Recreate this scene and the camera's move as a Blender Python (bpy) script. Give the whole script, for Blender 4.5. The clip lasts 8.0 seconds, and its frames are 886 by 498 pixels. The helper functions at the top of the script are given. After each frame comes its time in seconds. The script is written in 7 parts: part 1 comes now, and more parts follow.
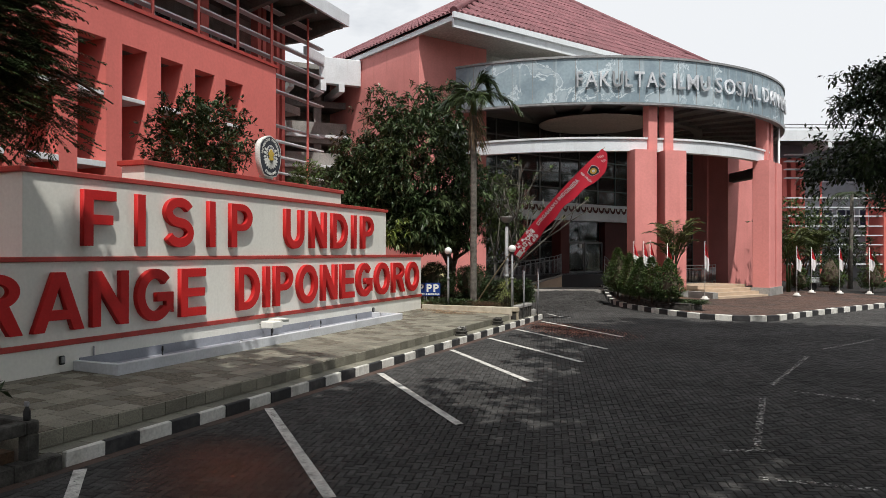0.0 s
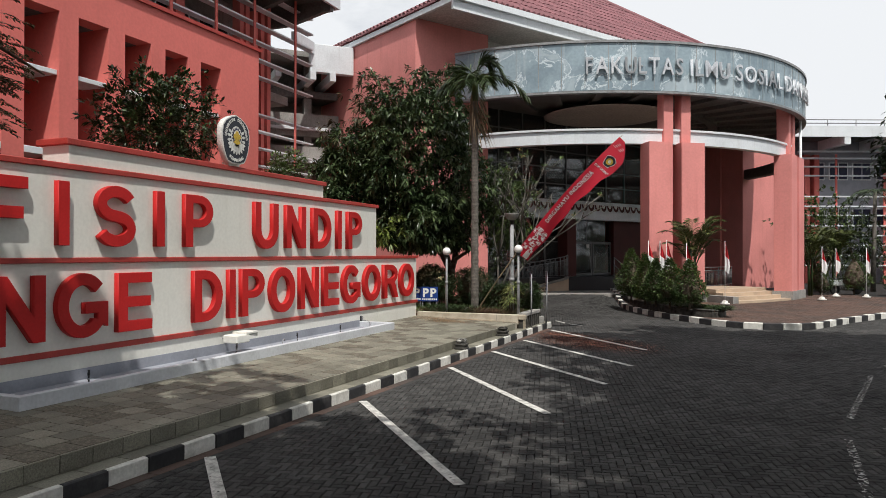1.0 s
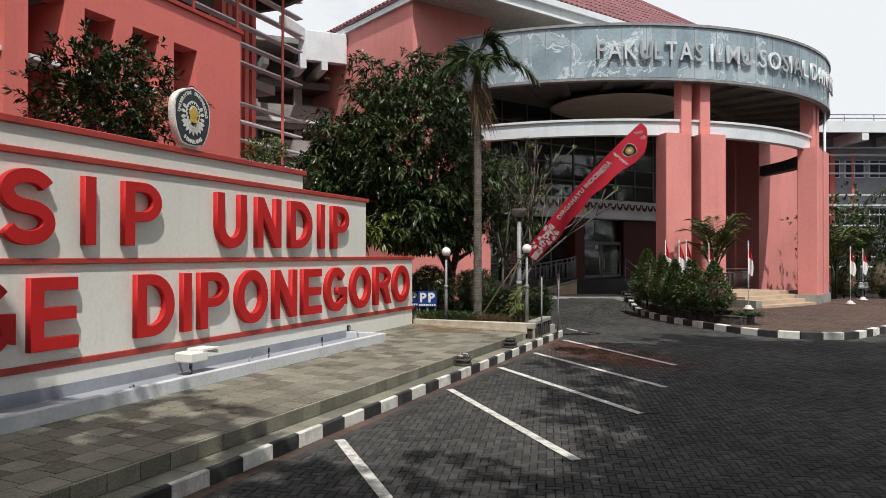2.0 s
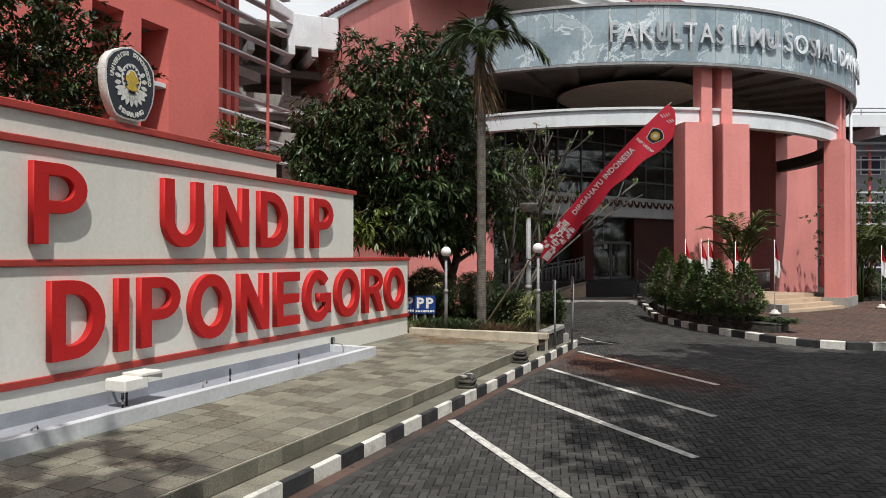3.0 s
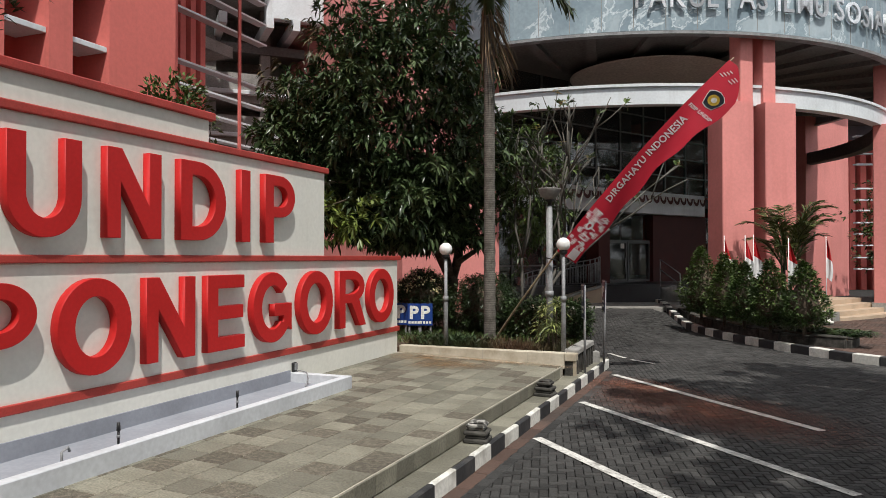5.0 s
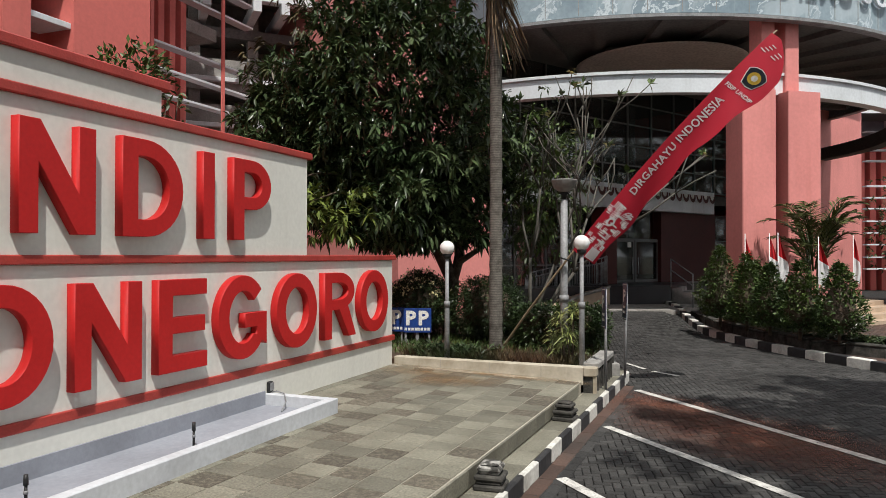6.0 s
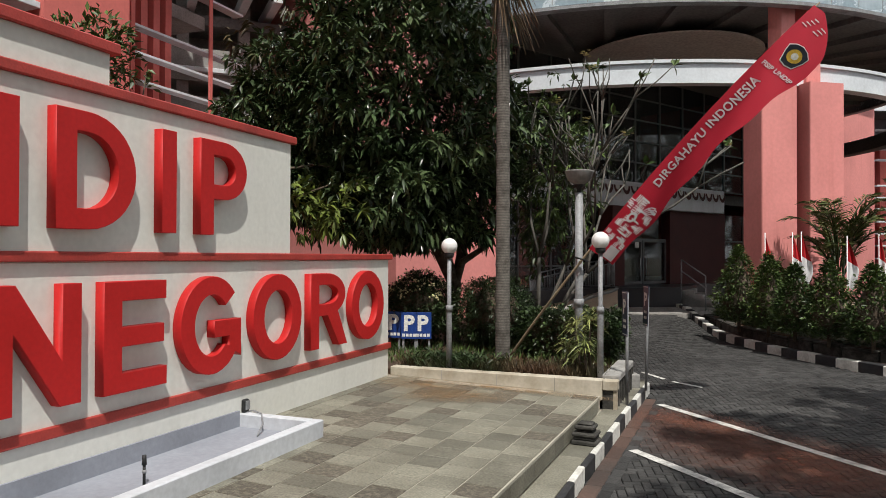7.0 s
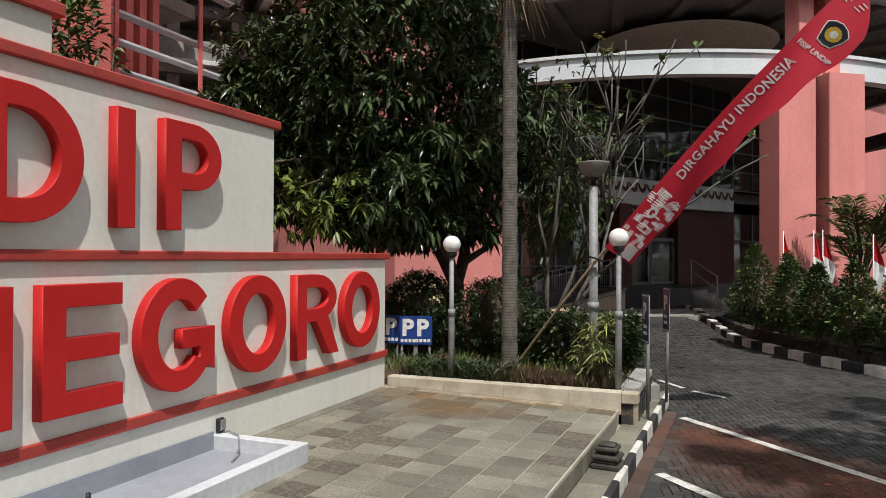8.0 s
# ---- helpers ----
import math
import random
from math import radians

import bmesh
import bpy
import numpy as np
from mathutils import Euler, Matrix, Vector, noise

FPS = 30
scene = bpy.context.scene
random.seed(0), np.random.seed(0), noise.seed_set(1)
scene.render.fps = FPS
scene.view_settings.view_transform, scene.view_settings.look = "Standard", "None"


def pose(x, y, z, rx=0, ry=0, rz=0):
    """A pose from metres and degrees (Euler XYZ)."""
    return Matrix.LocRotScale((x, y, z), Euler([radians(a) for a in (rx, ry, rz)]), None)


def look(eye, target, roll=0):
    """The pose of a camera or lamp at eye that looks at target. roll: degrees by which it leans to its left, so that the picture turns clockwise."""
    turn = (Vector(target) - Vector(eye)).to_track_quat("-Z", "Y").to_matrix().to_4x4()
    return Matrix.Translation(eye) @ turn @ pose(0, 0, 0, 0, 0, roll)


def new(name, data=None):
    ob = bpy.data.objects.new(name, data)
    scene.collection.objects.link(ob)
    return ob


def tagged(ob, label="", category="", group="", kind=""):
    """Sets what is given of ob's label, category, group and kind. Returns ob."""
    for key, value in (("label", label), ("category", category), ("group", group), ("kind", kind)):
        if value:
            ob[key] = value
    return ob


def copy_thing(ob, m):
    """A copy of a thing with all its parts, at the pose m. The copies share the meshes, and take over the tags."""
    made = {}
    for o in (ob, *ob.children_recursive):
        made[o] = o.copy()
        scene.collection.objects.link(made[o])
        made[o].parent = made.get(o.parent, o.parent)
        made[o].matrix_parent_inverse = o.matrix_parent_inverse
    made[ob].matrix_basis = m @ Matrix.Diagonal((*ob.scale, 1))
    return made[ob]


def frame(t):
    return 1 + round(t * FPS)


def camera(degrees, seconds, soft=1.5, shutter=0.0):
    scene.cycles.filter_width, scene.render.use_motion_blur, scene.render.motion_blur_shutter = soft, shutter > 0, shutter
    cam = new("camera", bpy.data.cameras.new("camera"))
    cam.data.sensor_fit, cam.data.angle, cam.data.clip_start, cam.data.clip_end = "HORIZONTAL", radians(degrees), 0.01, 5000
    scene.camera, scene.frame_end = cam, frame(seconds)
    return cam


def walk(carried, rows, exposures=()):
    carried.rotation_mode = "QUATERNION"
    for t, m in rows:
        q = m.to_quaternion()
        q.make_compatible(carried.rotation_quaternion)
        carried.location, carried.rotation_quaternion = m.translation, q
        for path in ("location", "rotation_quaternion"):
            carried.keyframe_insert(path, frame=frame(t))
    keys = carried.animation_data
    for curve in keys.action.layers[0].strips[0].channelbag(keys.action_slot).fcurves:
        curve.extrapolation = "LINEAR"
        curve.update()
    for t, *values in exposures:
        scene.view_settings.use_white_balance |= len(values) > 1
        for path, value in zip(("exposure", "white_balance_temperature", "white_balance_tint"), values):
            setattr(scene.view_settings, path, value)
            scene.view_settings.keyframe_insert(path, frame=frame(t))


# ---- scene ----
cam = camera(63.6, 8.0, soft=0.4)
PATH = [
    (0, (0.257, -1.954, 1.827), (-0.507, -0.106, 1.836), 0.1),
    (0.5, (-0.088, -1.097, 1.834), (-0.85, 0.752, 1.845), 0.1),
    (1, (-0.455, -0.129, 1.82), (-1.218, 1.72, 1.832), 0.1),
    (1.5, (-0.783, 0.703, 1.807), (-1.547, 2.552, 1.821), 0.1),
    (3, (-1.81, 3.194, 1.802), (-2.571, 5.044, 1.819), 0.0),
    (3.5, (-2.094, 3.845, 1.787), (-2.852, 5.696, 1.802), 0.1),
    (4, (-2.37, 4.556, 1.755), (-3.13, 6.406, 1.776), 0.1),
    (4.5, (-2.602, 5.142, 1.736), (-3.362, 6.991, 1.76), 0.0),
    (6, (-3.396, 6.847, 1.765), (-4.141, 8.703, 1.783), 0.1),
    (6.5, (-3.591, 7.276, 1.763), (-4.334, 9.133, 1.78), 0.2),
    (7, (-3.776, 7.701, 1.741), (-4.518, 9.558, 1.762), 0.2),
    (7.5, (-3.921, 8.035, 1.738), (-4.664, 9.892, 1.758), 0.2),
    (8, (-4.06, 8.368, 1.733), (-4.803, 10.225, 1.754), 0.2),
]
walk(cam, [(t, look(eye, target, roll)) for t, eye, target, roll in PATH])

# ---- daylight ----
SUN_DIR = Vector((0.92, -1.39, 3.03)).normalized()
ELEV = math.asin(SUN_DIR.z)
AZIM = math.atan2(SUN_DIR.x, SUN_DIR.y)
world = bpy.data.worlds.new("daylight")
scene.world = world
world.use_nodes = True
wn, wl = world.node_tree.nodes, world.node_tree.links
wn.clear()
sky = wn.new("ShaderNodeTexSky")
sky.sky_type = "NISHITA"
sky.sun_disc = False
sky.sun_elevation = ELEV
sky.sun_rotation = AZIM
sky.dust_density = 3.0
sky.air_density = 1.2
wcoord = wn.new("ShaderNodeTexCoord")
wmap = wn.new("ShaderNodeMapping")
wmap.inputs["Scale"].default_value = (1.0, 1.0, 2.6)
cloud = wn.new("ShaderNodeTexNoise")
cloud.inputs["Scale"].default_value = 1.7
cloud.inputs["Detail"].default_value = 7.0
cloud.inputs["Roughness"].default_value = 0.55
cramp = wn.new("ShaderNodeValToRGB")
cramp.color_ramp.elements[0].position = 0.27
cramp.color_ramp.elements[1].position = 0.50
cmix = wn.new("ShaderNodeMixRGB")
cmix.inputs["Color2"].default_value = (11.5, 11.8, 12.2, 1)
wbg = wn.new("ShaderNodeBackground")
wbg.inputs["Strength"].default_value = 0.077
wout = wn.new("ShaderNodeOutputWorld")
wl.new(wcoord.outputs["Generated"], wmap.inputs["Vector"])
wl.new(wmap.outputs["Vector"], cloud.inputs["Vector"])
wl.new(cloud.outputs["Fac"], cramp.inputs["Fac"])
wl.new(cramp.outputs["Color"], cmix.inputs["Fac"])
wl.new(sky.outputs["Color"], cmix.inputs["Color1"])
wl.new(cmix.outputs["Color"], wbg.inputs["Color"])
wl.new(wbg.outputs["Background"], wout.inputs["Surface"])
sun_data = bpy.data.lights.new("sun", "SUN")
sun_data.energy = 4.3
sun_data.angle = radians(0.6)
sun_data.color = (1.0, 0.965, 0.91)
sun = new("sun", sun_data)
sun.matrix_world = look((0, 0, 30), Vector((0, 0, 30)) - SUN_DIR)
scene.view_settings.exposure = -0.02

# ---- materials ----
def material(name, colour, rough=0.7, metal=0.0, second=None, scale=3.0, fine=40.0, bump=0.15, spread=0.18,
             by_object=0.0, by_island=0.0, streak=0.0, streak_colour=(0.1, 0.1, 0.1), spec=0.4, patch=(0.42, 0.68), grain=0.25):
    """A painted, stone or cloth surface: base colour with broad stains, fine grain, optional upright streaks and relief."""
    m = bpy.data.materials.new(name)
    m.use_nodes = True
    n, l = m.node_tree.nodes, m.node_tree.links
    b = n["Principled BSDF"]
    b.inputs["Roughness"].default_value = rough
    b.inputs["Metallic"].default_value = metal
    b.inputs["Specular IOR Level"].default_value = spec
    geo = n.new("ShaderNodeNewGeometry")
    pos = geo.outputs["Position"]
    broad = n.new("ShaderNodeTexNoise")
    broad.inputs["Scale"].default_value = scale
    broad.inputs["Detail"].default_value = 5
    l.new(pos, broad.inputs["Vector"])
    grains = n.new("ShaderNodeTexNoise")
    grains.inputs["Scale"].default_value = fine
    grains.inputs["Detail"].default_value = 4
    l.new(pos, grains.inputs["Vector"])
    ramp = n.new("ShaderNodeMapRange")
    ramp.inputs["From Min"].default_value = patch[0]
    ramp.inputs["From Max"].default_value = patch[1]
    l.new(broad.outputs["Fac"], ramp.inputs["Value"])
    mix = n.new("ShaderNodeMixRGB")
    c2 = second or tuple(c * (1 - spread) for c in colour)
    mix.inputs["Color1"].default_value = (*colour, 1)
    mix.inputs["Color2"].default_value = (*c2, 1)
    l.new(ramp.outputs["Result"], mix.inputs["Fac"])
    out = mix.outputs["Color"]
    if streak:
        wide = n.new("ShaderNodeMapping")
        wide.inputs["Scale"].default_value = (2.2, 2.2, 0.16)
        l.new(pos, wide.inputs["Vector"])
        run = n.new("ShaderNodeTexNoise")
        run.inputs["Scale"].default_value = 2.6
        run.inputs["Detail"].default_value = 6
        l.new(wide.outputs["Vector"], run.inputs["Vector"])
        rr = n.new("ShaderNodeMapRange")
        rr.inputs["From Min"].default_value = 0.55
        rr.inputs["From Max"].default_value = 0.78
        rr.inputs["To Max"].default_value = streak
        l.new(run.outputs["Fac"], rr.inputs["Value"])
        sm = n.new("ShaderNodeMixRGB")
        sm.inputs["Color2"].default_value = (*streak_colour, 1)
        l.new(rr.outputs["Result"], sm.inputs["Fac"])
        l.new(out, sm.inputs["Color1"])
        out = sm.outputs["Color"]
    tone = n.new("ShaderNodeMapRange")
    tone.inputs["From Min"].default_value = 0.3
    tone.inputs["From Max"].default_value = 0.7
    tone.inputs["To Min"].default_value = 1 - grain
    tone.inputs["To Max"].default_value = 1 + grain * 0.6
    l.new(grains.outputs["Fac"], tone.inputs["Value"])
    value = tone.outputs["Result"]
    for amount, node, socket in ((by_object, "ShaderNodeObjectInfo", "Random"), (by_island, "ShaderNodeNewGeometry", "Random Per Island")):
        if amount:
            src = n.new(node)
            rg = n.new("ShaderNodeMapRange")
            rg.inputs["To Min"].default_value = 1 - amount
            rg.inputs["To Max"].default_value = 1 + amount
            l.new(src.outputs[socket], rg.inputs["Value"])
            mu = n.new("ShaderNodeMath")
            mu.operation = "MULTIPLY"
            l.new(value, mu.inputs[0])
            l.new(rg.outputs["Result"], mu.inputs[1])
            value = mu.outputs["Value"]
    fin = n.new("ShaderNodeVectorMath")
    fin.operation = "SCALE"
    l.new(out, fin.inputs[0])
    l.new(value, fin.inputs["Scale"])
    l.new(fin.outputs["Vector"], b.inputs["Base Color"])
    if bump:
        bp = n.new("ShaderNodeBump")
        bp.inputs["Strength"].default_value = bump
        bp.inputs["Distance"].default_value = 0.01
        l.new(grains.outputs["Fac"], bp.inputs["Height"])
        l.new(bp.outputs["Normal"], b.inputs["Normal"])
    return m


def leaf_material(name, dark, light, rough=0.45):
    m = material(name, dark, rough, second=light, scale=1.4, fine=9, bump=0.0, by_island=0.45, spec=0.35, grain=0.2)
    b = m.node_tree.nodes["Principled BSDF"]
    b.inputs["Transmission Weight"].default_value = 0.0
    b.inputs["Subsurface Weight"].default_value = 0.0
    return m


def glass_material(name, tint, rough=0.03):
    m = bpy.data.materials.new(name)
    m.use_nodes = True
    n, l = m.node_tree.nodes, m.node_tree.links
    b = n["Principled BSDF"]
    b.inputs["Base Color"].default_value = (*tint, 1)
    b.inputs["Roughness"].default_value = rough
    b.inputs["Transmission Weight"].default_value = 0.9
    b.inputs["IOR"].default_value = 1.55
    return m


RED = material("red_paint", (0.68, 0.172, 0.147), 0.8, scale=0.7, fine=14, bump=0.1, spread=0.10, streak=0.22, streak_colour=(0.45, 0.13, 0.10), grain=0.06)
FADED = material("faded_red_paint", (0.74, 0.275, 0.252), 0.72, scale=0.6, fine=14, bump=0.1, spread=0.14, streak=0.3, streak_colour=(0.50, 0.15, 0.13), grain=0.06)
CAPRED = material("cap_paint", (0.42, 0.050, 0.038), 0.5, scale=4, fine=60, bump=0.15, spread=0.25, grain=0.12)
LETTER = material("letter_paint", (0.50, 0.020, 0.020), 0.5, scale=2.5, fine=30, bump=0.05, spread=0.14, grain=0.08, second=(0.46, 0.017, 0.016), spec=0.2)
# dark red for cloth, and for red walls whose deep shade it stands for
DARKRED = material("dark_red_and_shade", (0.075, 0.014, 0.012), 0.6, scale=2, fine=30, bump=0.1, spread=0.2, grain=0.1)
EDGECREAM = material("edging_paint", (0.52, 0.475, 0.385), 0.85, second=(0.36, 0.31, 0.23), scale=3, fine=26, bump=0.2, streak=0.4, streak_colour=(0.25, 0.2, 0.14), grain=0.1)
CREAM = material("cream_paint", (0.75, 0.745, 0.685), 0.8, scale=0.9, fine=22, bump=0.12, spread=0.07, streak=0.16, streak_colour=(0.42, 0.40, 0.33), grain=0.05)
WHITE = material("white_paint", (0.70, 0.735, 0.76), 0.7, scale=1.2, fine=18, bump=0.08, spread=0.12, streak=0.3, streak_colour=(0.36, 0.36, 0.34), grain=0.07)
RIMWHITE = material("rim_paint", (0.58, 0.60, 0.63), 0.7, scale=1.6, fine=24, bump=0.12, spread=0.2, grain=0.1)
TROUGHGREY = material("trough_paint", (0.30, 0.315, 0.355), 0.7, scale=2.0, fine=30, bump=0.12, spread=0.18, grain=0.08)
CONCRETE = material("concrete", (0.33, 0.32, 0.30), 0.9, scale=1.6, fine=26, bump=0.4, spread=0.35, streak=0.35, streak_colour=(0.1, 0.1, 0.09), grain=0.18)
DARKSTONE = material("mossy_stone", (0.04, 0.038, 0.033), 0.95, second=(0.095, 0.09, 0.08), scale=7, fine=45, bump=0.7, grain=0.3)
TILE = material("andesite_tile", (0.212, 0.202, 0.158), 0.62, second=(0.155, 0.146, 0.112), scale=2.6, fine=75, bump=0.3, by_object=0.27, grain=0.4)
TILEDARK = material("rough_andesite_tile", (0.105, 0.092, 0.07), 0.85, second=(0.19, 0.17, 0.13), scale=30, fine=120, bump=0.6, by_object=0.18, grain=0.4)
TILEREST = material("andesite_tile_rest", (0.212, 0.202, 0.158), 0.62, second=(0.155, 0.146, 0.112), scale=2.6, fine=75, bump=0.3, by_island=0.27, grain=0.4)
GROUT = material("grout", (0.43, 0.40, 0.33), 0.95, scale=3, fine=60, bump=0.3, spread=0.3)
KERBWHITE = material("kerb_white", (0.66, 0.65, 0.60), 0.8, second=(0.40, 0.385, 0.34), scale=5, fine=34, bump=0.35, by_object=0.10, grain=0.16, patch=(0.5, 0.75))
KERBBLACK = material("kerb_black", (0.028, 0.028, 0.03), 0.75, second=(0.07, 0.068, 0.065), scale=5, fine=34, bump=0.35, by_object=0.2, grain=0.2, patch=(0.5, 0.8))
PAVER = material("concrete_paver", (0.051, 0.0497, 0.0475), 0.94, second=(0.027, 0.0262, 0.025), scale=0.55, fine=70, bump=0.55, by_object=0.4, grain=0.35)
PAVERS = material("concrete_pavers", (0.051, 0.0497, 0.0475), 0.94, second=(0.027, 0.0262, 0.025), scale=0.55, fine=70, bump=0.55, by_island=0.4, grain=0.35)
PAVERRED = material("reddish_pavers", (0.10, 0.060, 0.046), 0.9, second=(0.055, 0.042, 0.036), scale=0.9, fine=60, bump=0.4, by_island=0.25, grain=0.22)
PAVERBED = material("paver_joint_sand", (0.016, 0.015, 0.0135), 0.97, scale=2, fine=90, bump=0.5)
GROUND = material("ground_soil", (0.085, 0.075, 0.055), 0.97, second=(0.06, 0.07, 0.035), scale=0.4, fine=18, bump=0.5, grain=0.3)
SOIL = material("bed_soil", (0.07, 0.045, 0.03), 0.97, second=(0.12, 0.07, 0.04), scale=3, fine=40, bump=0.8, grain=0.3)
PANEL = material("fascia_panel", (0.225, 0.295, 0.338), 0.5, metal=0.1, second=(0.29, 0.37, 0.415), scale=0.5, fine=12, bump=0.05, streak=0.9, streak_colour=(0.42, 0.48, 0.51), grain=0.12, patch=(0.46, 0.54))
# white lime deposits: crusted outlines and pale runs on the metal
pn, plk = PANEL.node_tree.nodes, PANEL.node_tree.links
pb = pn["Principled BSDF"]
base_link = pb.inputs["Base Color"].links[0].from_socket
pgeo = pn.new("ShaderNodeNewGeometry")
pmap = pn.new("ShaderNodeMapping")
pmap.inputs["Scale"].default_value = (1.0, 1.0, 0.9)
plk.new(pgeo.outputs["Position"], pmap.inputs["Vector"])
lime = pn.new("ShaderNodeTexNoise")
lime.inputs["Scale"].default_value = 0.75
lime.inputs["Detail"].default_value = 9
lime.inputs["Roughness"].default_value = 0.62
lime.inputs["Distortion"].default_value = 0.8
plk.new(pmap.outputs["Vector"], lime.inputs["Vector"])
gap = pn.new("ShaderNodeMath")
gap.operation = "SUBTRACT"
gap.inputs[1].default_value = 0.53
plk.new(lime.outputs["Fac"], gap.inputs[0])
gap2 = pn.new("ShaderNodeMath")
gap2.operation = "ABSOLUTE"
plk.new(gap.outputs["Value"], gap2.inputs[0])
crust = pn.new("ShaderNodeMapRange")
crust.inputs["From Min"].default_value = 0.004
crust.inputs["From Max"].default_value = 0.016
crust.inputs["To Min"].default_value = 0.85
crust.inputs["To Max"].default_value = 0.0
plk.new(gap2.outputs["Value"], crust.inputs["Value"])
film = pn.new("ShaderNodeMapRange")
film.inputs["From Min"].default_value = 0.53
film.inputs["From Max"].default_value = 0.60
film.inputs["To Max"].default_value = 0.35
plk.new(lime.outputs["Fac"], film.inputs["Value"])
cover = pn.new("ShaderNodeMath")
cover.operation = "MAXIMUM"
plk.new(crust.outputs["Result"], cover.inputs[0])
plk.new(film.outputs["Result"], cover.inputs[1])
limemix = pn.new("ShaderNodeMixRGB")
limemix.inputs["Color2"].default_value = (0.62, 0.69, 0.72, 1)
plk.new(cover.outputs["Value"], limemix.inputs["Fac"])
plk.new(base_link, limemix.inputs["Color1"])
plk.new(limemix.outputs["Color"], pb.inputs["Base Color"])
STEEL = material("brushed_letter_steel", (0.74, 0.75, 0.77), 0.34, metal=0.6, scale=3, fine=50, bump=0.05, by_object=0.5)
GALV = material("galvanised_steel", (0.30, 0.305, 0.31), 0.6, metal=0.15, scale=6, fine=50, bump=0.12, spread=0.3)
CHROME = material("rail_steel", (0.55, 0.55, 0.55), 0.28, metal=0.95, scale=6, fine=30, bump=0.02)
FRAME = material("aluminium_frame", (0.17, 0.17, 0.168), 0.5, metal=0.4, scale=5, fine=40, bump=0.03)
BLACKMETAL = material("black_metal", (0.02, 0.02, 0.02), 0.5, scale=6, fine=40, bump=0.1)
PLASTIC = material("white_plastic_globe", (0.80, 0.79, 0.77), 0.3, scale=6, fine=30, bump=0.0, spread=0.04, grain=0.03)
GLASS = glass_material("dark_window_glass", (0.34, 0.37, 0.38))
# room grey: the dimness of lobby and gallery is put into this colour
ROOMDARK = material("interior_shade_grey", (0.24, 0.22, 0.20), 0.9, scale=1, fine=10, bump=0.05)
# soffit grey; also stands for shade on ring back, brackets and gallery slab
SOFFIT = material("soffit_and_shade_grey", (0.16, 0.153, 0.147), 0.85, scale=0.8, fine=14, bump=0.08, spread=0.25)
CEILDISC = material("buff_ceiling", (0.52, 0.48, 0.44), 0.85, scale=1, fine=14, bump=0.05, spread=0.1)
CEILW = material("ceiling_white", (0.62, 0.61, 0.58), 0.85, scale=1, fine=14, bump=0.05, spread=0.1)
ROOFTILE = material("roof_tile", (0.205, 0.082, 0.092), 0.7, second=(0.155, 0.062, 0.07), scale=0.7, fine=20, bump=0.25, by_island=0.2, grain=0.2)
BEIGE = material("beige_step_tile", (0.52, 0.40, 0.29), 0.5, scale=2, fine=40, bump=0.08, spread=0.2, grain=0.08)
FLOORDARK = material("dark_floor_tile", (0.035, 0.035, 0.038), 0.35, scale=2, fine=40, bump=0.05)
FLOORLIGHT = material("pale_paving", (0.30, 0.285, 0.26), 0.7, second=(0.15, 0.145, 0.13), scale=3, fine=40, bump=0.15, by_island=0.2)
BAMBOO = material("bamboo", (0.33, 0.26, 0.17), 0.55, scale=4, fine=30, bump=0.15, spread=0.35)
BANNER = material("banner_cloth", (0.41, 0.006, 0.024), 0.75, scale=3, fine=200, bump=0.06, spread=0.12, grain=0.06)
CLOTHRED = material("flag_red", (0.50, 0.014, 0.02), 0.75, scale=5, fine=200, bump=0.05, spread=0.12, grain=0.05)
CLOTHWHITE = material("flag_white", (0.78, 0.78, 0.78), 0.75, scale=5, fine=200, bump=0.05, spread=0.06, grain=0.04)
CRESTDARK = material("crest_dark", (0.022, 0.028, 0.04), 0.4, scale=6, fine=40, bump=0.03)
CRESTGOLD = material("crest_gold", (0.62, 0.42, 0.05), 0.4, scale=6, fine=40, bump=0.05)
CRESTWHITE = material("crest_white", (0.72, 0.72, 0.68), 0.5, scale=6, fine=40, bump=0.05)
BLUE = material("sign_blue", (0.010, 0.045, 0.22), 0.45, scale=8, fine=40, bump=0.05, spread=0.2)
NAVY = material("sign_navy", (0.02, 0.026, 0.06), 0.4, scale=8, fine=40, bump=0.05, spread=0.2)
TEAL = material("sign_teal", (0.02, 0.22, 0.28), 0.5, scale=8, fine=40, bump=0.05)
BARK = material("bark", (0.085, 0.06, 0.042), 0.95, second=(0.15, 0.12, 0.09), scale=9, fine=50, bump=0.9, grain=0.35)
PALMBARK = material("palm_bark", (0.165, 0.15, 0.13), 0.95, second=(0.09, 0.08, 0.068), scale=11, fine=60, bump=0.8, grain=0.3)
# ring scars round the palm trunk
kn, kl = PALMBARK.node_tree.nodes, PALMBARK.node_tree.links
kb_ = kn["Principled BSDF"]
bark_colour = kb_.inputs["Base Color"].links[0].from_socket
kgeo = kn.new("ShaderNodeNewGeometry")
ring = kn.new("ShaderNodeTexWave")
ring.bands_direction = "Z"
ring.inputs["Scale"].default_value = 9.0
ring.inputs["Distortion"].default_value = 1.2
ring.inputs["Detail"].default_value = 3
kl.new(kgeo.outputs["Position"], ring.inputs["Vector"])
rmap = kn.new("ShaderNodeMapRange")
rmap.inputs["To Min"].default_value = 0.74
rmap.inputs["To Max"].default_value = 1.15
kl.new(ring.outputs["Fac"], rmap.inputs["Value"])
rsc = kn.new("ShaderNodeVectorMath")
rsc.operation = "SCALE"
kl.new(bark_colour, rsc.inputs[0])
kl.new(rmap.outputs["Result"], rsc.inputs["Scale"])
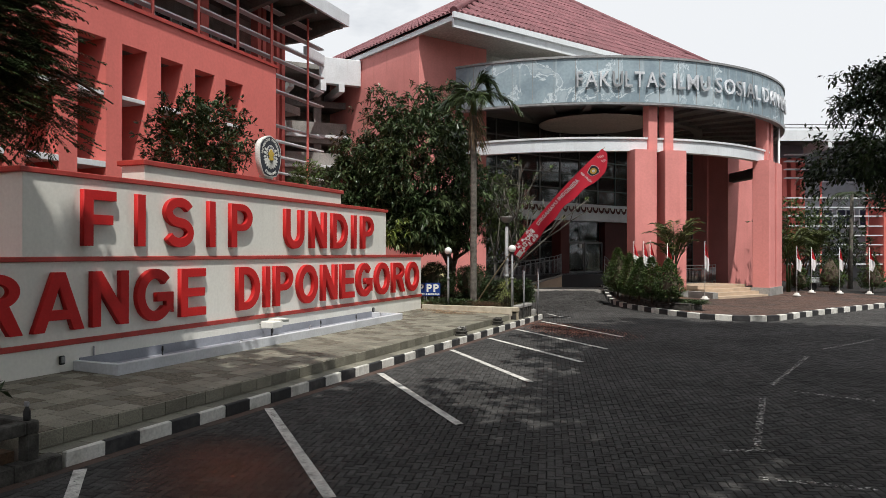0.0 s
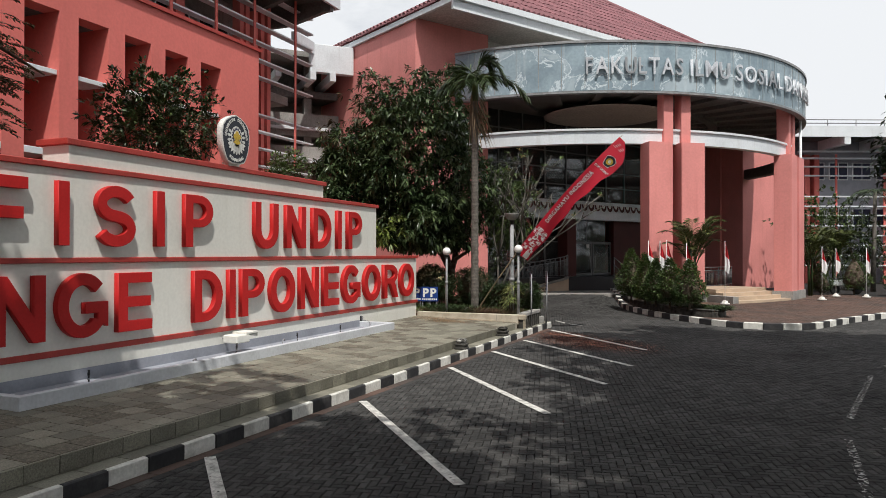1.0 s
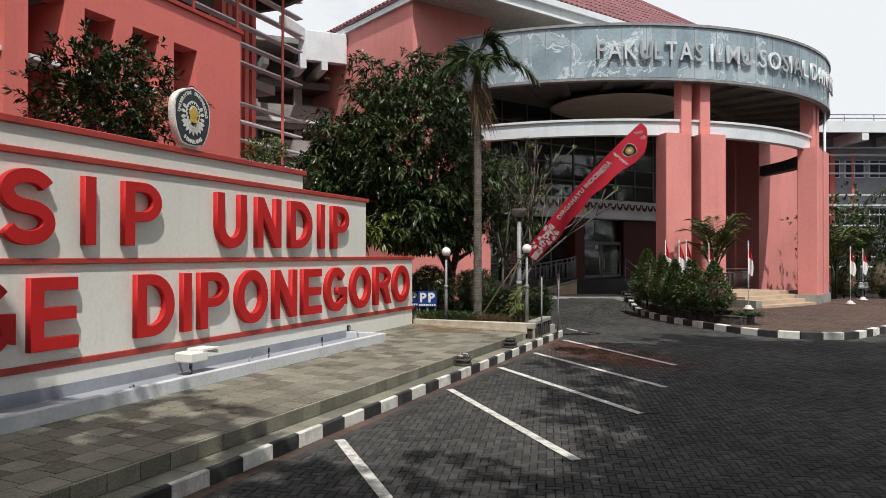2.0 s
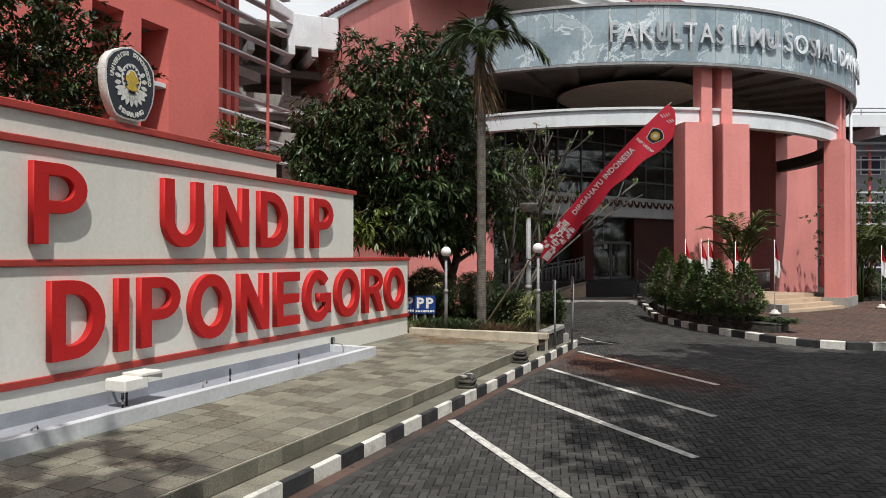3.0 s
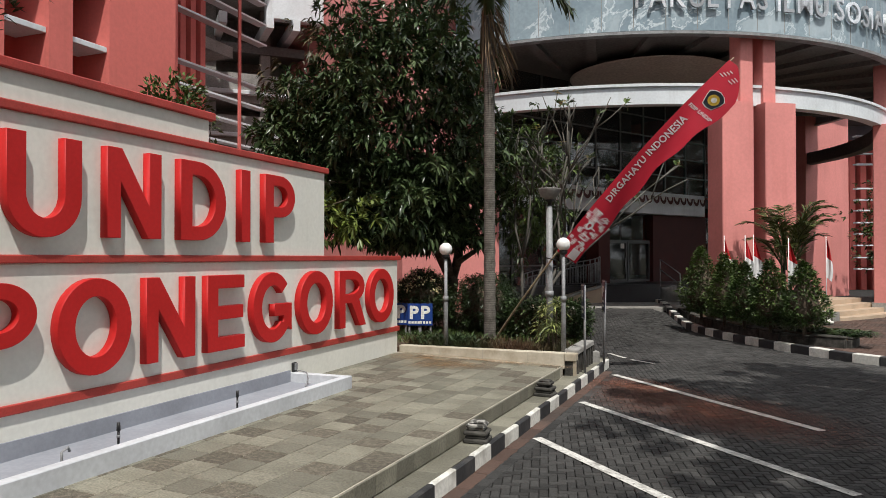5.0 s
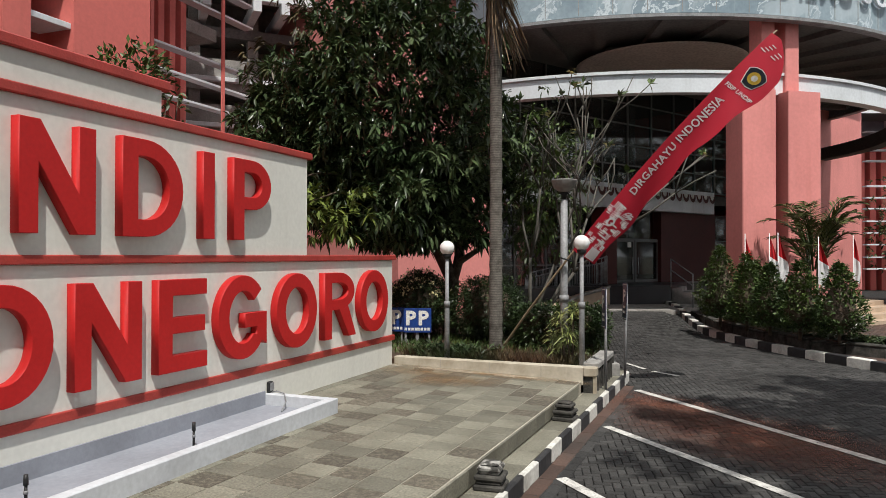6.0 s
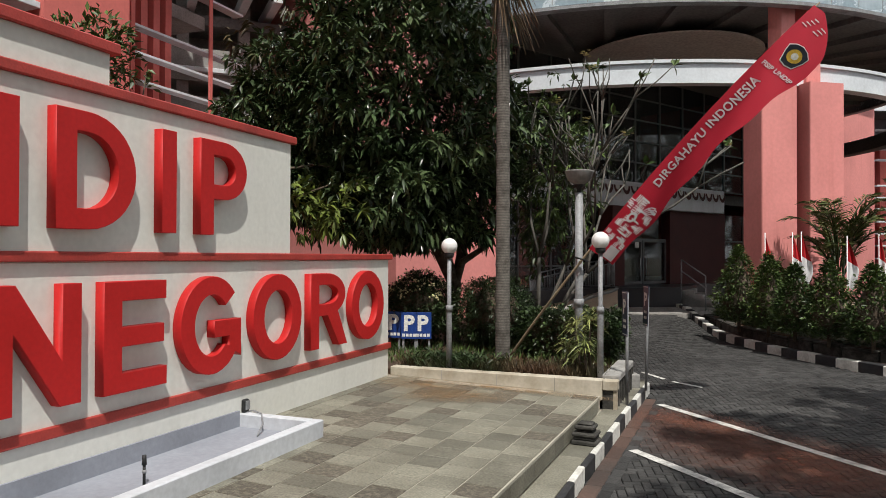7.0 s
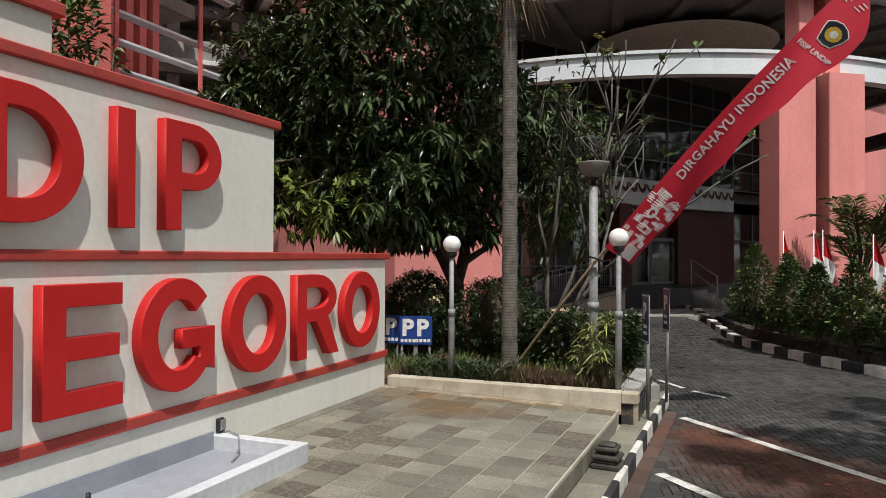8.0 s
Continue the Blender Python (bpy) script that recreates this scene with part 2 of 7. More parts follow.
kl.new(rsc.outputs["Vector"], kb_.inputs["Base Color"])
GREYTWIG = material("grey_twig", (0.115, 0.106, 0.09), 0.85, scale=12, fine=50, bump=0.4, spread=0.35)
LEAFDARK = leaf_material("mango_leaf", (0.045, 0.072, 0.030), (0.080, 0.110, 0.045), 0.27)
LEAFSUNLIT = leaf_material("sunlit_mango_leaf", (0.115, 0.15, 0.03), (0.085, 0.115, 0.02), 0.4)
LEAFBROWN = leaf_material("copper_leaf", (0.085, 0.055, 0.025), (0.05, 0.06, 0.02), 0.45)
LEAFMID = leaf_material("shrub_leaf", (0.050, 0.085, 0.024), (0.095, 0.14, 0.035), 0.42)
LEAFHEDGE = leaf_material("hedge_leaf", (0.022, 0.042, 0.013), (0.045, 0.07, 0.02), 0.45)
LEAFPALM = leaf_material("palm_leaf", (0.028, 0.05, 0.015), (0.065, 0.09, 0.026), 0.4)
LEAFARECA = leaf_material("areca_leaf", (0.085, 0.11, 0.03), (0.15, 0.165, 0.055), 0.4)
LEAFSTRIPE = leaf_material("striped_leaf", (0.27, 0.29, 0.10), (0.12, 0.17, 0.045), 0.4)
LEAFGRASS = leaf_material("bed_grass", (0.032, 0.045, 0.016), (0.10, 0.055, 0.03), 0.6)
LEAFDRY = leaf_material("dry_frond", (0.19, 0.13, 0.075), (0.11, 0.075, 0.045), 0.8)
FLOWER = material("cream_flower", (0.74, 0.66, 0.38), 0.6, scale=8, fine=30, bump=0.0, spread=0.15)
PINK = material("pink_flower", (0.55, 0.08, 0.16), 0.6, scale=8, fine=30, bump=0.0, spread=0.2)


# ---- building helpers ----
def plan(x, y, dx, dy, turn, k, kz):
    """Shifts a corner of the site by dx, dy, and turns and sizes it about x, y."""
    return Matrix.Translation((x + dx, y + dy, 0)) @ Matrix.Rotation(radians(turn), 4, "Z") @ Matrix.Diagonal((k, k, kz, 1)) @ Matrix.Translation((-x, -y, 0))


SITE = Matrix.Identity(4)
BED_PLAN = plan(-6.5, 16.5, 0.019, 0.235, -2.45, 0.9638, 0.9534)
MAST_PLAN = plan(-5.43, 16.2, -0.009, 0.054, -2.53, 0.9659, 0.9428)
ISLE_PLAN = plan(-2.0, 22.0, -0.114, -0.511, -0.92, 0.9345, 0.9252)
FAR_PLAN = plan(4.0, 36.0, -0.533, -2.271, -0.33, 0.9185, 0.876)
PORCH_PLAN = plan(-6.5, 28.0, 0.26, -0.359, -1.7, 0.9247, 0.95)
BEHIND_PLAN = plan(-9.5, 8.0, -0.107, 0.505, -1.49, 0.9862, 0.974)
NEAR_PLAN = plan(-5.0, 1.5, -0.192, 0.125, -3.05, 0.9385, 0.959)
SHADE_PLAN = plan(5.35, 6.7, -0.646, -0.242, 0.0, 0.9152, 0.9152)
PLAN = SITE             # the corner of the site being built


def box(bm, x0, y0, z0, x1, y1, z1):
    vs = [bm.verts.new(c) for c in ((x0, y0, z0), (x1, y0, z0), (x1, y1, z0), (x0, y1, z0), (x0, y0, z1), (x1, y0, z1), (x1, y1, z1), (x0, y1, z1))]
    for f in ((3, 2, 1, 0), (4, 5, 6, 7), (0, 1, 5, 4), (1, 2, 6, 5), (2, 3, 7, 6), (3, 0, 4, 7)):
        bm.faces.new([vs[i] for i in f])


def boxes(*rows, bevel=0.0):
    bm = bmesh.new()
    for r in rows:
        box(bm, *r)
    if bevel:
        bmesh.ops.bevel(bm, geom=bm.edges[:], offset=bevel, segments=1, affect="EDGES")
    return bm


def prism(points, z0, z1):
    """An upright prism on a plan outline, counter-clockwise."""
    bm = bmesh.new()
    lo = [bm.verts.new((x, y, z0)) for x, y in points]
    hi = [bm.verts.new((x, y, z1)) for x, y in points]
    bm.faces.new(lo[::-1])
    bm.faces.new(hi)
    k = len(points)
    for i in range(k):
        j = (i + 1) % k
        bm.faces.new((lo[i], lo[j], hi[j], hi[i]))
    return bm


def arc_band(cx, cy, r0, r1, z0, z1, a0, a1, steps=48, bm=None):
    """A ring segment: inner and outer radius, heights, and angles in degrees."""
    bm = bm or bmesh.new()
    rings = []
    for i in range(steps + 1):
        a = radians(a0 + (a1 - a0) * i / steps)
        c, s = math.cos(a), math.sin(a)
        rings.append([bm.verts.new((cx + r * c, cy + r * s, z)) for r, z in ((r0, z0), (r1, z0), (r1, z1), (r0, z1))])
    for p, q in zip(rings, rings[1:]):
        for i in range(4):
            j = (i + 1) % 4
            bm.faces.new((p[i], p[j], q[j], q[i]))
    bm.faces.new(rings[0][::-1])
    bm.faces.new(rings[-1])
    return bm


def tube(points, radii, sides=8, bm=None, caps=True):
    """A tapering tube along points."""
    bm = bm or bmesh.new()
    pts = [Vector(p) for p in points]
    if isinstance(radii, (int, float)):
        radii = [radii] * len(pts)
    rings = []
    side = None
    for i, p in enumerate(pts):
        d = (pts[min(i + 1, len(pts) - 1)] - pts[max(i - 1, 0)]).normalized()
        if side is None:
            side = d.orthogonal().normalized()
        side = (side - d * side.dot(d)).normalized()
        up = d.cross(side)
        rings.append([bm.verts.new(p + radii[i] * (math.cos(2 * math.pi * k / sides) * side + math.sin(2 * math.pi * k / sides) * up)) for k in range(sides)])
    for a, b in zip(rings, rings[1:]):
        for k in range(sides):
            j = (k + 1) % sides
            f = bm.faces.new((a[k], a[j], b[j], b[k]))
            f.smooth = True
    if caps:
        bm.faces.new(rings[0][::-1])
        bm.faces.new(rings[-1])
    return bm


def lathe(profile, sides=20, bm=None):
    """Turns a profile of (radius, height) about the upright axis."""
    bm = bm or bmesh.new()
    rings = [[bm.verts.new((r * math.cos(2 * math.pi * k / sides), r * math.sin(2 * math.pi * k / sides), z)) for k in range(sides)] for r, z in profile]
    for a, b in zip(rings, rings[1:]):
        for k in range(sides):
            j = (k + 1) % sides
            f = bm.faces.new((a[k], a[j], b[j], b[k]))
            f.smooth = True
    bm.faces.new(rings[0][::-1])
    bm.faces.new(rings[-1])
    return bm


def mesh_from(name, bm, mat):
    me = bpy.data.meshes.new(name)
    bmesh.ops.recalc_face_normals(bm, faces=bm.faces[:])
    bm.to_mesh(me)
    bm.free()
    me.materials.append(mat)
    return me


def part(name, bm, mat, parent=None, label="", at=None):
    """Links a bmesh as one mesh object, under a thing or part where one is given."""
    ob = new(name, mesh_from(name, bm, mat) if isinstance(bm, bmesh.types.BMesh) else bm)
    if parent is not None:
        ob.parent = parent
    own = at if at is not None else Matrix.Identity(4)
    ob.matrix_basis = own if parent is not None else PLAN @ own
    if label:
        tagged(ob, label)
    return ob


def thing(name, label, category, m=None, group="", kind=""):
    ob = new(name)
    ob.empty_display_size = 0.2
    ob.matrix_basis = PLAN @ m if m is not None else PLAN
    return tagged(ob, label, category, group, kind)


def setting(name, bm, mat, label, category, m=None):
    ob = part(name, bm, mat, None, label, m)
    return tagged(ob, "", category, "", "structure")


def raw_mesh(name, verts, faces, mat, smooth=False):
    me = bpy.data.meshes.new(name)
    me.from_pydata(verts, [], faces)
    if smooth:
        me.polygons.foreach_set("use_smooth", [True] * len(me.polygons))
    me.update()
    me.materials.append(mat)
    return me


def outline_mesh(name, loops, depth, mat, bevel=0.0):
    """A solid of the given thickness from flat outlines (holes as further loops), in the xy plane from z = 0 to depth."""
    cu = bpy.data.curves.new(name, "CURVE")
    cu.dimensions = "2D"
    cu.fill_mode = "BOTH"
    cu.extrude = max(depth / 2 - bevel, 0.0005)
    cu.bevel_depth = bevel
    cu.bevel_resolution = 0
    if bevel:
        cu.offset = -bevel
    for loop in loops:
        sp = cu.splines.new("POLY")
        sp.points.add(len(loop) - 1)
        for p, (x, y) in zip(sp.points, loop):
            p.co = (x, y, 0, 1)
        sp.use_cyclic_u = True
    tmp = new(name + "_outline", cu)
    me = bpy.data.meshes.new_from_object(tmp.evaluated_get(bpy.context.evaluated_depsgraph_get()))
    bpy.data.objects.remove(tmp)
    bpy.data.curves.remove(cu)
    me.transform(Matrix.Translation((0, 0, depth / 2)))
    me.materials.clear()
    me.materials.append(mat)
    me.name = name
    return me


def word_mesh(name, text, height, depth, mat, weight=0.0, spacing=1.0):
    """Built-in lettering of a given capital height, its left foot at the origin, in the xy plane."""
    cu = bpy.data.curves.new(name, "FONT")
    cu.body = text
    cu.size = height / 0.69
    cu.extrude = depth / 2
    cu.offset = weight
    cu.space_character = spacing
    cu.resolution_u = 3
    tmp = new(name + "_text", cu)
    me = bpy.data.meshes.new_from_object(tmp.evaluated_get(bpy.context.evaluated_depsgraph_get()))
    bpy.data.objects.remove(tmp)
    bpy.data.curves.remove(cu)
    me.transform(Matrix.Translation((0, 0, depth / 2)))
    me.materials.clear()
    me.materials.append(mat)
    me.name = name
    return me


def mesh_span(me):
    xs = [v.co.x for v in me.vertices]
    return min(xs), max(xs)


def inside(x, y, poly):
    hit = False
    j = len(poly) - 1
    for i in range(len(poly)):
        (xi, yi), (xj, yj) = poly[i], poly[j]
        if (yi > y) != (yj > y) and x < (xj - xi) * (y - yi) / (yj - yi) + xi:
            hit = not hit
        j = i
    return hit


def along(points, step):
    """Even steps along a polyline: (point, direction) pairs."""
    out, carry = [], 0.0
    pts = [Vector((*p, 0)) for p in points]
    for a, b in zip(pts, pts[1:]):
        d = b - a
        ln = d.length
        s = carry
        while s < ln:
            out.append((a + d * (s / ln), d.normalized()))
            s += step
        carry = s - ln
    return out


def smooth_line(points, rounds=3):
    for _ in range(rounds):
        out = [points[0]]
        for (ax, ay), (bx, by) in zip(points, points[1:]):
            out += [(0.75 * ax + 0.25 * bx, 0.75 * ay + 0.25 * by), (0.25 * ax + 0.75 * bx, 0.25 * ay + 0.75 * by)]
        points = out + [points[-1]]
    return points


def offset_line(points, d):
    out = []
    for i, (x, y) in enumerate(points):
        ax, ay = points[max(i - 1, 0)]
        bx, by = points[min(i + 1, len(points) - 1)]
        ln = math.hypot(bx - ax, by - ay) or 1
        out.append((x - (by - ay) / ln * d, y + (bx - ax) / ln * d))
    return out

# ---- ground, road, platform ----
WALL_X = -7.51          # face of the sign wall
EDGE_X = -5.065         # edge of the tiled platform
KERB_X = -4.80          # road face of the kerb
PLAT_Z, STEP_Z = 0.27, 0.13
SKEW = Matrix.Translation((EDGE_X, 13.0, 0)) @ pose(0, 0, 0, 0, 0, -1.12) @ Matrix.Translation((-EDGE_X, -13.0, 0))    # the kerb runs a little off the wall
FALL = Matrix.Translation((EDGE_X, 13.0, PLAT_Z)) @ pose(0, 0, 0, 0, 1.5, -1.12) @ Matrix.Translation((-EDGE_X, -13.0, -PLAT_Z))    # the platform drains to its edge
BED_Y = 15.36           # face of the planting bed's low wall

gb = bmesh.new()
for v in ((-900, -900), (900, -900), (900, 900), (-900, 900)):
    gb.verts.new((*v, -0.06))
gb.faces.new(gb.verts[:])
setting("ground", gb, GROUND, "bare brown soil ground with sparse green", "ground")

ISLAND = smooth_line([(-6.1, 32.0), (-5.05, 28.6), (-4.45, 25.9), (-3.75, 23.9), (-2.82, 22.05), (-1.75, 20.6), (-0.6, 19.35), (0.45, 18.95),
                      (1.55, 19.35), (2.15, 20.7), (3.0, 22.5), (4.0, 24.3), (5.6, 27.2), (9.5, 34.0), (13.0, 40.0)], 2)
ISLAND_POLY = [tuple((ISLE_PLAN @ Vector((x, y, 0))).xy) for x, y in ISLAND + [(13.0, 48.0), (-6.5, 48.0)]]



def rise(x, y):
    """The drive beside the island climbs gently towards the porch."""
    k = min(max((y - 19.6) / 5.2, 0.0), 1.0)
    w = min(max((-4.0 - x) / 1.05, 0.0), 1.0)
    return 0.33 * k * k * (3 - 2 * k) * w


rb = bmesh.new()
ROADX = [-9.0 + 0.5 * i for i in range(12)] + [-2.0, 2.0, 8.0, 16.0, 26.0]
ROADY = [-12.0, -4.0, 4.0, 12.0, 17.6, 18.8] + [19.6 + 0.5 * i for i in range(17)] + [40.0, 60.0]
bed_grid = [[rb.verts.new((x, y, -0.025 + rise(x, y))) for y in ROADY] for x in ROADX]
for i in range(len(ROADX) - 1):
    for j in range(len(ROADY) - 1):
        if ROADX[i] >= -5.1 or ROADY[j] >= 17.5:
            rb.faces.new((bed_grid[i][j], bed_grid[i + 1][j], bed_grid[i + 1][j + 1], bed_grid[i][j + 1]))
for v in [v for v in rb.verts if not v.link_faces]:
    rb.verts.remove(v)
road = setting("road", rb, PAVERBED, "dark sandy joints between grey concrete pavers", "road")


def paver_solid(length, width, h=0.05):
    """One chamfered block, centred, its top at z = 0."""
    c = 0.006
    x, y = length / 2, width / 2
    v = [(-x, -y, -h), (x, -y, -h), (x, y, -h), (-x, y, -h), (-x, -y, -c), (x, -y, -c), (x, y, -c), (-x, y, -c),
         (-x + c, -y + c, 0), (x - c, -y + c, 0), (x - c, y - c, 0), (-x + c, y - c, 0)]
    f = [(8, 9, 10, 11)]
    for i in range(4):
        j = (i + 1) % 4
        f += [(i, j, j + 4, i + 4), (i + 4, j + 4, j + 8, i + 8)]
    return v, f


def herringbone(turn, cx, cy, reach, wide=0.071):
    """Centres and turns of herringbone blocks two widths long, round a point."""
    ca, sa = math.cos(turn), math.sin(turn)
    n = int(reach / wide)
    out = []
    for j in range(-n, n):
        for i in range(-n, n):
            k = (i - j) % 4
            if k == 0:
                lx, ly, quarter = (i + 1) * wide, (j + 0.5) * wide, 0.0
            elif k == 3:
                lx, ly, quarter = (i + 0.5) * wide, (j + 1) * wide, math.pi / 2
            else:
                continue
            out.append((cx + ca * lx - sa * ly, cy + sa * lx + ca * ly, turn + quarter))
    return out


ROAD_POLY = [(-5.1, -3.0), (9.5, -3.0), (9.5, 27.0), (5.0, 29.0), (-7.5, 29.0), (-7.5, 19.2), (-5.0, 18.6), (-4.72, 17.4)]
pv, pf = paver_solid(0.1365, 0.0655)
near_pavers, far_v, far_f = [], [], []
rng = random.Random(11)
for x, y, a in herringbone(radians(14), 1.0, 12.0, 19.5):
    if not inside(x, y, ROAD_POLY) or inside(x, y, ISLAND_POLY):
        continue
    dz = rng.uniform(-0.003, 0.002)
    if -4.2 < x < -2.6 and 10.3 < y < 14.5 and len(near_pavers) < 300:
        near_pavers.append((x, y, a, dz))
        continue
    lift = rise(x, y)
    ca, sa = math.cos(a), math.sin(a)
    tx, ty = rng.uniform(-0.012, 0.012), rng.uniform(-0.012, 0.012)
    base = len(far_v)
    far_v += [(x + ca * px - sa * py, y + sa * px + ca * py, pz + dz + lift + tx * px + ty * py) for px, py, pz in pv]
    far_f += [tuple(base + i for i in f) for f in pf]
tagged(part("paver_field", raw_mesh("paver_field", far_v, far_f, PAVERS), None, road, "grey concrete pavers in herringbone"), kind="stuff")

# brown gutter slabs along the kerb and one straight row of grey pavers beside them
def course(name, block, off, step, mat, lift, label):
    bv, bf = block
    gv, gf = [], []
    for i in range(int(20.3 / step)):
        y, z = -3 + i * step, lift + rng.uniform(-0.002, 0.002)
        base = len(gv)
        gv += [(KERB_X + off + py + rng.uniform(-0.001, 0.001), y + px, pz + z) for px, py, pz in bv]
        gf += [tuple(base + k for k in f) for f in bf]
    tagged(part(name, raw_mesh(name, gv, gf, mat), None, road, label, SKEW), kind="stuff")


course("gutter_course", paver_solid(0.395, 0.13), 0.067, 0.4, PAVERRED, 0.003, "brown gutter slabs along the kerb")
course("border_course", paver_solid(0.196, 0.092), 0.183, 0.2, PAVERS, 0.004, "straight row of grey pavers")


def line_paint(name, lo, hi):
    m = material(name, (0.60, 0.59, 0.55), 0.85, second=(0.26, 0.25, 0.23), scale=9, fine=60, bump=0.4, grain=0.3, patch=(0.45, 0.7))
    lt = m.node_tree
    wear = lt.nodes.new("ShaderNodeTexNoise")
    wear.inputs["Scale"].default_value = 26
    wear.inputs["Detail"].default_value = 6
    wgeo = lt.nodes.new("ShaderNodeNewGeometry")
    lt.links.new(wgeo.outputs["Position"], wear.inputs["Vector"])
    wr = lt.nodes.new("ShaderNodeMapRange")
    wr.inputs["From Min"].default_value = lo
    wr.inputs["From Max"].default_value = hi
    lt.links.new(wear.outputs["Fac"], wr.inputs["Value"])
    lt.links.new(wr.outputs["Result"], lt.nodes["Principled BSDF"].inputs["Alpha"])
    return m


LINEPAINT = line_paint("worn_line_paint", 0.29, 0.36)
LINEFAINT = line_paint("nearly_gone_line_paint", 0.50, 0.62)


def painted_line(a, b, wide=0.1, paint=LINEPAINT):
    d = (Vector(b) - Vector(a)).normalized()
    s = Vector((-d.y, d.x)) * wide / 2
    bm = bmesh.new()
    n = max(2, int((Vector(b) - Vector(a)).length / 0.2))
    prev = None
    for i in range(n + 1):
        p = Vector(a).lerp(Vector(b), i / n)
        w = 1 + 0.08 * noise.noise((p.x * 5, p.y * 5, 0.3))
        row = [bm.verts.new((p.x + s.x * w, p.y + s.y * w, 0.0065)), bm.verts.new((p.x - s.x * w, p.y - s.y * w, 0.0065))]
        if prev:
            bm.faces.new((prev[0], prev[1], row[1], row[0]))
        prev = row
    ob = part("parking_line", bm, paint)
    tagged(ob, "worn white painted parking line on dark pavers", "road marking", "parking lines", "structure")
    return ob


for a, b in (((-4.83, 2.42), (-2.6, 0.15)), ((-4.80, 4.97), (-2.54, 2.63)), ((-4.71, 7.61), (-2.47, 5.11)), ((-4.70, 10.45), (-2.44, 7.81)),
             ((-4.64, 12.46), (-2.15, 9.92)), ((-4.58, 14.33), (-2.04, 11.72)), ((-4.53, 16.50), (-2.06, 13.80))):
    painted_line(a, b)
painted_line((-4.99, 18.87), (-4.62, 18.33), 0.07)
painted_line((-4.50, 18.17), (-4.10, 17.86), 0.075)
for a, b in (((1.39, 12.19), (0.68, 8.85)), ((0.54, 7.84), (0.41, 5.27)), ((0.12, 5.11), (0.56, 5.3)), ((0.41, 4.37), (1.25, 4.42)), ((1.63, 13.09), (3.02, 15.64)), ((0.94, 8.49), (1.88, 8.18))):
    painted_line(a, b, 0.075, LINEFAINT)

# reddish spill on the pavers: a thin film of laterite dust
def dust(name, colour, second, thick):
    m = material(name, colour, 0.95, second=second, scale=3, fine=60, bump=0.3)
    dt = m.node_tree
    dco = dt.nodes.new("ShaderNodeTexCoord")
    dgr = dt.nodes.new("ShaderNodeTexGradient")
    dgr.gradient_type = "SPHERICAL"
    dmp = dt.nodes.new("ShaderNodeMapping")
    dmp.inputs["Location"].default_value = (-1, -1, 0)
    dmp.inputs["Scale"].default_value = (2, 2, 0)
    dt.links.new(dco.outputs["Generated"], dmp.inputs["Vector"])
    dt.links.new(dmp.outputs["Vector"], dgr.inputs["Vector"])
    dno = dt.nodes.new("ShaderNodeTexNoise")
    dno.inputs["Scale"].default_value = 7
    dno.inputs["Detail"].default_value = 6
    dge = dt.nodes.new("ShaderNodeNewGeometry")
    dt.links.new(dge.outputs["Position"], dno.inputs["Vector"])
    dmu = dt.nodes.new("ShaderNodeMath")
    dmu.operation = "MULTIPLY"
    dt.links.new(dgr.outputs["Fac"], dmu.inputs[0])
    dt.links.new(dno.outputs["Fac"], dmu.inputs[1])
    dms = dt.nodes.new("ShaderNodeMath")
    dms.operation = "MULTIPLY"
    dms.use_clamp = True
    dms.inputs[1].default_value = thick
    dt.links.new(dmu.outputs["Value"], dms.inputs[0])
    dt.links.new(dms.outputs["Value"], dt.nodes["Principled BSDF"].inputs["Alpha"])
    return m


DUST = dust("laterite_dust", (0.20, 0.070, 0.040), (0.14, 0.052, 0.03), 1.3)
SILT = dust("rust_silt", (0.30, 0.19, 0.095), (0.22, 0.14, 0.075), 1.1)


def dust_film(cx, cy, rx, ry, turn, base=Matrix.Identity(4), z=0.0045, label="reddish laterite dust on dark pavers", film=DUST):
    bm = bmesh.new()
    vs = [bm.verts.new((x * rx, y * ry, 0)) for x, y in ((-1, -1), (1, -1), (1, 1), (-1, 1))]
    bm.faces.new(vs)
    ob = part("dust_patch", bm, film, None, label, base @ pose(cx, cy, z, 0, 0, turn))
    tagged(ob, "", "dirt", "dust patches", "structure")


dust_film(-3.15, 14.45, 2.0, 1.1, -38)
dust_film(-4.05, 15.5, 1.25, 0.75, -45)
dust_film(-3.65, 2.85, 1.45, 0.85, -40)
for cx, cy, rx, ry, turn in ((-6.95, 14.95, 0.95, 0.5, -25), (-6.1, 15.2, 1.4, 0.2, 0), (-6.4, 14.55, 0.75, 0.4, 30)):
    dust_film(cx, cy, rx, ry, turn, FALL, PLAT_Z + 0.009, "rust-brown silt on the platform tiles", SILT)

# platform body, its edge and the lower step
PLAT_Y0 = 2.32
setting("platform", boxes((WALL_X - 0.15, PLAT_Y0, -0.05, EDGE_X - 0.02, BED_Y, PLAT_Z - 0.006)), GROUT, "raised platform with pale mortar joints", "platform", FALL)
platform = bpy.data.objects["platform"]
step_slab = setting("lower_step", boxes((EDGE_X - 0.1, PLAT_Y0, -0.05, KERB_X - 0.05, 17.45, STEP_Z - 0.012)), GROUT, "narrow lower step behind the kerb", "step", SKEW)


def slab_mesh(name, sx, sy, sz, mat, c=0.003):
    bm = boxes((-sx / 2, -sy / 2, -sz, sx / 2, sy / 2, 0), bevel=c)
    return mesh_from(name, bm, mat)


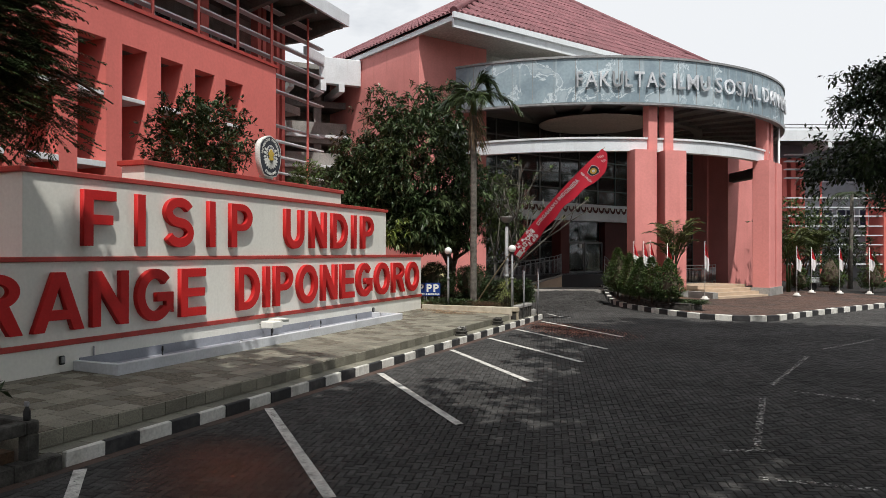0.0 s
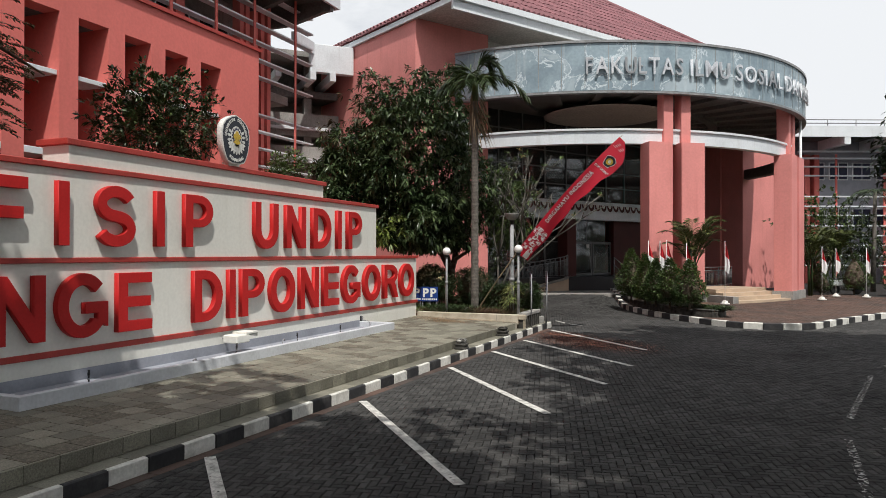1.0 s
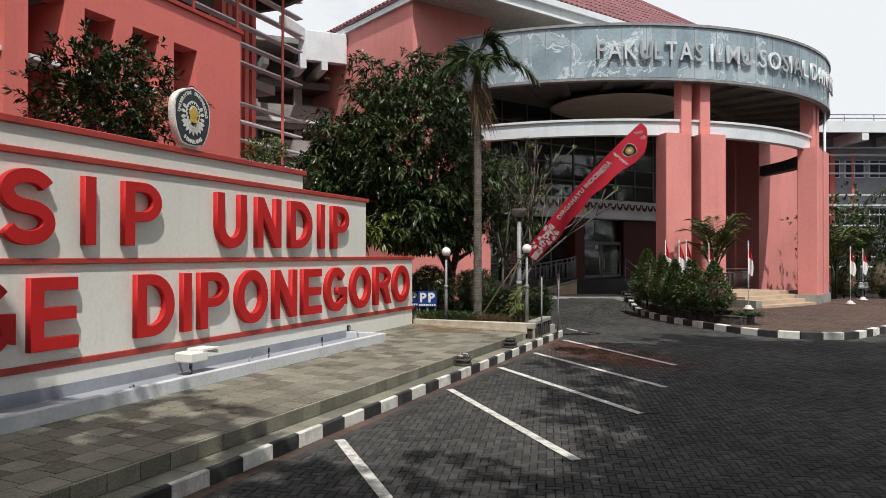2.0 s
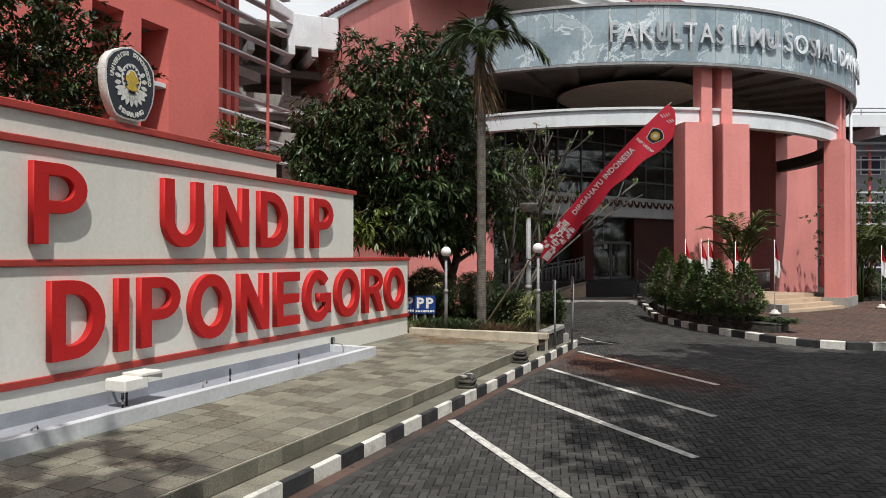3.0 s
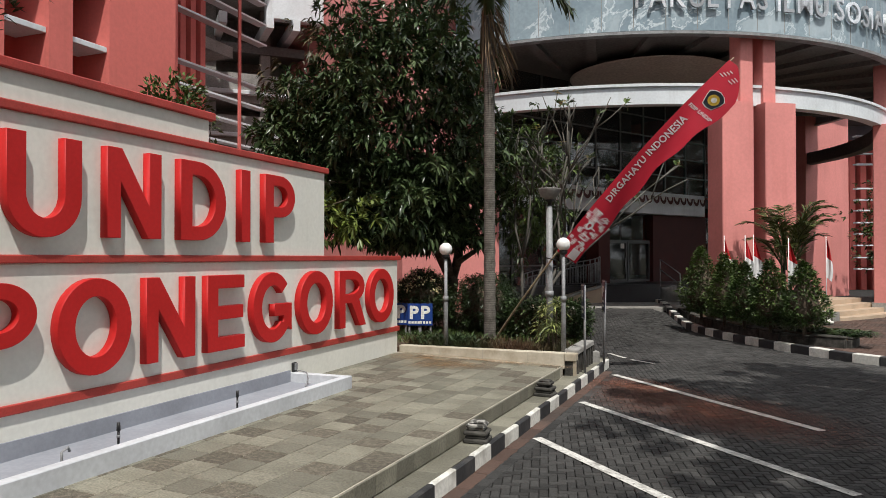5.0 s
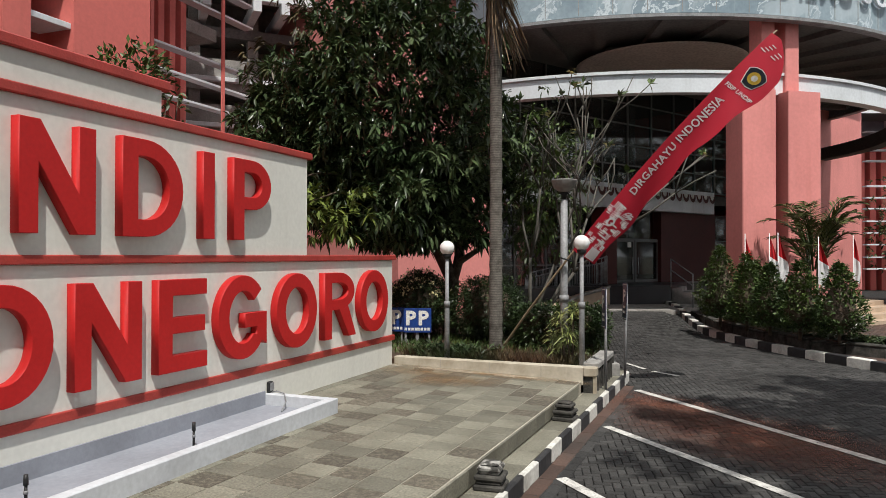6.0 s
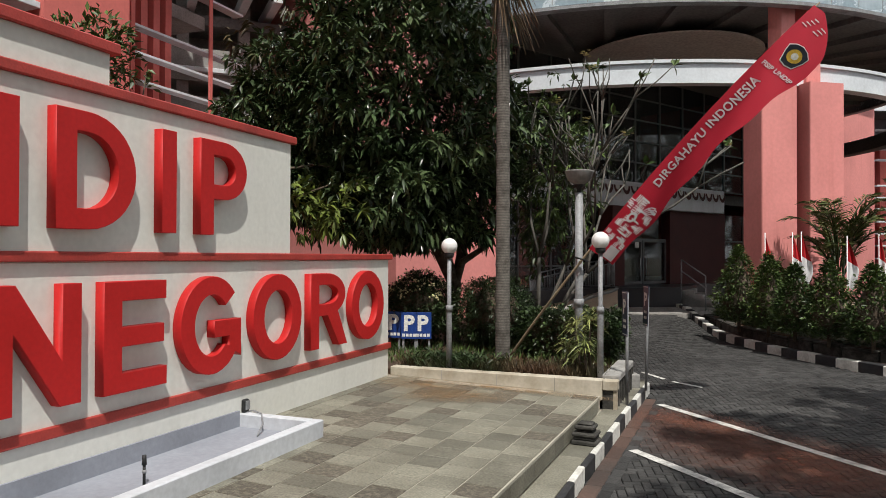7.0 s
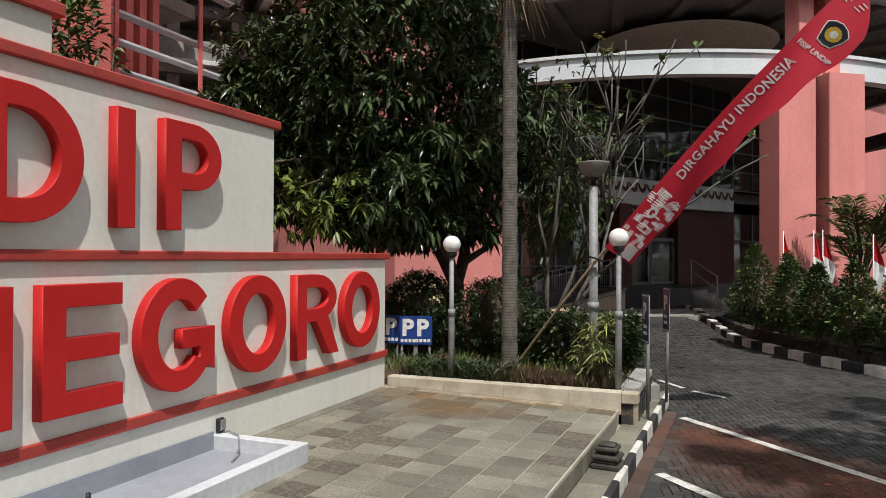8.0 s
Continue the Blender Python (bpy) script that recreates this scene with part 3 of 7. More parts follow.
TW = 0.2585
tile_a, tile_b = slab_mesh("floor_tile", TW - 0.009, 0.241, 0.03, TILE), slab_mesh("floor_tile_rough", TW - 0.009, 0.241, 0.03, TILEDARK)
rest_v, rest_f, rough_v, rough_f = [], [], [], []
for c in range(11):
    x = EDGE_X - 0.03 - TW * (c + 0.5)
    shift = rng.choice((0.0, 0.125, 0.06, 0.19))
    y = PLAT_Y0 + 0.125 + shift - 0.25
    while y < BED_Y - 0.05:
        y0, y1 = max(y - 0.125, PLAT_Y0), min(y + 0.125, BED_Y)
        if y1 - y0 > 0.03:
            dark = rng.random() < 0.22
            if y > 8.6 and y1 - y0 > 0.2499 and len(platform.children) < 300:
                part("floor_tile", tile_b if dark else tile_a, None, platform, "", Matrix.Translation((x, y, PLAT_Z - (0.001 if dark else 0))))
            else:
                tv, tf = (rough_v, rough_f) if dark else (rest_v, rest_f)
                base = len(tv)
                tv += [(x + sx * (TW / 2 - 0.0045), yy, z) for z in (PLAT_Z - 0.03, PLAT_Z) for sx, yy in ((-1, y0 + 0.0045), (1, y0 + 0.0045), (1, y1 - 0.0045), (-1, y1 - 0.0045))]
                tf += [tuple(base + i for i in f) for f in ((4, 5, 6, 7), (0, 1, 5, 4), (1, 2, 6, 5), (2, 3, 7, 6), (3, 0, 4, 7))]
        y += 0.25
tagged(part("tile_field", raw_mesh("tile_field", rest_v, rest_f, TILEREST), None, platform, "grey andesite floor tiles"), kind="stuff")
tagged(part("rough_tile_field", raw_mesh("rough_tile_field", rough_v, rough_f, TILEDARK), None, platform, "rough dark andesite floor tiles"), kind="stuff")

riser = slab_mesh("riser_tile", 0.292, PLAT_Z - STEP_Z - 0.004, 0.02, TILE)
tread = slab_mesh("tread_tile", 0.212, 0.392, 0.02, TILE)
for i in range(43):
    y = PLAT_Y0 + 0.15 + 0.298 * i
    if y < BED_Y - 0.1:
        part("riser_tile", riser, None, platform, "", Matrix.Translation((EDGE_X + 0.001, y, (PLAT_Z + STEP_Z) / 2)) @ pose(0, 0, 0, 90, 0, 90))
for i in range(38):
    y = PLAT_Y0 + 0.2 + 0.398 * i
    part("tread_tile", tread, None, step_slab, "", Matrix.Translation((EDGE_X + 0.108, y, STEP_Z + 0.001)))

# kerb of alternating black and white blocks
KL = 0.40


def kerb_mesh(name, mat, length, deep=0.055, high=0.138):
    bm = boxes((-deep / 2, -length / 2 + 0.002, -0.05, deep / 2, length / 2 - 0.002, high))
    bmesh.ops.bevel(bm, geom=[e for e in bm.edges if all(v.co.z > 0 for v in e.verts)], offset=min(0.012, deep * 0.2), segments=1, affect="EDGES")
    return mesh_from(name, bm, mat)


kerb = thing("kerb", "black and white painted concrete kerb beside the platform", "kerb", SKEW, kind="structure")
kw, kb = kerb_mesh("kerb_block", KERBWHITE, KL), kerb_mesh("kerb_block_black", KERBBLACK, KL)
for i in range(37):
    y = 2.63 + KL * i
    lean = rng.uniform(-0.6, 0.6)
    part("kerb_block", kw if i % 2 == 0 else kb, None, kerb, "", Matrix.Translation((KERB_X - 0.0275 + rng.uniform(-0.006, 0.006), y, -0.005 + rng.uniform(-0.004, 0.004))) @ pose(0, 0, 0, 0, lean, lean))

# traffic island with its kerb
PLAN = ISLE_PLAN
setting("island", prism(offset_line(ISLAND, 0.12) + [(13.0, 48.0), (-6.4, 48.0)], -0.05, 0.10), PAVERBED, "raised paved island before the entrance", "pavement")
island = bpy.data.objects["island"]
inner_poly = offset_line(ISLAND, 0.16) + [(13.0, 48.0), (-6.4, 48.0)]
iv, jf = [], []
for x, y, a in herringbone(radians(32), 1.5, 24.5, 8.0):
    if inside(x, y, inner_poly):
        ca, sa = math.cos(a), math.sin(a)
        dz = 0.137 + rng.uniform(-0.004, 0.003)
        base = len(iv)
        iv += [(x + ca * px - sa * py, y + sa * px + ca * py, pz + dz) for px, py, pz in pv]
        jf += [tuple(base + i for i in f) for f in pf]
tagged(part("island_pavers", raw_mesh("island_pavers", iv, jf, PAVERRED), None, island, "worn reddish brown pavers"), kind="stuff")
ikerb = thing("island_kerb", "curved black and white painted concrete kerb of the island", "kerb", kind="structure")
IK = 0.46
ikw, ikb = kerb_mesh("kerb_block_pale", KERBWHITE, IK, 0.16, 0.165), kerb_mesh("kerb_block_dark", KERBBLACK, IK, 0.16, 0.165)
for i, (p, d) in enumerate(along(offset_line(ISLAND, 0.08), IK)):
    part("kerb_block", ikw if i % 2 == 0 else ikb, None, ikerb, "", Matrix.Translation((p.x, p.y, rise(p.x, p.y) + rng.uniform(-0.008, 0.004))) @ pose(0, 0, 0, 0, 0, math.degrees(math.atan2(-d.x, d.y))))

# ---- sign wall ----
PLAN = SITE
SX = Matrix(((0, 0, 1, 0), (1, 0, 0, 0), (0, 1, 0, 0), (0, 0, 0, 1)))   # outline x, y, z to world y, z, x
WALL_END, UP_Y0, UP_END, TOP_Y0, TOP_END = 15.31, 3.91, 13.27, 5.79, 11.22
sign_wall = thing("sign_wall", "stepped cream plastered sign wall with red ledges and raised red letters", "sign wall")
part("lower_wall", boxes((WALL_X - 0.45, 1.2, -0.05, WALL_X, WALL_END, 1.70), bevel=0.006), CREAM, sign_wall, "cream plaster with rain streaks")
part("upper_wall", boxes((WALL_X - 0.45, UP_Y0, 1.70, WALL_X, UP_END, 2.77), bevel=0.006), CREAM, sign_wall, "cream plaster with rain streaks")
part("top_wall", boxes((WALL_X - 0.45, TOP_Y0, 2.77, WALL_X - 0.02, TOP_END, 3.06), bevel=0.006), CREAM, sign_wall, "cream plaster with rain streaks")
part("ledge", boxes((WALL_X - 0.5, 1.2, 1.702, WALL_X + 0.03, WALL_END + 0.06, 1.764), bevel=0.008), CAPRED, sign_wall, "red painted ledge")
part("ledge", boxes((WALL_X - 0.5, UP_Y0 - 0.05, 2.768, WALL_X + 0.03, UP_END + 0.06, 2.836), bevel=0.008), CAPRED, sign_wall, "red painted ledge")
part("ledge", boxes((WALL_X - 0.5, TOP_Y0 - 0.05, 3.058, WALL_X + 0.015, TOP_END + 0.06, 3.132), bevel=0.008), CAPRED, sign_wall, "red painted ledge")
part("band", boxes((WALL_X - 0.02, 1.2, 0.655, WALL_X + 0.025, WALL_END + 0.03, 0.725), bevel=0.006), CAPRED, sign_wall, "red painted band")


def arc(cx, cy, rx, ry, a0, a1, n=18):
    return [(cx + rx * math.cos(radians(a0 + (a1 - a0) * i / n)), cy + ry * math.sin(radians(a0 + (a1 - a0) * i / n))) for i in range(n + 1)]


def letter_loops(ch, w, h, s=0.150, b=0.128):
    """Outlines of a bold block capital of width w and height h; s: upright stroke, b: level stroke."""
    m = h / 2
    if ch == "I":
        return [[(0, 0), (w, 0), (w, h), (0, h)]]
    if ch == "F":
        return [[(0, 0), (s, 0), (s, m - b * 0.65), (w * 0.9, m - b * 0.65), (w * 0.9, m + b * 0.35), (s, m + b * 0.35), (s, h - b), (w, h - b), (w, h), (0, h)]]
    if ch == "E":
        return [[(0, 0), (w, 0), (w, b), (s, b), (s, m - b / 2), (w * 0.95, m - b / 2), (w * 0.95, m + b / 2), (s, m + b / 2), (s, h - b), (w * 0.985, h - b), (w * 0.985, h), (0, h)]]
    if ch == "N":
        return [[(0, 0), (s * 0.92, 0), (s * 0.92, h * 0.62), (w - s, 0), (w, 0), (w, h), (w - s * 0.92, h), (w - s * 0.92, h * 0.38), (s, h), (0, h)]]
    if ch == "A":
        q = s * 1.05
        return [[(0, 0), (q, 0), (q + w * 0.075, h * 0.19), (w - q - w * 0.075, h * 0.19), (w - q, 0), (w, 0), (w / 2 + q * 0.52, h), (w / 2 - q * 0.52, h)],
                [(q + w * 0.135, h * 0.36), (w / 2, h * 0.76), (w - q - w * 0.135, h * 0.36)]]
    if ch == "U":
        r = w / 2
        return [[(0, h), (0, r * 0.95)] + arc(r, r * 0.95, r, r * 0.95 + 0.012, 180, 360) + [(w, h), (w - s, h), (w - s, r)] + arc(r, r, r - s, r - b, 360, 180) + [(s, h)]]
    if ch == "D":
        r = m
        rx = w * 0.62
        return [[(0, 0), (w - rx, 0)] + arc(w - rx, m, rx, r, -90, 90) + [(0, h)],
                [(s, b), (s, h - b)] + arc(w - rx, m, rx - s, r - b, 90, -90)]
    if ch == "P" or ch == "R":
        lo = h * (0.38 if ch == "P" else 0.43)
        c = (lo + h) / 2
        r = (h - lo) / 2
        rx = w * 0.5
        ww = w if ch == "P" else w * 0.94
        outer = [(0, 0), (s, 0), (s, lo)]
        if ch == "R":
            outer += [(w * 0.44, lo), (w - s * 1.12, 0), (w, 0), (w * 0.73, lo + 0.035)]
            a0 = -62
        else:
            outer += [(ww - rx, lo)]
            a0 = -90
        return [outer + arc(ww - rx, c, rx, r, a0, 90) + [(0, h)],
                [(s, lo + b * 0.88), (s, h - b * 0.88)] + arc(ww - rx, c, rx - s * 0.95, r - b * 0.88, 90, -90)]
    if ch == "O":
        return [arc(w / 2, m, w / 2, m + 0.012, 0, 350, 35), arc(w / 2, m, w / 2 - s * 1.04, m - b, 350, 0, 35)]
    if ch == "G":
        r = w / 2
        return [arc(r, m, r, m + 0.012, 40, 322, 34) + [(w, h * 0.13), (w, h * 0.545), (w * 0.53, h * 0.545), (w * 0.53, h * 0.365), (w - s * 0.98, h * 0.365), (w - s * 0.98, h * 0.265)]
                + arc(r, m, r - s, m - b, 318, 38, 30)]
    if ch == "S":
        k, t = w / 2, s * 0.93
        r = (h + t) / 4 + 0.003
        mid = arc(k, h - r + 0.008, k - t / 2, r - t / 2, 22, 268, 22) + arc(k, r - 0.008, k - t / 2, r - t / 2, 88, -158, 22)
        return [offset_line(mid, t / 2) + offset_line(mid, -t / 2)[::-1]]
    return [[(0, 0), (w, 0), (w, h), (0, h)]]


ROWS_OF_LETTERS = (
    (0.847, 0.725, "R 3.24 3.867;A 3.99 4.712;N 4.83 5.428;G 5.57 6.266;E 6.415 6.963;D 7.737 8.326;I 8.474 8.618;P 8.767 9.33;O 9.49 10.185;N 10.342 10.93;E 11.094 11.643;G 11.775 12.464;O 12.62 13.344;R 13.501 14.194;O 14.29 15.033"),
    (1.90, 0.725, "F 4.695 5.213;I 5.578 5.723;S 6.10 6.685;I 7.032 7.176;P 7.557 8.114;U 9.088 9.698;N 9.931 10.508;D 10.738 11.352;I 11.584 11.727;P 11.976 12.525"),
)
for z0, high, row in ROWS_OF_LETTERS:
    for item in row.split(";"):
        ch, y0, y1 = item.split()
        y0, y1 = float(y0), float(y1)
        me = outline_mesh("letter", letter_loops(ch, y1 - y0, high), 0.078, LETTER, 0.004)
        part("letter", me, None, sign_wall, "raised glossy red block letter", Matrix.Translation((WALL_X + 0.002, y0, z0)) @ SX)


# shield-shaped crest on the top ledge
def crest(parent, r, m, thick, back_label):
    half = [(0.30, 0.91), (0.62, 0.74), (0.80, 0.52), (0.85, 0.25), (0.84, -0.10), (0.76, -0.45), (0.60, -0.78), (0.50, -0.90), (0.24, -0.97)]
    edge = [(0, 1.0)] + half + [(-x, y) for x, y in half[::-1]]
    body = part("shield", outline_mesh("shield", [[(x * r, y * r) for x, y in edge]], thick - 0.004, CRESTWHITE, 0.004 * r / 0.42), None, parent, back_label, m)
    z = thick

    def layer(loops, mat, lift, name, dep=0.004):
        k = dep if thick > 0.02 else 0.0015
        return part(name, outline_mesh(name, [[(x * r, y * r) for x, y in lp] for lp in loops], k, mat), None, parent, "", m @ Matrix.Translation((0, 0, z + lift * k)))
    layer([[(x * 0.99, y * 0.99) for x, y in edge]], CRESTWHITE, -1.0, "rim")
    layer([[(x * 0.93, y * 0.945) for x, y in edge]], CRESTDARK, 0, "field")
    layer([arc(0, 0.14, 0.33, 0.40, 0, 350, 30)], CRESTWHITE, 1.02, "disc")
    layer([[(p * math.cos(radians(a)) * 0.31, 0.15 + p * math.sin(radians(a)) * 0.36) for a, p in [(k * 11.25, 0.98 if k % 2 == 0 else 0.74) for k in range(32)]]], NAVY, 2.04, "sunburst")
    layer([arc(0, 0.13, 0.20, 0.25, 0, 345, 24)], CRESTWHITE, 3.06, "inner_disc")
    layer([[(-0.06, 0.34), (0.06, 0.34), (0.12, 0.22), (0.20, 0.20), (0.22, 0.06), (0.10, 0.0), (0.22, -0.14), (0.0, -0.20), (-0.22, -0.14), (-0.10, 0.0), (-0.22, 0.06), (-0.20, 0.20), (-0.12, 0.22)]], CRESTGOLD, 4.08, "emblem")
    def petal(cx, cy, a, length, width, lift):
        ca, sa = math.cos(a), math.sin(a)
        row = [(0, 0), (0.25, 0.38), (0.6, 0.5), (0.85, 0.3), (1, 0), (0.85, -0.3), (0.6, -0.5), (0.25, -0.38)]
        layer([[(cx + ca * u * length - sa * v * width, cy + sa * u * length + ca * v * width) for u, v in row]], CRESTWHITE, lift, "petal")
    for k in range(9):
        a = radians(192 + k * 19.5)
        petal(0.20 * math.cos(a), -0.10 + 0.16 * math.sin(a), a, 0.36, 0.13, 2.1)
    for k in range(6):
        a = radians(215 + k * 22)
        petal(0.04 * math.cos(a), -0.12 + 0.04 * math.sin(a), a, 0.26, 0.12, 3.3)
    for side in (-1, 1):
        for k in range(4):
            a = radians(90 - side * (58 + k * 22))
            petal(0.34 * math.cos(a), 0.06 + 0.36 * math.sin(a), a, 0.22, 0.12, 1.1)
    return body


def crest_words(parent, r, m, thick, text, a0, a1, radius, high, flip=False):
    n = len(text)
    for i, ch in enumerate(text):
        if ch == " ":
            continue
        a = radians(a0 + (a1 - a0) * i / max(n - 1, 1))
        me = word_mesh("small_letter", ch, high * r, 0.003, CRESTWHITE, 0.0035)
        lo, hi = mesh_span(me)
        me.transform(Matrix.Translation((-(lo + hi) / 2, -high * r / 2, 0)))
        turn = math.degrees(a) - 90 + (180 if flip else 0)
        part("small_letter", me, None, parent, "", m @ Matrix.Translation((radius * 0.82 * r * math.cos(a), radius * r * math.sin(a) + 0.02 * r, thick + 0.0045)) @ pose(0, 0, 0, 0, 0, turn))


crest_sign = thing("crest_sign", "dark shield-shaped crest sign with gold and white emblem on the ledge", "sign")
crest_m = Matrix.Translation((WALL_X - 0.06, 8.66, 3.53)) @ SX
crest(crest_sign, 0.378, crest_m, 0.10, "dark shield body")
crest_words(crest_sign, 0.378, crest_m, 0.10, "UNIVERSITAS", 172, 101, 0.79, 0.105)
crest_words(crest_sign, 0.378, crest_m, 0.10, "DIPONEGORO", 79, 8, 0.79, 0.105)
crest_words(crest_sign, 0.378, crest_m, 0.10, "SEMARANG", 238, 302, 0.84, 0.115, True)
part("foot", boxes((WALL_X - 0.12, 8.54, 3.12, WALL_X + 0.0, 8.79, 3.19)), CREAM, crest_sign)

# low trough along the wall foot
trough = thing("water_trough", "long low pale grey painted concrete trough at the wall foot", "trough")
TX0, TX1, TY0, TY1 = WALL_X + 0.004, -6.75, 4.60, 12.615
part("rim", boxes((TX1 - 0.09, TY0, 0.27, TX1, TY1, 0.448), (TX0, TY0, 0.27, TX1 - 0.09, TY0 + 0.09, 0.448), (TX0, TY1 - 0.09, 0.27, TX1 - 0.09, TY1, 0.448), bevel=0.006), RIMWHITE, trough, "worn white painted rim")
part("back_lining", boxes((TX0, TY0 + 0.092, 0.30, TX0 + 0.02, TY1 - 0.092, 0.475)), TROUGHGREY, trough, "grey painted lining")
part("bottom", boxes((TX0 + 0.02, TY0 + 0.092, 0.332, TX1 - 0.092, TY1 - 0.092, 0.346)), TROUGHGREY, trough, "grey painted floor")
for y in (5.68, 8.20, 9.72, 11.08):
    stake = thing("spray_pipe", "short black plastic spray pipe standing in the trough", "pipe", Matrix.Translation((-7.08, y, 0.346)), "spray pipes in the trough")
    part("stem", tube([(0, 0, 0), (0, 0, 0.12)], 0.009), BLACKMETAL, stake)
    part("nozzle", tube([(0, 0, 0.12), (0, 0, 0.18)], [0.015, 0.012]), BLACKMETAL, stake)
    part("collar", tube([(0, 0, 0.07), (0, 0, 0.09)], 0.013), GALV, stake)
for y, hh in ((9.14, 0.12), (7.18, 0.08)):
    tap = thing("bent_tap", "small bent grey metal tap pipe in the trough", "tap", Matrix.Translation((-6.96, y, 0.346)), "bent taps in the trough")
    part("spout", tube([(0, 0, 0), (0, 0, hh), (0.0, 0.05, hh + 0.02), (0, 0.06, hh - 0.01)], 0.009), GALV, tap)

# ---- faculty hall with round portico ----
# local frame: x along the entrance front, y inwards, z up
HALL = pose(-10.635, 22.044, 0, 0, 0, 59.58) @ Matrix.Diagonal((0.934, 0.934, 0.899, 1))
CX, CY = 11.42, 3.07
R_OUT = 10.49
F_Z0, F_Z1 = 7.97, 9.70
STX, STY = 11.58, 4.2   # centre of the steps
SIDE = 23.1
EAVE_Z = 11.14

hall = thing("faculty_hall", "salmon red hall with round grey portico and maroon tiled roof", "building", HALL)


def ring_angle(x, y):
    return math.degrees(math.atan2(y - CY, x - CX))


# side and rear walls, front wall ends
part("side_wall", boxes((0, 0, -0.1, 0.35, 24, 11.05)), FADED, hall, "salmon red plaster with rain stains")
part("front_wall", boxes((0.35, 0, -0.1, 3.5, 0.35, 10.98), (3.15, 0.35, -0.1, 3.5, 1.6, 9.84)), FADED, hall, "salmon red plaster with rain stains")
part("front_wall", boxes((19.8, 0, -0.1, 23.1, 0.35, 10.98), (19.8, 0.35, -0.1, 20.15, 1.6, 9.84)), FADED, hall, "salmon red plaster")
part("rear_wall", boxes((0.35, 23.65, -0.1, 23.1, 24, 10.9), (22.75, 0.35, -0.1, 23.1, 23.65, 10.9)), FADED, hall, "salmon red plaster")
part("attic_wall", boxes((3.5, 0.6, 9.9, 19.8, 0.9, 10.98)), CEILW, hall, "off-white plastered attic wall")
part("upper_floor_slab", boxes((3.5, 1.4, 4.1, 19.8, 8.0, 4.5)), SOFFIT, hall)
part("roof_slab", boxes((0.35, 0.35, 9.85, 22.75, 23.65, 10.0)), SOFFIT, hall)
part("inner_wall", boxes((3.2, 7.8, 0.3, 19.8, 8.0, 9.84)), ROOMDARK, hall, "inner room wall with indoor dimness put into its colour")
part("inner_floor", boxes((0.4, 0.36, -0.1, 22.7, 7.8, 0.96)), FLOORDARK, hall, "dark tiled lobby floor")

# roof: eaves board, soffit, four tiled slopes
OV = 2.3
part("soffit", boxes((0.02, -OV, 10.99, SIDE, 0.9, 11.05)), CEILW, hall, "white eaves soffit with a cracked board")
part("eaves_board", boxes((-0.12, -OV - 0.08, 10.64, SIDE + 0.2, -OV, 11.12), (-0.12, -OV, 10.92, -0.002, 24.2, 11.12)), WHITE, hall, "weathered white eaves board")
part("gutter", boxes((-0.2, -OV - 0.2, 10.98, SIDE + 0.2, -OV - 0.082, 11.2)), WHITE, hall, "weathered white gutter")
RX0, RX1, RY0, RY1 = -0.15, SIDE + 0.25, -OV - 0.12, 24.0
RISE = 8.0
APEX = (12.9, 8.5)


def roof_slope(a, b, top, name):
    """Pantiles in straight courses running up a triangular slope from eave a-b to the top point."""
    a, b, top = Vector(a), Vector(b), Vector(top)
    u = (b - a).normalized()
    foot = a + u * (top - a).dot(u)
    w = (top - foot)
    height = w.length
    w = w / height
    nrm = u.cross(w).normalized()
    if nrm.z < 0:
        nrm = -nrm
    verts, faces = [], []
    wide, n_len = 0.26, (b - a).length
    cols = int(n_len / wide)
    fs = (top - a).dot(u)
    prof = [(0.0, 0.0), (0.14, 0.055), (0.36, 0.085), (0.58, 0.055), (0.72, 0.0), (1.0, -0.005)]
    for c in range(cols):
        s0 = c * wide
        mid = s0 + wide / 2
        reach = height * (mid / fs if mid < fs else (n_len - mid) / (n_len - fs))
        rows = max(1, int(reach / 0.85))
        for r in range(rows):
            v0, v1 = r * 0.85, min((r + 1) * 0.85 + 0.05, reach + 0.25)
            base = len(verts)
            for v, lift in ((v0, 0.045), (v1, 0.01)):
                for px, pz in prof:
                    verts.append(tuple(a + u * (s0 + px * wide) + w * v + nrm * (pz + lift)))
            k = len(prof)
            for i in range(k - 1):
                faces.append((base + i, base + i + 1, base + k + i + 1, base + k + i))
            faces.append(tuple(base + i for i in range(k))[::-1])
    return tagged(part(name, raw_mesh(name, verts, faces, ROOFTILE), None, hall, "maroon clay roof tiles in straight courses"), kind="stuff")


TOPZ = EAVE_Z + 0.05 + RISE
corner = [(RX0, RY0, EAVE_Z + 0.05), (RX1, RY0, EAVE_Z + 0.05), (RX1, RY1, EAVE_Z + 0.05), (RX0, RY1, EAVE_Z + 0.05)]
tip = (*APEX, TOPZ)
roof_slope(corner[0], corner[1], tip, "front_roof_tiles")
roof_slope(corner[3], corner[0], tip, "side_roof_tiles")
deck = bmesh.new()
dv = [deck.verts.new((x, y, z - 0.06)) for x, y, z in corner] + [deck.verts.new((tip[0], tip[1], tip[2] - 0.06))]
for i in range(4):
    deck.faces.new((dv[i], dv[(i + 1) % 4], dv[4]))
deck.faces.new(dv[:4][::-1])
part("roof_deck", deck, ROOFTILE, hall, "maroon roof deck")
for i in (0, 1, 3):
    part("hip_ridge", tube([Vector(corner[i]) + Vector((0, 0, 0.06)), Vector(tip) + Vector((0, 0, 0.06))], 0.16, 8), ROOFTILE, hall, "rounded maroon hip tiles")

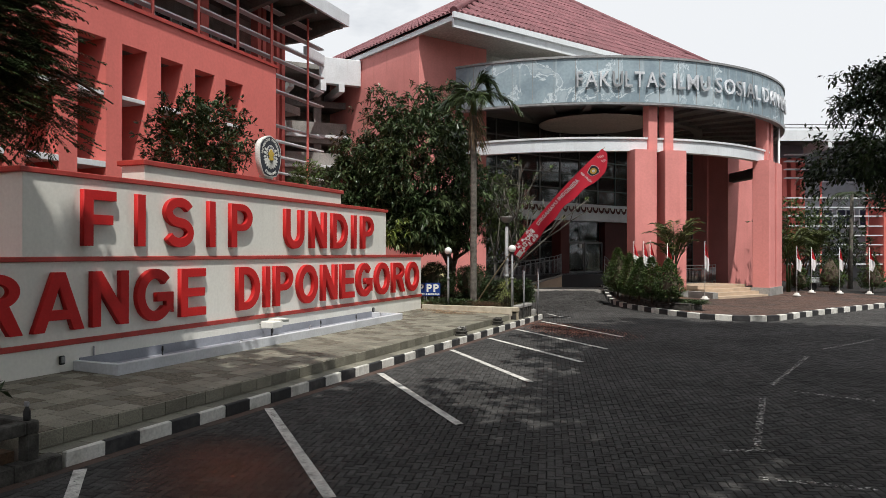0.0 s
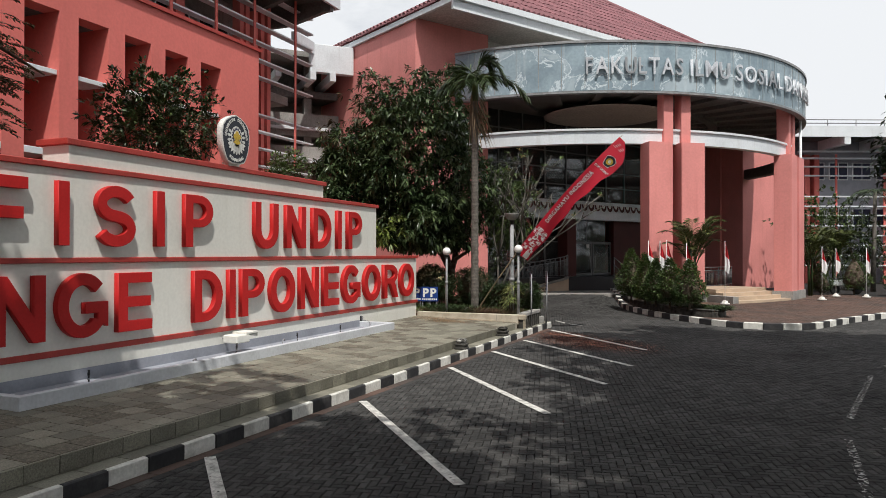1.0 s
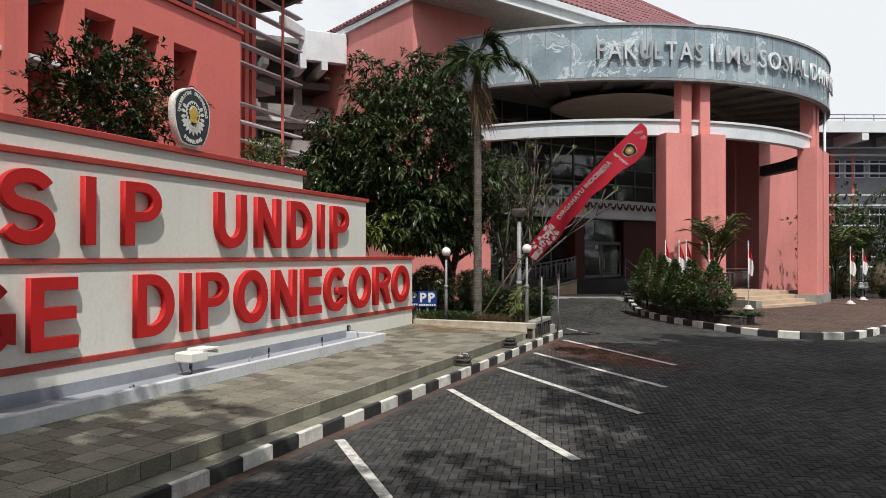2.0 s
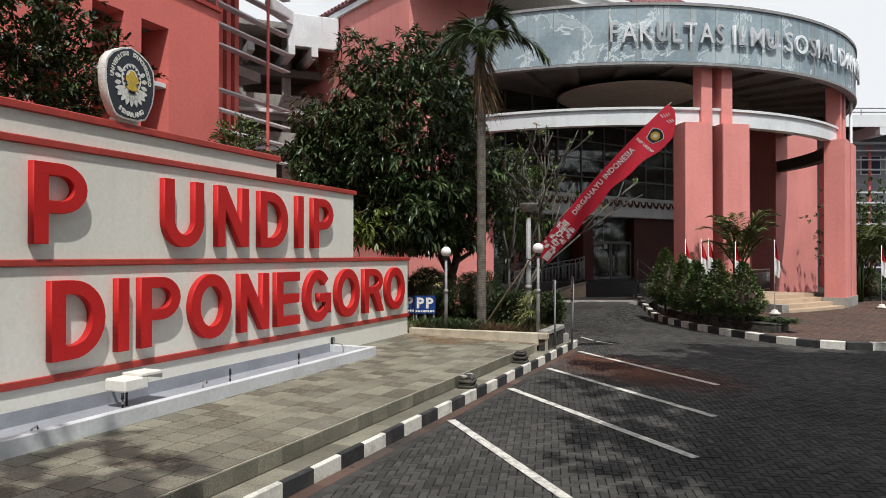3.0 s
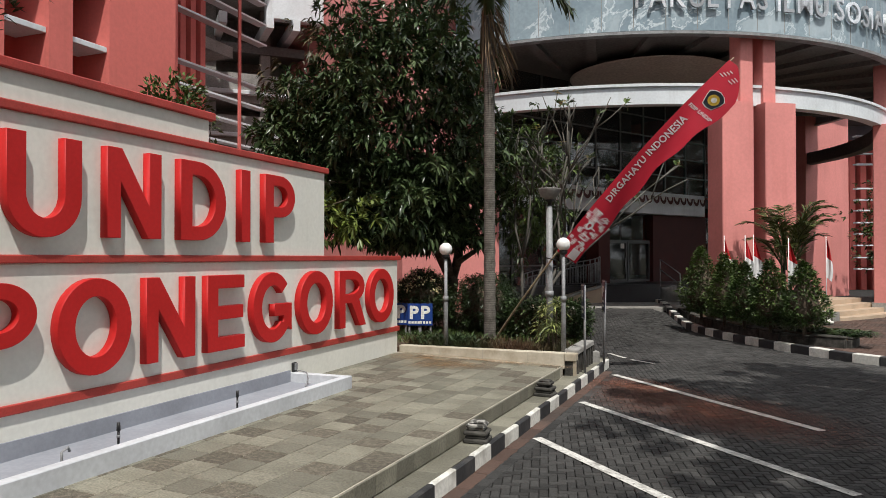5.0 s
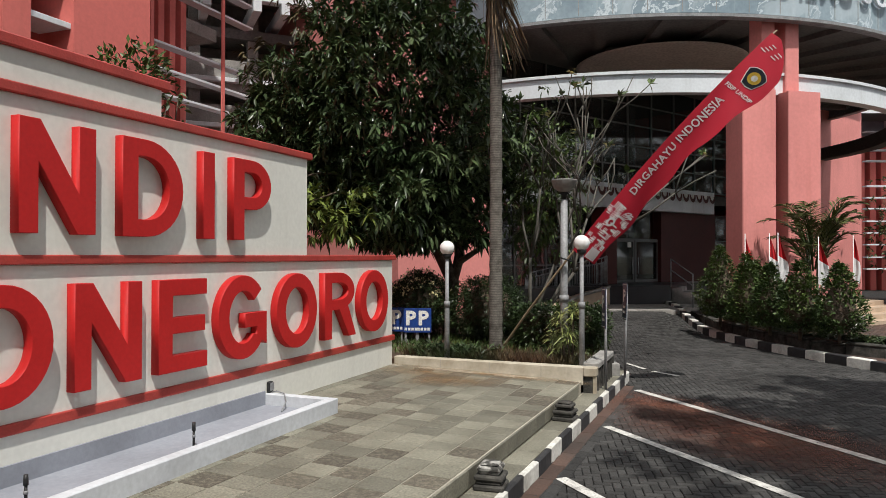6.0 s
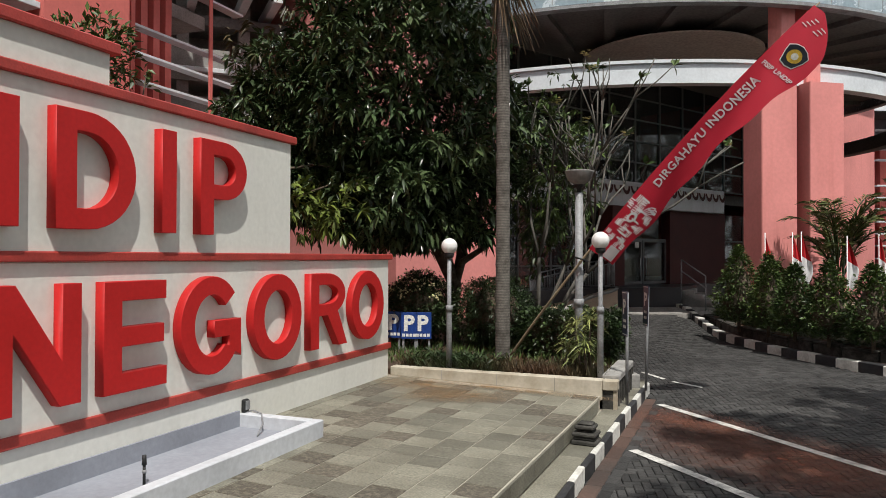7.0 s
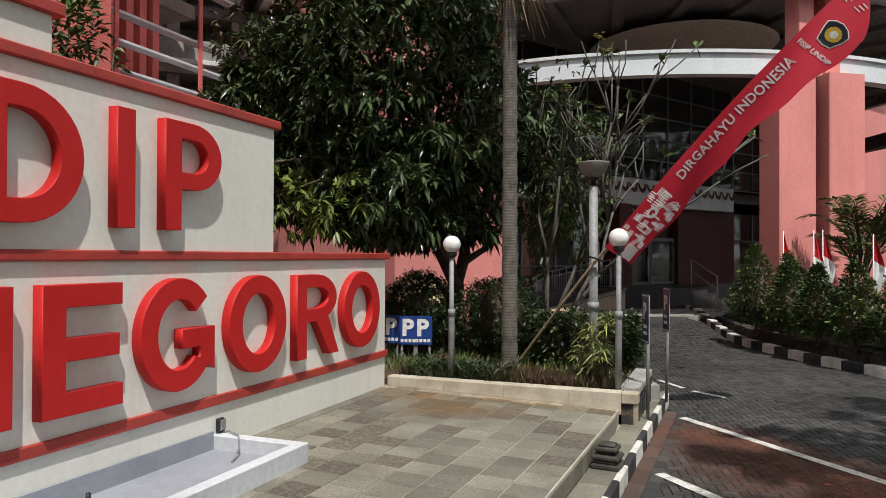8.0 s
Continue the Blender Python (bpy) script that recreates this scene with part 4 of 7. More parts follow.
# round fascia with its lip and weathered panels
A0, A1 = -160.6, -19.0
part("fascia", arc_band(CX, CY, R_OUT - 0.12, R_OUT, F_Z0, F_Z1, A0, A1, 90), PANEL, hall, "grey-blue metal fascia with white mineral stains")
part("fascia_rim", arc_band(CX, CY, R_OUT - 0.3, R_OUT + 0.05, F_Z1 + 0.002, F_Z1 + 0.09, A0, A1, 90), GALV, hall, "dull metal coping")
part("fascia_lip", arc_band(CX, CY, R_OUT - 0.22, R_OUT + 0.035, F_Z0 - 0.10, F_Z0 - 0.02, A0, A1, 90), GALV, hall, "dull metal lower lip")
for k in range(1, 32):
    a = A0 + (A1 - A0) * k / 32
    part("panel_joint", arc_band(CX, CY, R_OUT - 0.02, R_OUT + 0.006, F_Z0 + 0.03, F_Z1, a - 0.045, a + 0.045, 1), CONCRETE, hall)


def flat_deck(r, z0, z1, steps=72):
    """A slab between the ring and the entrance front."""
    half = math.sqrt(r * r - CY * CY)
    e = math.degrees(math.atan2(-CY, half))
    pts = [(CX + r * math.cos(radians(t)), CY + r * math.sin(radians(t))) for t in [(-180 - e) + (180 + 2 * e) * i / steps for i in range(steps + 1)]]
    return prism(pts, z0, z1)


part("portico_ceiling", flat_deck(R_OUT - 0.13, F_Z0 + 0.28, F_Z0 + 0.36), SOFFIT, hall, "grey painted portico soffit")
part("portico_roof", flat_deck(R_OUT - 0.14, F_Z1 - 0.5, F_Z1 - 0.4), CONCRETE, hall)
for k in range(13):
    a = radians(-150 + k * 10)
    d = Vector((math.cos(a), math.sin(a), 0))
    sd = Vector((-d.y, d.x, 0)) * 0.14
    r0 = 5.2
    p0, p1 = Vector((CX, CY, 0)) + d * r0, Vector((CX, CY, 0)) + d * (R_OUT - 0.25)
    if p0.y > -0.05:
        p0 = Vector((CX, CY, 0)) + d * ((-0.05 - CY) / d.y)
    bm = prism([tuple((p0 - sd).xy), tuple((p1 - sd).xy), tuple((p1 + sd).xy), tuple((p0 + sd).xy)], F_Z0 + 0.13, F_Z0 + 0.285)
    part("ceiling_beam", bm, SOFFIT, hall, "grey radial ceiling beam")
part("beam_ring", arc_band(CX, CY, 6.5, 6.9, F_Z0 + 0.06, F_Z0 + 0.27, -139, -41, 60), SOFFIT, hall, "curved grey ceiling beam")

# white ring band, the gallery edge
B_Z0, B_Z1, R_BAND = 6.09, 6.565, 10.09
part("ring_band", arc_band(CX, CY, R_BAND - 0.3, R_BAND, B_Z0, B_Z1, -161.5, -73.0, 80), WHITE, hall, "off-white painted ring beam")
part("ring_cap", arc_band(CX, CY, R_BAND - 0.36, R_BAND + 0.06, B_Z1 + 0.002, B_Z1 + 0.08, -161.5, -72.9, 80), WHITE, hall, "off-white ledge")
# same white ring; its shaded inner side is put into a dark grey
part("rear_ring", arc_band(CX, CY, R_BAND - 0.45, R_BAND, B_Z0 - 0.02, B_Z1, -72.8, -23.5, 40), SOFFIT, hall, "back of the white ring beam, its shade put into dark grey")


def pier(angle, t0, t1, r0, r1, z0, z1, mat=FADED, label="salmon red plastered pier", name="pier"):
    a = radians(angle)
    d, s = Vector((math.cos(a), math.sin(a))), Vector((-math.sin(a), math.cos(a)))
    c = Vector((CX, CY))
    pts = [c + d * r0 + s * t0, c + d * r1 + s * t0, c + d * r1 + s * t1, c + d * r0 + s * t1]
    bm = prism([tuple(p) for p in pts], z0, z1)
    bmesh.ops.bevel(bm, geom=[e for e in bm.edges if abs(e.verts[0].co.z - e.verts[1].co.z) > 0.5], offset=0.02, segments=1, affect="EDGES")
    return part(name, bm, mat, hall, label)


for ang in (-115.1, -75.3):
    for sgn in (-1, 1):
        t = sorted((sgn * 0.17 - 0.15, sgn * 1.08 - 0.15))
        pier(ang, t[0], t[1], 9.78, 10.46, -0.1, B_Z0 + 0.02)
        t = sorted((sgn * 0.15, sgn * 0.53))
        pier(ang, t[0], t[1], 9.72, 10.2, B_Z0 + 0.022, F_Z0 + 0.28)
    pier(ang, -1.27, 0.97, 9.74, 10.5, 0, 0.5, CONCRETE, "grey rendered pier foot", "pier_foot")

part("downpipe", tube([(CX + 10.33 * math.cos(radians(-68.2)), CY + 10.33 * math.sin(radians(-68.2)), z) for z in (0.3, 4.0, F_Z0 + 0.28)], 0.05, 10), WHITE, hall, "white plastic downpipe")

# glazed entrance front: mullions, panes, sill bands
GY = 0.78
FR_X = [3.5 + i * 1.358 for i in range(13)]
DOOR_X = (9.28, 11.95)
for i, x in enumerate(FR_X):
    lower = [(x - 0.03, GY + 0.10, 0.98, x + 0.03, GY + 0.20, 3.62)] if x < 9.0 or x > 15.5 else []
    part("mullion", boxes(*lower, (x - 0.03, GY + 0.10, 4.5, x + 0.03, GY + 0.20, 9.9)), FRAME, hall, "grey aluminium mullion")
for z in (1.65, 2.57, 4.52, 5.25, 6.0, 6.75, 7.5):
    spans = [(3.5, DOOR_X[0]), (15.5, 19.8)] if z < 2 else [(3.5, 12.0), (15.5, 19.8)] if z < 3 else [(3.5, 19.8)]
    for x0, x1 in spans:
        part("transom", boxes((x0, GY + 0.115, z - 0.025, x1, GY + 0.185, z + 0.025)), FRAME, hall, "grey aluminium transom")
pane_rows = ((0.98, 1.625), (1.675, 2.545), (2.595, 3.62), (4.55, 5.225), (5.275, 5.975), (6.025, 6.725), (6.775, 7.475), (7.525, 9.85))
for i, (x0, x1) in enumerate(zip(FR_X, FR_X[1:])):
    for z0, z1 in pane_rows:
        if z1 < 3.7 and 11.0 < x0 < 15.0 or z1 < 2.6 and 8.5 < x0 < 11.9:
            continue
        p = part("pane", boxes((x0 + 0.03, GY + 0.142, z0, x1 - 0.03, GY + 0.150, z1)), GLASS, hall)
door_unit = thing("entrance_door", "dark glazed double entrance door with aluminium frame", "door", HALL)
for k in range(2):
    x0 = DOOR_X[0] + 0.05 + k * 1.36
    leaf = part("door_leaf", boxes((x0, GY + 0.10, 0.99, x0 + 0.07, GY + 0.16, 2.545), (x0 + 1.24, GY + 0.10, 0.99, x0 + 1.31, GY + 0.16, 2.545), (x0 + 0.07, GY + 0.10, 0.99, x0 + 1.24, GY + 0.16, 1.09), (x0 + 0.07, GY + 0.10, 2.47, x0 + 1.24, GY + 0.16, 2.545)), FRAME, door_unit, "aluminium door frame")
    g = part("pane", boxes((x0 + 0.07, GY + 0.125, 1.09, x0 + 1.24, GY + 0.133, 2.47)), GLASS, leaf)
    part("door_handle", tube([(x0 + (1.18 if k == 0 else 0.13), GY + 0.07, 1.3), (x0 + (1.18 if k == 0 else 0.13), GY + 0.07, 1.9)], 0.015), CHROME, leaf, "chrome bar handle")
part("notice", boxes((DOOR_X[0] + 0.97, GY + 0.085, 2.27, DOOR_X[0] + 1.17, GY + 0.095, 2.46)), CRESTWHITE, door_unit, "white paper notice")

# pale beam over the entrance with a cloth garland
part("entrance_beam", boxes((3.5, 0.45, 3.62, 15.0, GY + 0.3, 4.48), bevel=0.01), WHITE, hall, "off-white rendered beam")
garland = thing("garland", "red and white scalloped cloth garland hung along the beam", "garland", HALL)
for i in range(27):
    x0 = 3.4 + i * 0.43
    bm = bmesh.new()
    loops = []
    for r, z in ((0.0, 0), (0.55, 0), (1.0, 0)):
        loops.append([bm.verts.new((x0 + 0.215 + 0.205 * r * math.cos(radians(a)), 0.43 - 0.03 * math.sin(radians(-a)) * r, 4.33 + 0.30 * r * math.sin(radians(a)))) for a in range(180, 361, 15)])
    for p, q in zip(loops[1:], loops[2:]):
        for j in range(len(p) - 1):
            bm.faces.new((p[j], p[j + 1], q[j + 1], q[j]))
    part("scallop", bm, DARKRED, garland, "dark red cloth scallop")
    bm = bmesh.new()
    rim = [bm.verts.new((x0 + 0.215 + 0.165 * math.cos(radians(a)), 0.434 - 0.016 * math.sin(radians(-a)), 4.33 + 0.235 * math.sin(radians(a)))) for a in range(180, 361, 15)]
    bm.faces.new(rim)
    part("scallop_heart", bm, CRESTWHITE, garland, "white cloth centre")

# entrance floor, ramp and steps
part("porch_floor", boxes((3.5, 0.0, -0.1, 15.5, 0.358, 0.96)), FLOORDARK, hall, "dark porch floor")
# red column and recess wall: deep porch shade is put into their colour
part("inner_column", boxes((8.25, 0.2, 0.96, 8.85, 0.8, 3.62), bevel=0.02), DARKRED, hall, "red inner column with deep shade put into its colour")
part("recess_wall", boxes((12.0, GY - 0.05, 0.5, 15.5, GY + 0.3, 3.62)), DARKRED, hall, "red recess wall with deep shade put into its colour")
part("porch_floor", arc_band(STX, STY, 6.6, 8.61, -0.05, 0.51, -101, -64, 24), FLOORDARK, hall, "dark porch floor behind the steps")
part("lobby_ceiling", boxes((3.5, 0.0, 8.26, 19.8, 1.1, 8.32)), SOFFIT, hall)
part("ceiling_disc", lathe([(2.35, 7.925), (2.5, 7.93), (2.5, 7.945), (2.3, 7.947)], 48), CEILDISC, hall, "round buff ceiling panel", Matrix.Translation((8.28, -1.86, 0)))
part("inner_wall_end", boxes((19.95, -1.2, -0.1, 24.0, -0.005, 9.7)), FADED, hall, "salmon red inner wall")
steps_thing = thing("entrance_steps", "broad curved beige tiled entrance steps", "steps", HALL)
for k in range(4):
    part("step", arc_band(STX, STY, 8.62, 11.6 - 0.36 * k, 0.0 + 0.13 * k, 0.13 * (k + 1) + 0.1, -101, -82, 24), BEIGE, steps_thing, "beige tiled step")
part("step_cheek", arc_band(STX, STY, 8.62, 11.6, 0.0, 0.4, -102.5, -101.1, 4), CONCRETE, steps_thing, "grey rendered cheek wall")

# ---- wing beside the sign ----
# local frame: x along the front (0 at its far end), y inwards, z up
WING = pose(-13.478, 17.195, 0, 0, 0, 90.46) @ Matrix.Scale(0.9894, 4)
wing = thing("teaching_wing", "salmon red teaching wing with tall niches, white fins and deep eaves", "building", WING)
NICHES = [(-1.70 - 1.272 * k - 0.80, -1.70 - 1.272 * k) for k in range(9)]
N_Z0, N_Z1, TOP = 2.2, 6.90, 7.80
PLASTER = "salmon red plaster around deep niches"
part("front_wall", boxes((-22, 0, -0.1, 0, 0.45, N_Z0)), RED, wing, PLASTER)
part("front_wall", boxes((-22, 0, N_Z1, 0, 0.45, TOP)), RED, wing, PLASTER)
edges = [0.0] + [e for x0, x1 in NICHES for e in (x1, x0)] + [-22.0]
for x1, x0 in zip(edges[::2], edges[1::2]):
    part("wall_pier", boxes((x0, 0, N_Z0, x1, 0.45, N_Z1)), RED, wing, "salmon red plaster pier")
part("parapet_cap", boxes((-22, -0.06, TOP + 0.002, 0.06, 0.6, TOP + 0.10)), CAPRED, wing, "red coping")
part("end_wall", boxes((-0.45, 0.452, -0.1, 0, 1.6, TOP)), RED, wing)
part("terrace_slab", boxes((-22, 0.452, TOP - 0.45, -0.46, 2.2, TOP - 0.2)), CONCRETE, wing)
for x0, x1 in NICHES:
    part("niche_back", boxes((x0 - 0.1, 1.50, -0.1, x1 + 0.1, 1.62, TOP - 0.46)), RED, wing, "shaded salmon plaster")
    part("niche_side", boxes((x1 + 0.002, 0.452, N_Z0, x1 + 0.1, 1.50, N_Z1)), RED, wing)
    part("niche_side", boxes((x0 - 0.1, 0.452, N_Z0, x0 - 0.002, 1.50, N_Z1)), RED, wing)
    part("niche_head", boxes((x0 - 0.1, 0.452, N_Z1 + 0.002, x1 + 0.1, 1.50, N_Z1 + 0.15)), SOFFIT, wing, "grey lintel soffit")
    part("niche_shelf", boxes((x0 + 0.005, 0.06, 5.56, x1 - 0.005, 0.79, 5.66), bevel=0.006), WHITE, wing, "off-white concrete fin")
    part("niche_shelf", boxes((x0 + 0.005, 0.0, 3.84, x1 - 0.005, 0.79, 3.98), bevel=0.006), WHITE, wing, "off-white concrete fin")

# upper storeys set back behind a screen of fins
SCR = 1.0
X_END = 4.35
part("upper_wall", boxes((-22, 3.1, -0.1, 3.6, 3.4, 10.87)), CONCRETE, wing, "grey rendered wall in shade")
for zf in (3.4, 7.4):
    part("floor_slab", boxes((-22, 1.7, zf - 0.3, 4.0, 3.1, zf)), CONCRETE, wing, "grey concrete floor edge")
for z0 in (5.0, 8.35):
    for k in range(12):
        x = 2.4 - 1.9 * k
        win = part("window", boxes((x - 1.5, 3.02, z0, x, 3.10, z0 + 0.05), (x - 1.5, 3.02, z0 + 1.15, x, 3.10, z0 + 1.2), (x - 1.5, 3.02, z0 + 0.05, x - 1.45, 3.10, z0 + 1.15), (x - 0.05, 3.02, z0 + 0.05, x, 3.10, z0 + 1.15), (x - 0.775, 3.02, z0 + 0.05, x - 0.725, 3.10, z0 + 1.15)), WHITE, wing, "white window frame")
        for q in (0, 1):
            g = part("pane", boxes((x - 1.45 + q * 0.725, 3.05, z0 + 0.05, x - 0.775 + q * 0.725, 3.06, z0 + 1.15)), GLASS, win)
            g.visible_shadow = False
FIN_Z = [4.05, 4.62, 5.18, 5.72, 6.25, 7.45, 8.0, 8.55, 9.1, 9.65, 10.2]
for z in FIN_Z:
    x0 = -22 if z > TOP else 0.04
    part("fin", boxes((x0, SCR - 0.14, z - 0.024, X_END, SCR + 0.12, z + 0.024)), WHITE, wing, "off-white sun fin")
for x in (0.9, 3.15):
    part("post", boxes((x - 0.05, SCR - 0.20, -0.1, x + 0.05, SCR - 0.165, 10.47)), RED, wing, "red painted steel post")
for k in range(1, 12):
    x = 0.9 - 1.8 * k
    part("post", boxes((x - 0.05, SCR - 0.20, TOP, x + 0.05, SCR - 0.165, 10.47)), RED, wing, "red painted steel post")
for x in (1.15, 1.45, 1.9, 2.25, 2.6):
    part("pier", boxes((x - 0.09, 1.5, -0.1, x + 0.09, 1.8, 10.48)), RED, wing, "slim red pier")
for k in range(1, 9):
    x = 0.9 - 2.4 * k
    part("pier", boxes((x - 0.18, 1.6, TOP - 0.2, x + 0.18, 1.9, 10.48)), RED, wing, "red pier")
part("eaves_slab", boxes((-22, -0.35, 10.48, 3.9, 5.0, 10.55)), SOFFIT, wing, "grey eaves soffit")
part("eaves_board", boxes((-22, -0.45, 10.28, 3.9, -0.35, 10.73), (3.9, -0.45, 10.28, 4.0, 5.0, 10.73)), WHITE, wing, "white eaves board")
part("roof_cover", boxes((-22, -0.3, 10.552, 3.85, 6.0, 10.68)), CONCRETE, wing)
for k in range(14):
    x = 3.6 - 1.75 * k
    bm = bmesh.new()
    sec = [(-0.34, 10.478), (-0.34, 10.12), (-0.1, 10.12), (1.3, 9.8), (2.2, 9.8), (2.2, 10.478)]
    lo = [bm.verts.new((x - 0.09, y, z)) for y, z in sec]
    hi = [bm.verts.new((x + 0.09, y, z)) for y, z in sec]
    bm.faces.new(lo)
    bm.faces.new(hi[::-1])
    for i in range(len(sec)):
        j = (i + 1) % len(sec)
        bm.faces.new((lo[i], hi[i], hi[j], lo[j]))
    # shade under the eaves is put into the bracket's colour
    part("eaves_bracket", bm, SOFFIT, wing, "grey concrete eaves bracket darkened to stand for eaves shade")
part("far_wall", boxes((-22, 5.8, -0.1, 2.3, 6.0, 10.47), (-22, 0.45, -0.1, -21.8, 5.8, 10.47)), RED, wing)

# gallery that links the wing to the hall
LINK = pose(-15.38, 22.85, 0, 0, 0, 45.5)
link = thing("link_gallery", "open concrete gallery with white roof beam between the buildings", "building", LINK)
part("roof_beam", boxes((0, 0, 8.68, 1.70, 0.28, 9.76), bevel=0.02), WHITE, link, "stained white roof beam")
part("roof_edge", boxes((0.0, -0.1, 9.36, 1.5, 0.1, 9.80), bevel=0.01), WHITE, link, "stained white roof edge", pose(0.12, 0.1, 0, 0, 0, -129.5))
part("roof_slab", prism([(-3.2, 0.3), (1.62, 0.3), (0.7, 4.2), (-3.2, 4.2)], 9.3, 9.5), CONCRETE, link)
for x in (0.1, 0.86, -1.2):
    part("joist", boxes((x - 0.11, -0.12, 8.36, x + 0.11, 2.6, 8.678)), WHITE, link, "white concrete joist")
for z in (6.70, 5.42):
    part("parapet", boxes((-3.2, 1.13, z + 0.06, 1.40, 1.26, z + 0.58)), CONCRETE, link, "stained grey parapet")
    part("ledge", boxes((-3.2, 0.95, z - 0.08, 1.43, 1.128, z + 0.04), bevel=0.01), WHITE, link, "pale stained ledge")
    part("floor_slab", prism([(-3.2, 1.13), (1.40, 1.13), (0.72, 4.0), (-3.2, 4.0)], z - 0.3, z + 0.05), CONCRETE, link, "grey floor slab")
# slab and rear wall take darker greys that stand for the gallery's deep shade
part("floor_slab", prism([(-3.2, 1.2), (1.38, 1.2), (0.72, 4.0), (-3.2, 4.0)], 7.93, 8.2), SOFFIT, link, "upper slab with gallery shade put into its grey")
part("rear_wall", boxes((-3.2, 2.5, -0.1, 1.02, 2.7, 9.28)), ROOMDARK, link, "rear wall with gallery shade put into its colour")
for x in (-1.4, 0.2):
    part("column", boxes((x - 0.15, 1.3, -0.1, x + 0.15, 1.6, 9.3)), CONCRETE, link, "grey concrete column")

# ---- wing beyond the island ----
FAR = pose(4.441, 49.529, 0, 0, 0, 23.26) @ Matrix.Scale(0.8563, 4)
far_wing = thing("far_wing", "red and grey far wing with white sun fins and roof railing", "building", FAR)
part("wall", boxes((-6, 1.6, -0.1, 16, 1.9, 10.6)), TROUGHGREY, far_wing, "pale grey rendered wall")
part("red_bay", boxes((5.5, -0.3, -0.1, 9.4, 1.6, 6.75)), RED, far_wing, "salmon red rendered bay")
for x in (-1.4, -0.7, 0.0):
    part("red_pier", boxes((x - 0.18, 0.9, -0.1, x + 0.18, 1.6, 9.4)), RED, far_wing, "red pier")
for x in (0.9, 4.4, 8.0, 11.5):
    part("post", boxes((x - 0.06, -0.06, -0.1, x + 0.06, 0.04, 9.3)), RED, far_wing, "red steel post")
for z in (1.3, 2.0, 2.75, 3.45, 4.15, 4.9, 5.55, 6.25, 7.75, 8.4, 9.0, 9.5):
    part("fin", boxes((-1.8, -0.25, z - 0.04, 5.45, 0.2, z + 0.04)), WHITE, far_wing, "off-white sun fin")
    if z > 7:
        part("fin", boxes((5.45, -0.25, z - 0.04, 14, 0.2, z + 0.04)), WHITE, far_wing, "off-white sun fin")
for z0 in (4.2, 7.6):
    for k in range(8):
        x = -0.5 + 1.75 * k
        win = part("window", boxes((x, 1.52, z0, x + 1.4, 1.6, z0 + 1.3)), WHITE, far_wing, "white window frame")
        g = part("pane", boxes((x + 0.06, 1.505, z0 + 0.06, x + 0.67, 1.518, z0 + 1.24), (x + 0.73, 1.505, z0 + 0.06, x + 1.34, 1.518, z0 + 1.24)), NAVY, win, "dark window pane")
for z in (0.0, 2.9, 5.6):
    part("balcony_slab", boxes((9.45, -0.2, z + 0.5, 15, 1.6, z + 0.75)), WHITE, far_wing, "white balcony edge")
    part("balcony_wall", boxes((9.45, 1.2, z + 0.752, 15, 1.58, z + 2.6)), CREAM, far_wing, "cream wall")
    part("window", boxes((10.1, 1.12, z + 1.2, 10.9, 1.198, z + 2.3)), NAVY, far_wing, "dark window")
part("eaves_board", boxes((-3.2, -2.0, 10.25, 16, -1.85, 11.0)), WHITE, far_wing, "white eaves board")
part("eaves_soffit", boxes((-3.2, -1.85, 10.45, 16, 2.0, 10.6)), SOFFIT, far_wing, "dark eaves soffit")
for k in range(6):
    x = 0.6 + 3.1 * k
    part("eaves_bracket", boxes((x - 0.22, -1.98, 9.75, x + 0.22, 1.5, 10.45)), WHITE, far_wing, "white eaves bracket")
for z in (11.25, 11.5):
    part("roof_rail", tube([(-2.6, -1.6, z), (16, -1.6, z)], 0.035, 6), GALV, far_wing, "steel roof rail")
for k in range(10):
    part("rail_post", tube([(-2.6 + 2 * k, -1.6, 11.0), (-2.6 + 2 * k, -1.6, 11.5)], 0.03, 6), GALV, far_wing)
part("name_panel", boxes((6.6, -0.36, 5.15, 8.2, -0.305, 5.75)), CRESTWHITE, far_wing, "pale name panel")
for k in range(6):
    part("name_bar", boxes((6.72 + 0.24 * k, -0.375, 5.28, 6.87 + 0.24 * k, -0.362, 5.62)), TEAL, far_wing, "teal bar")

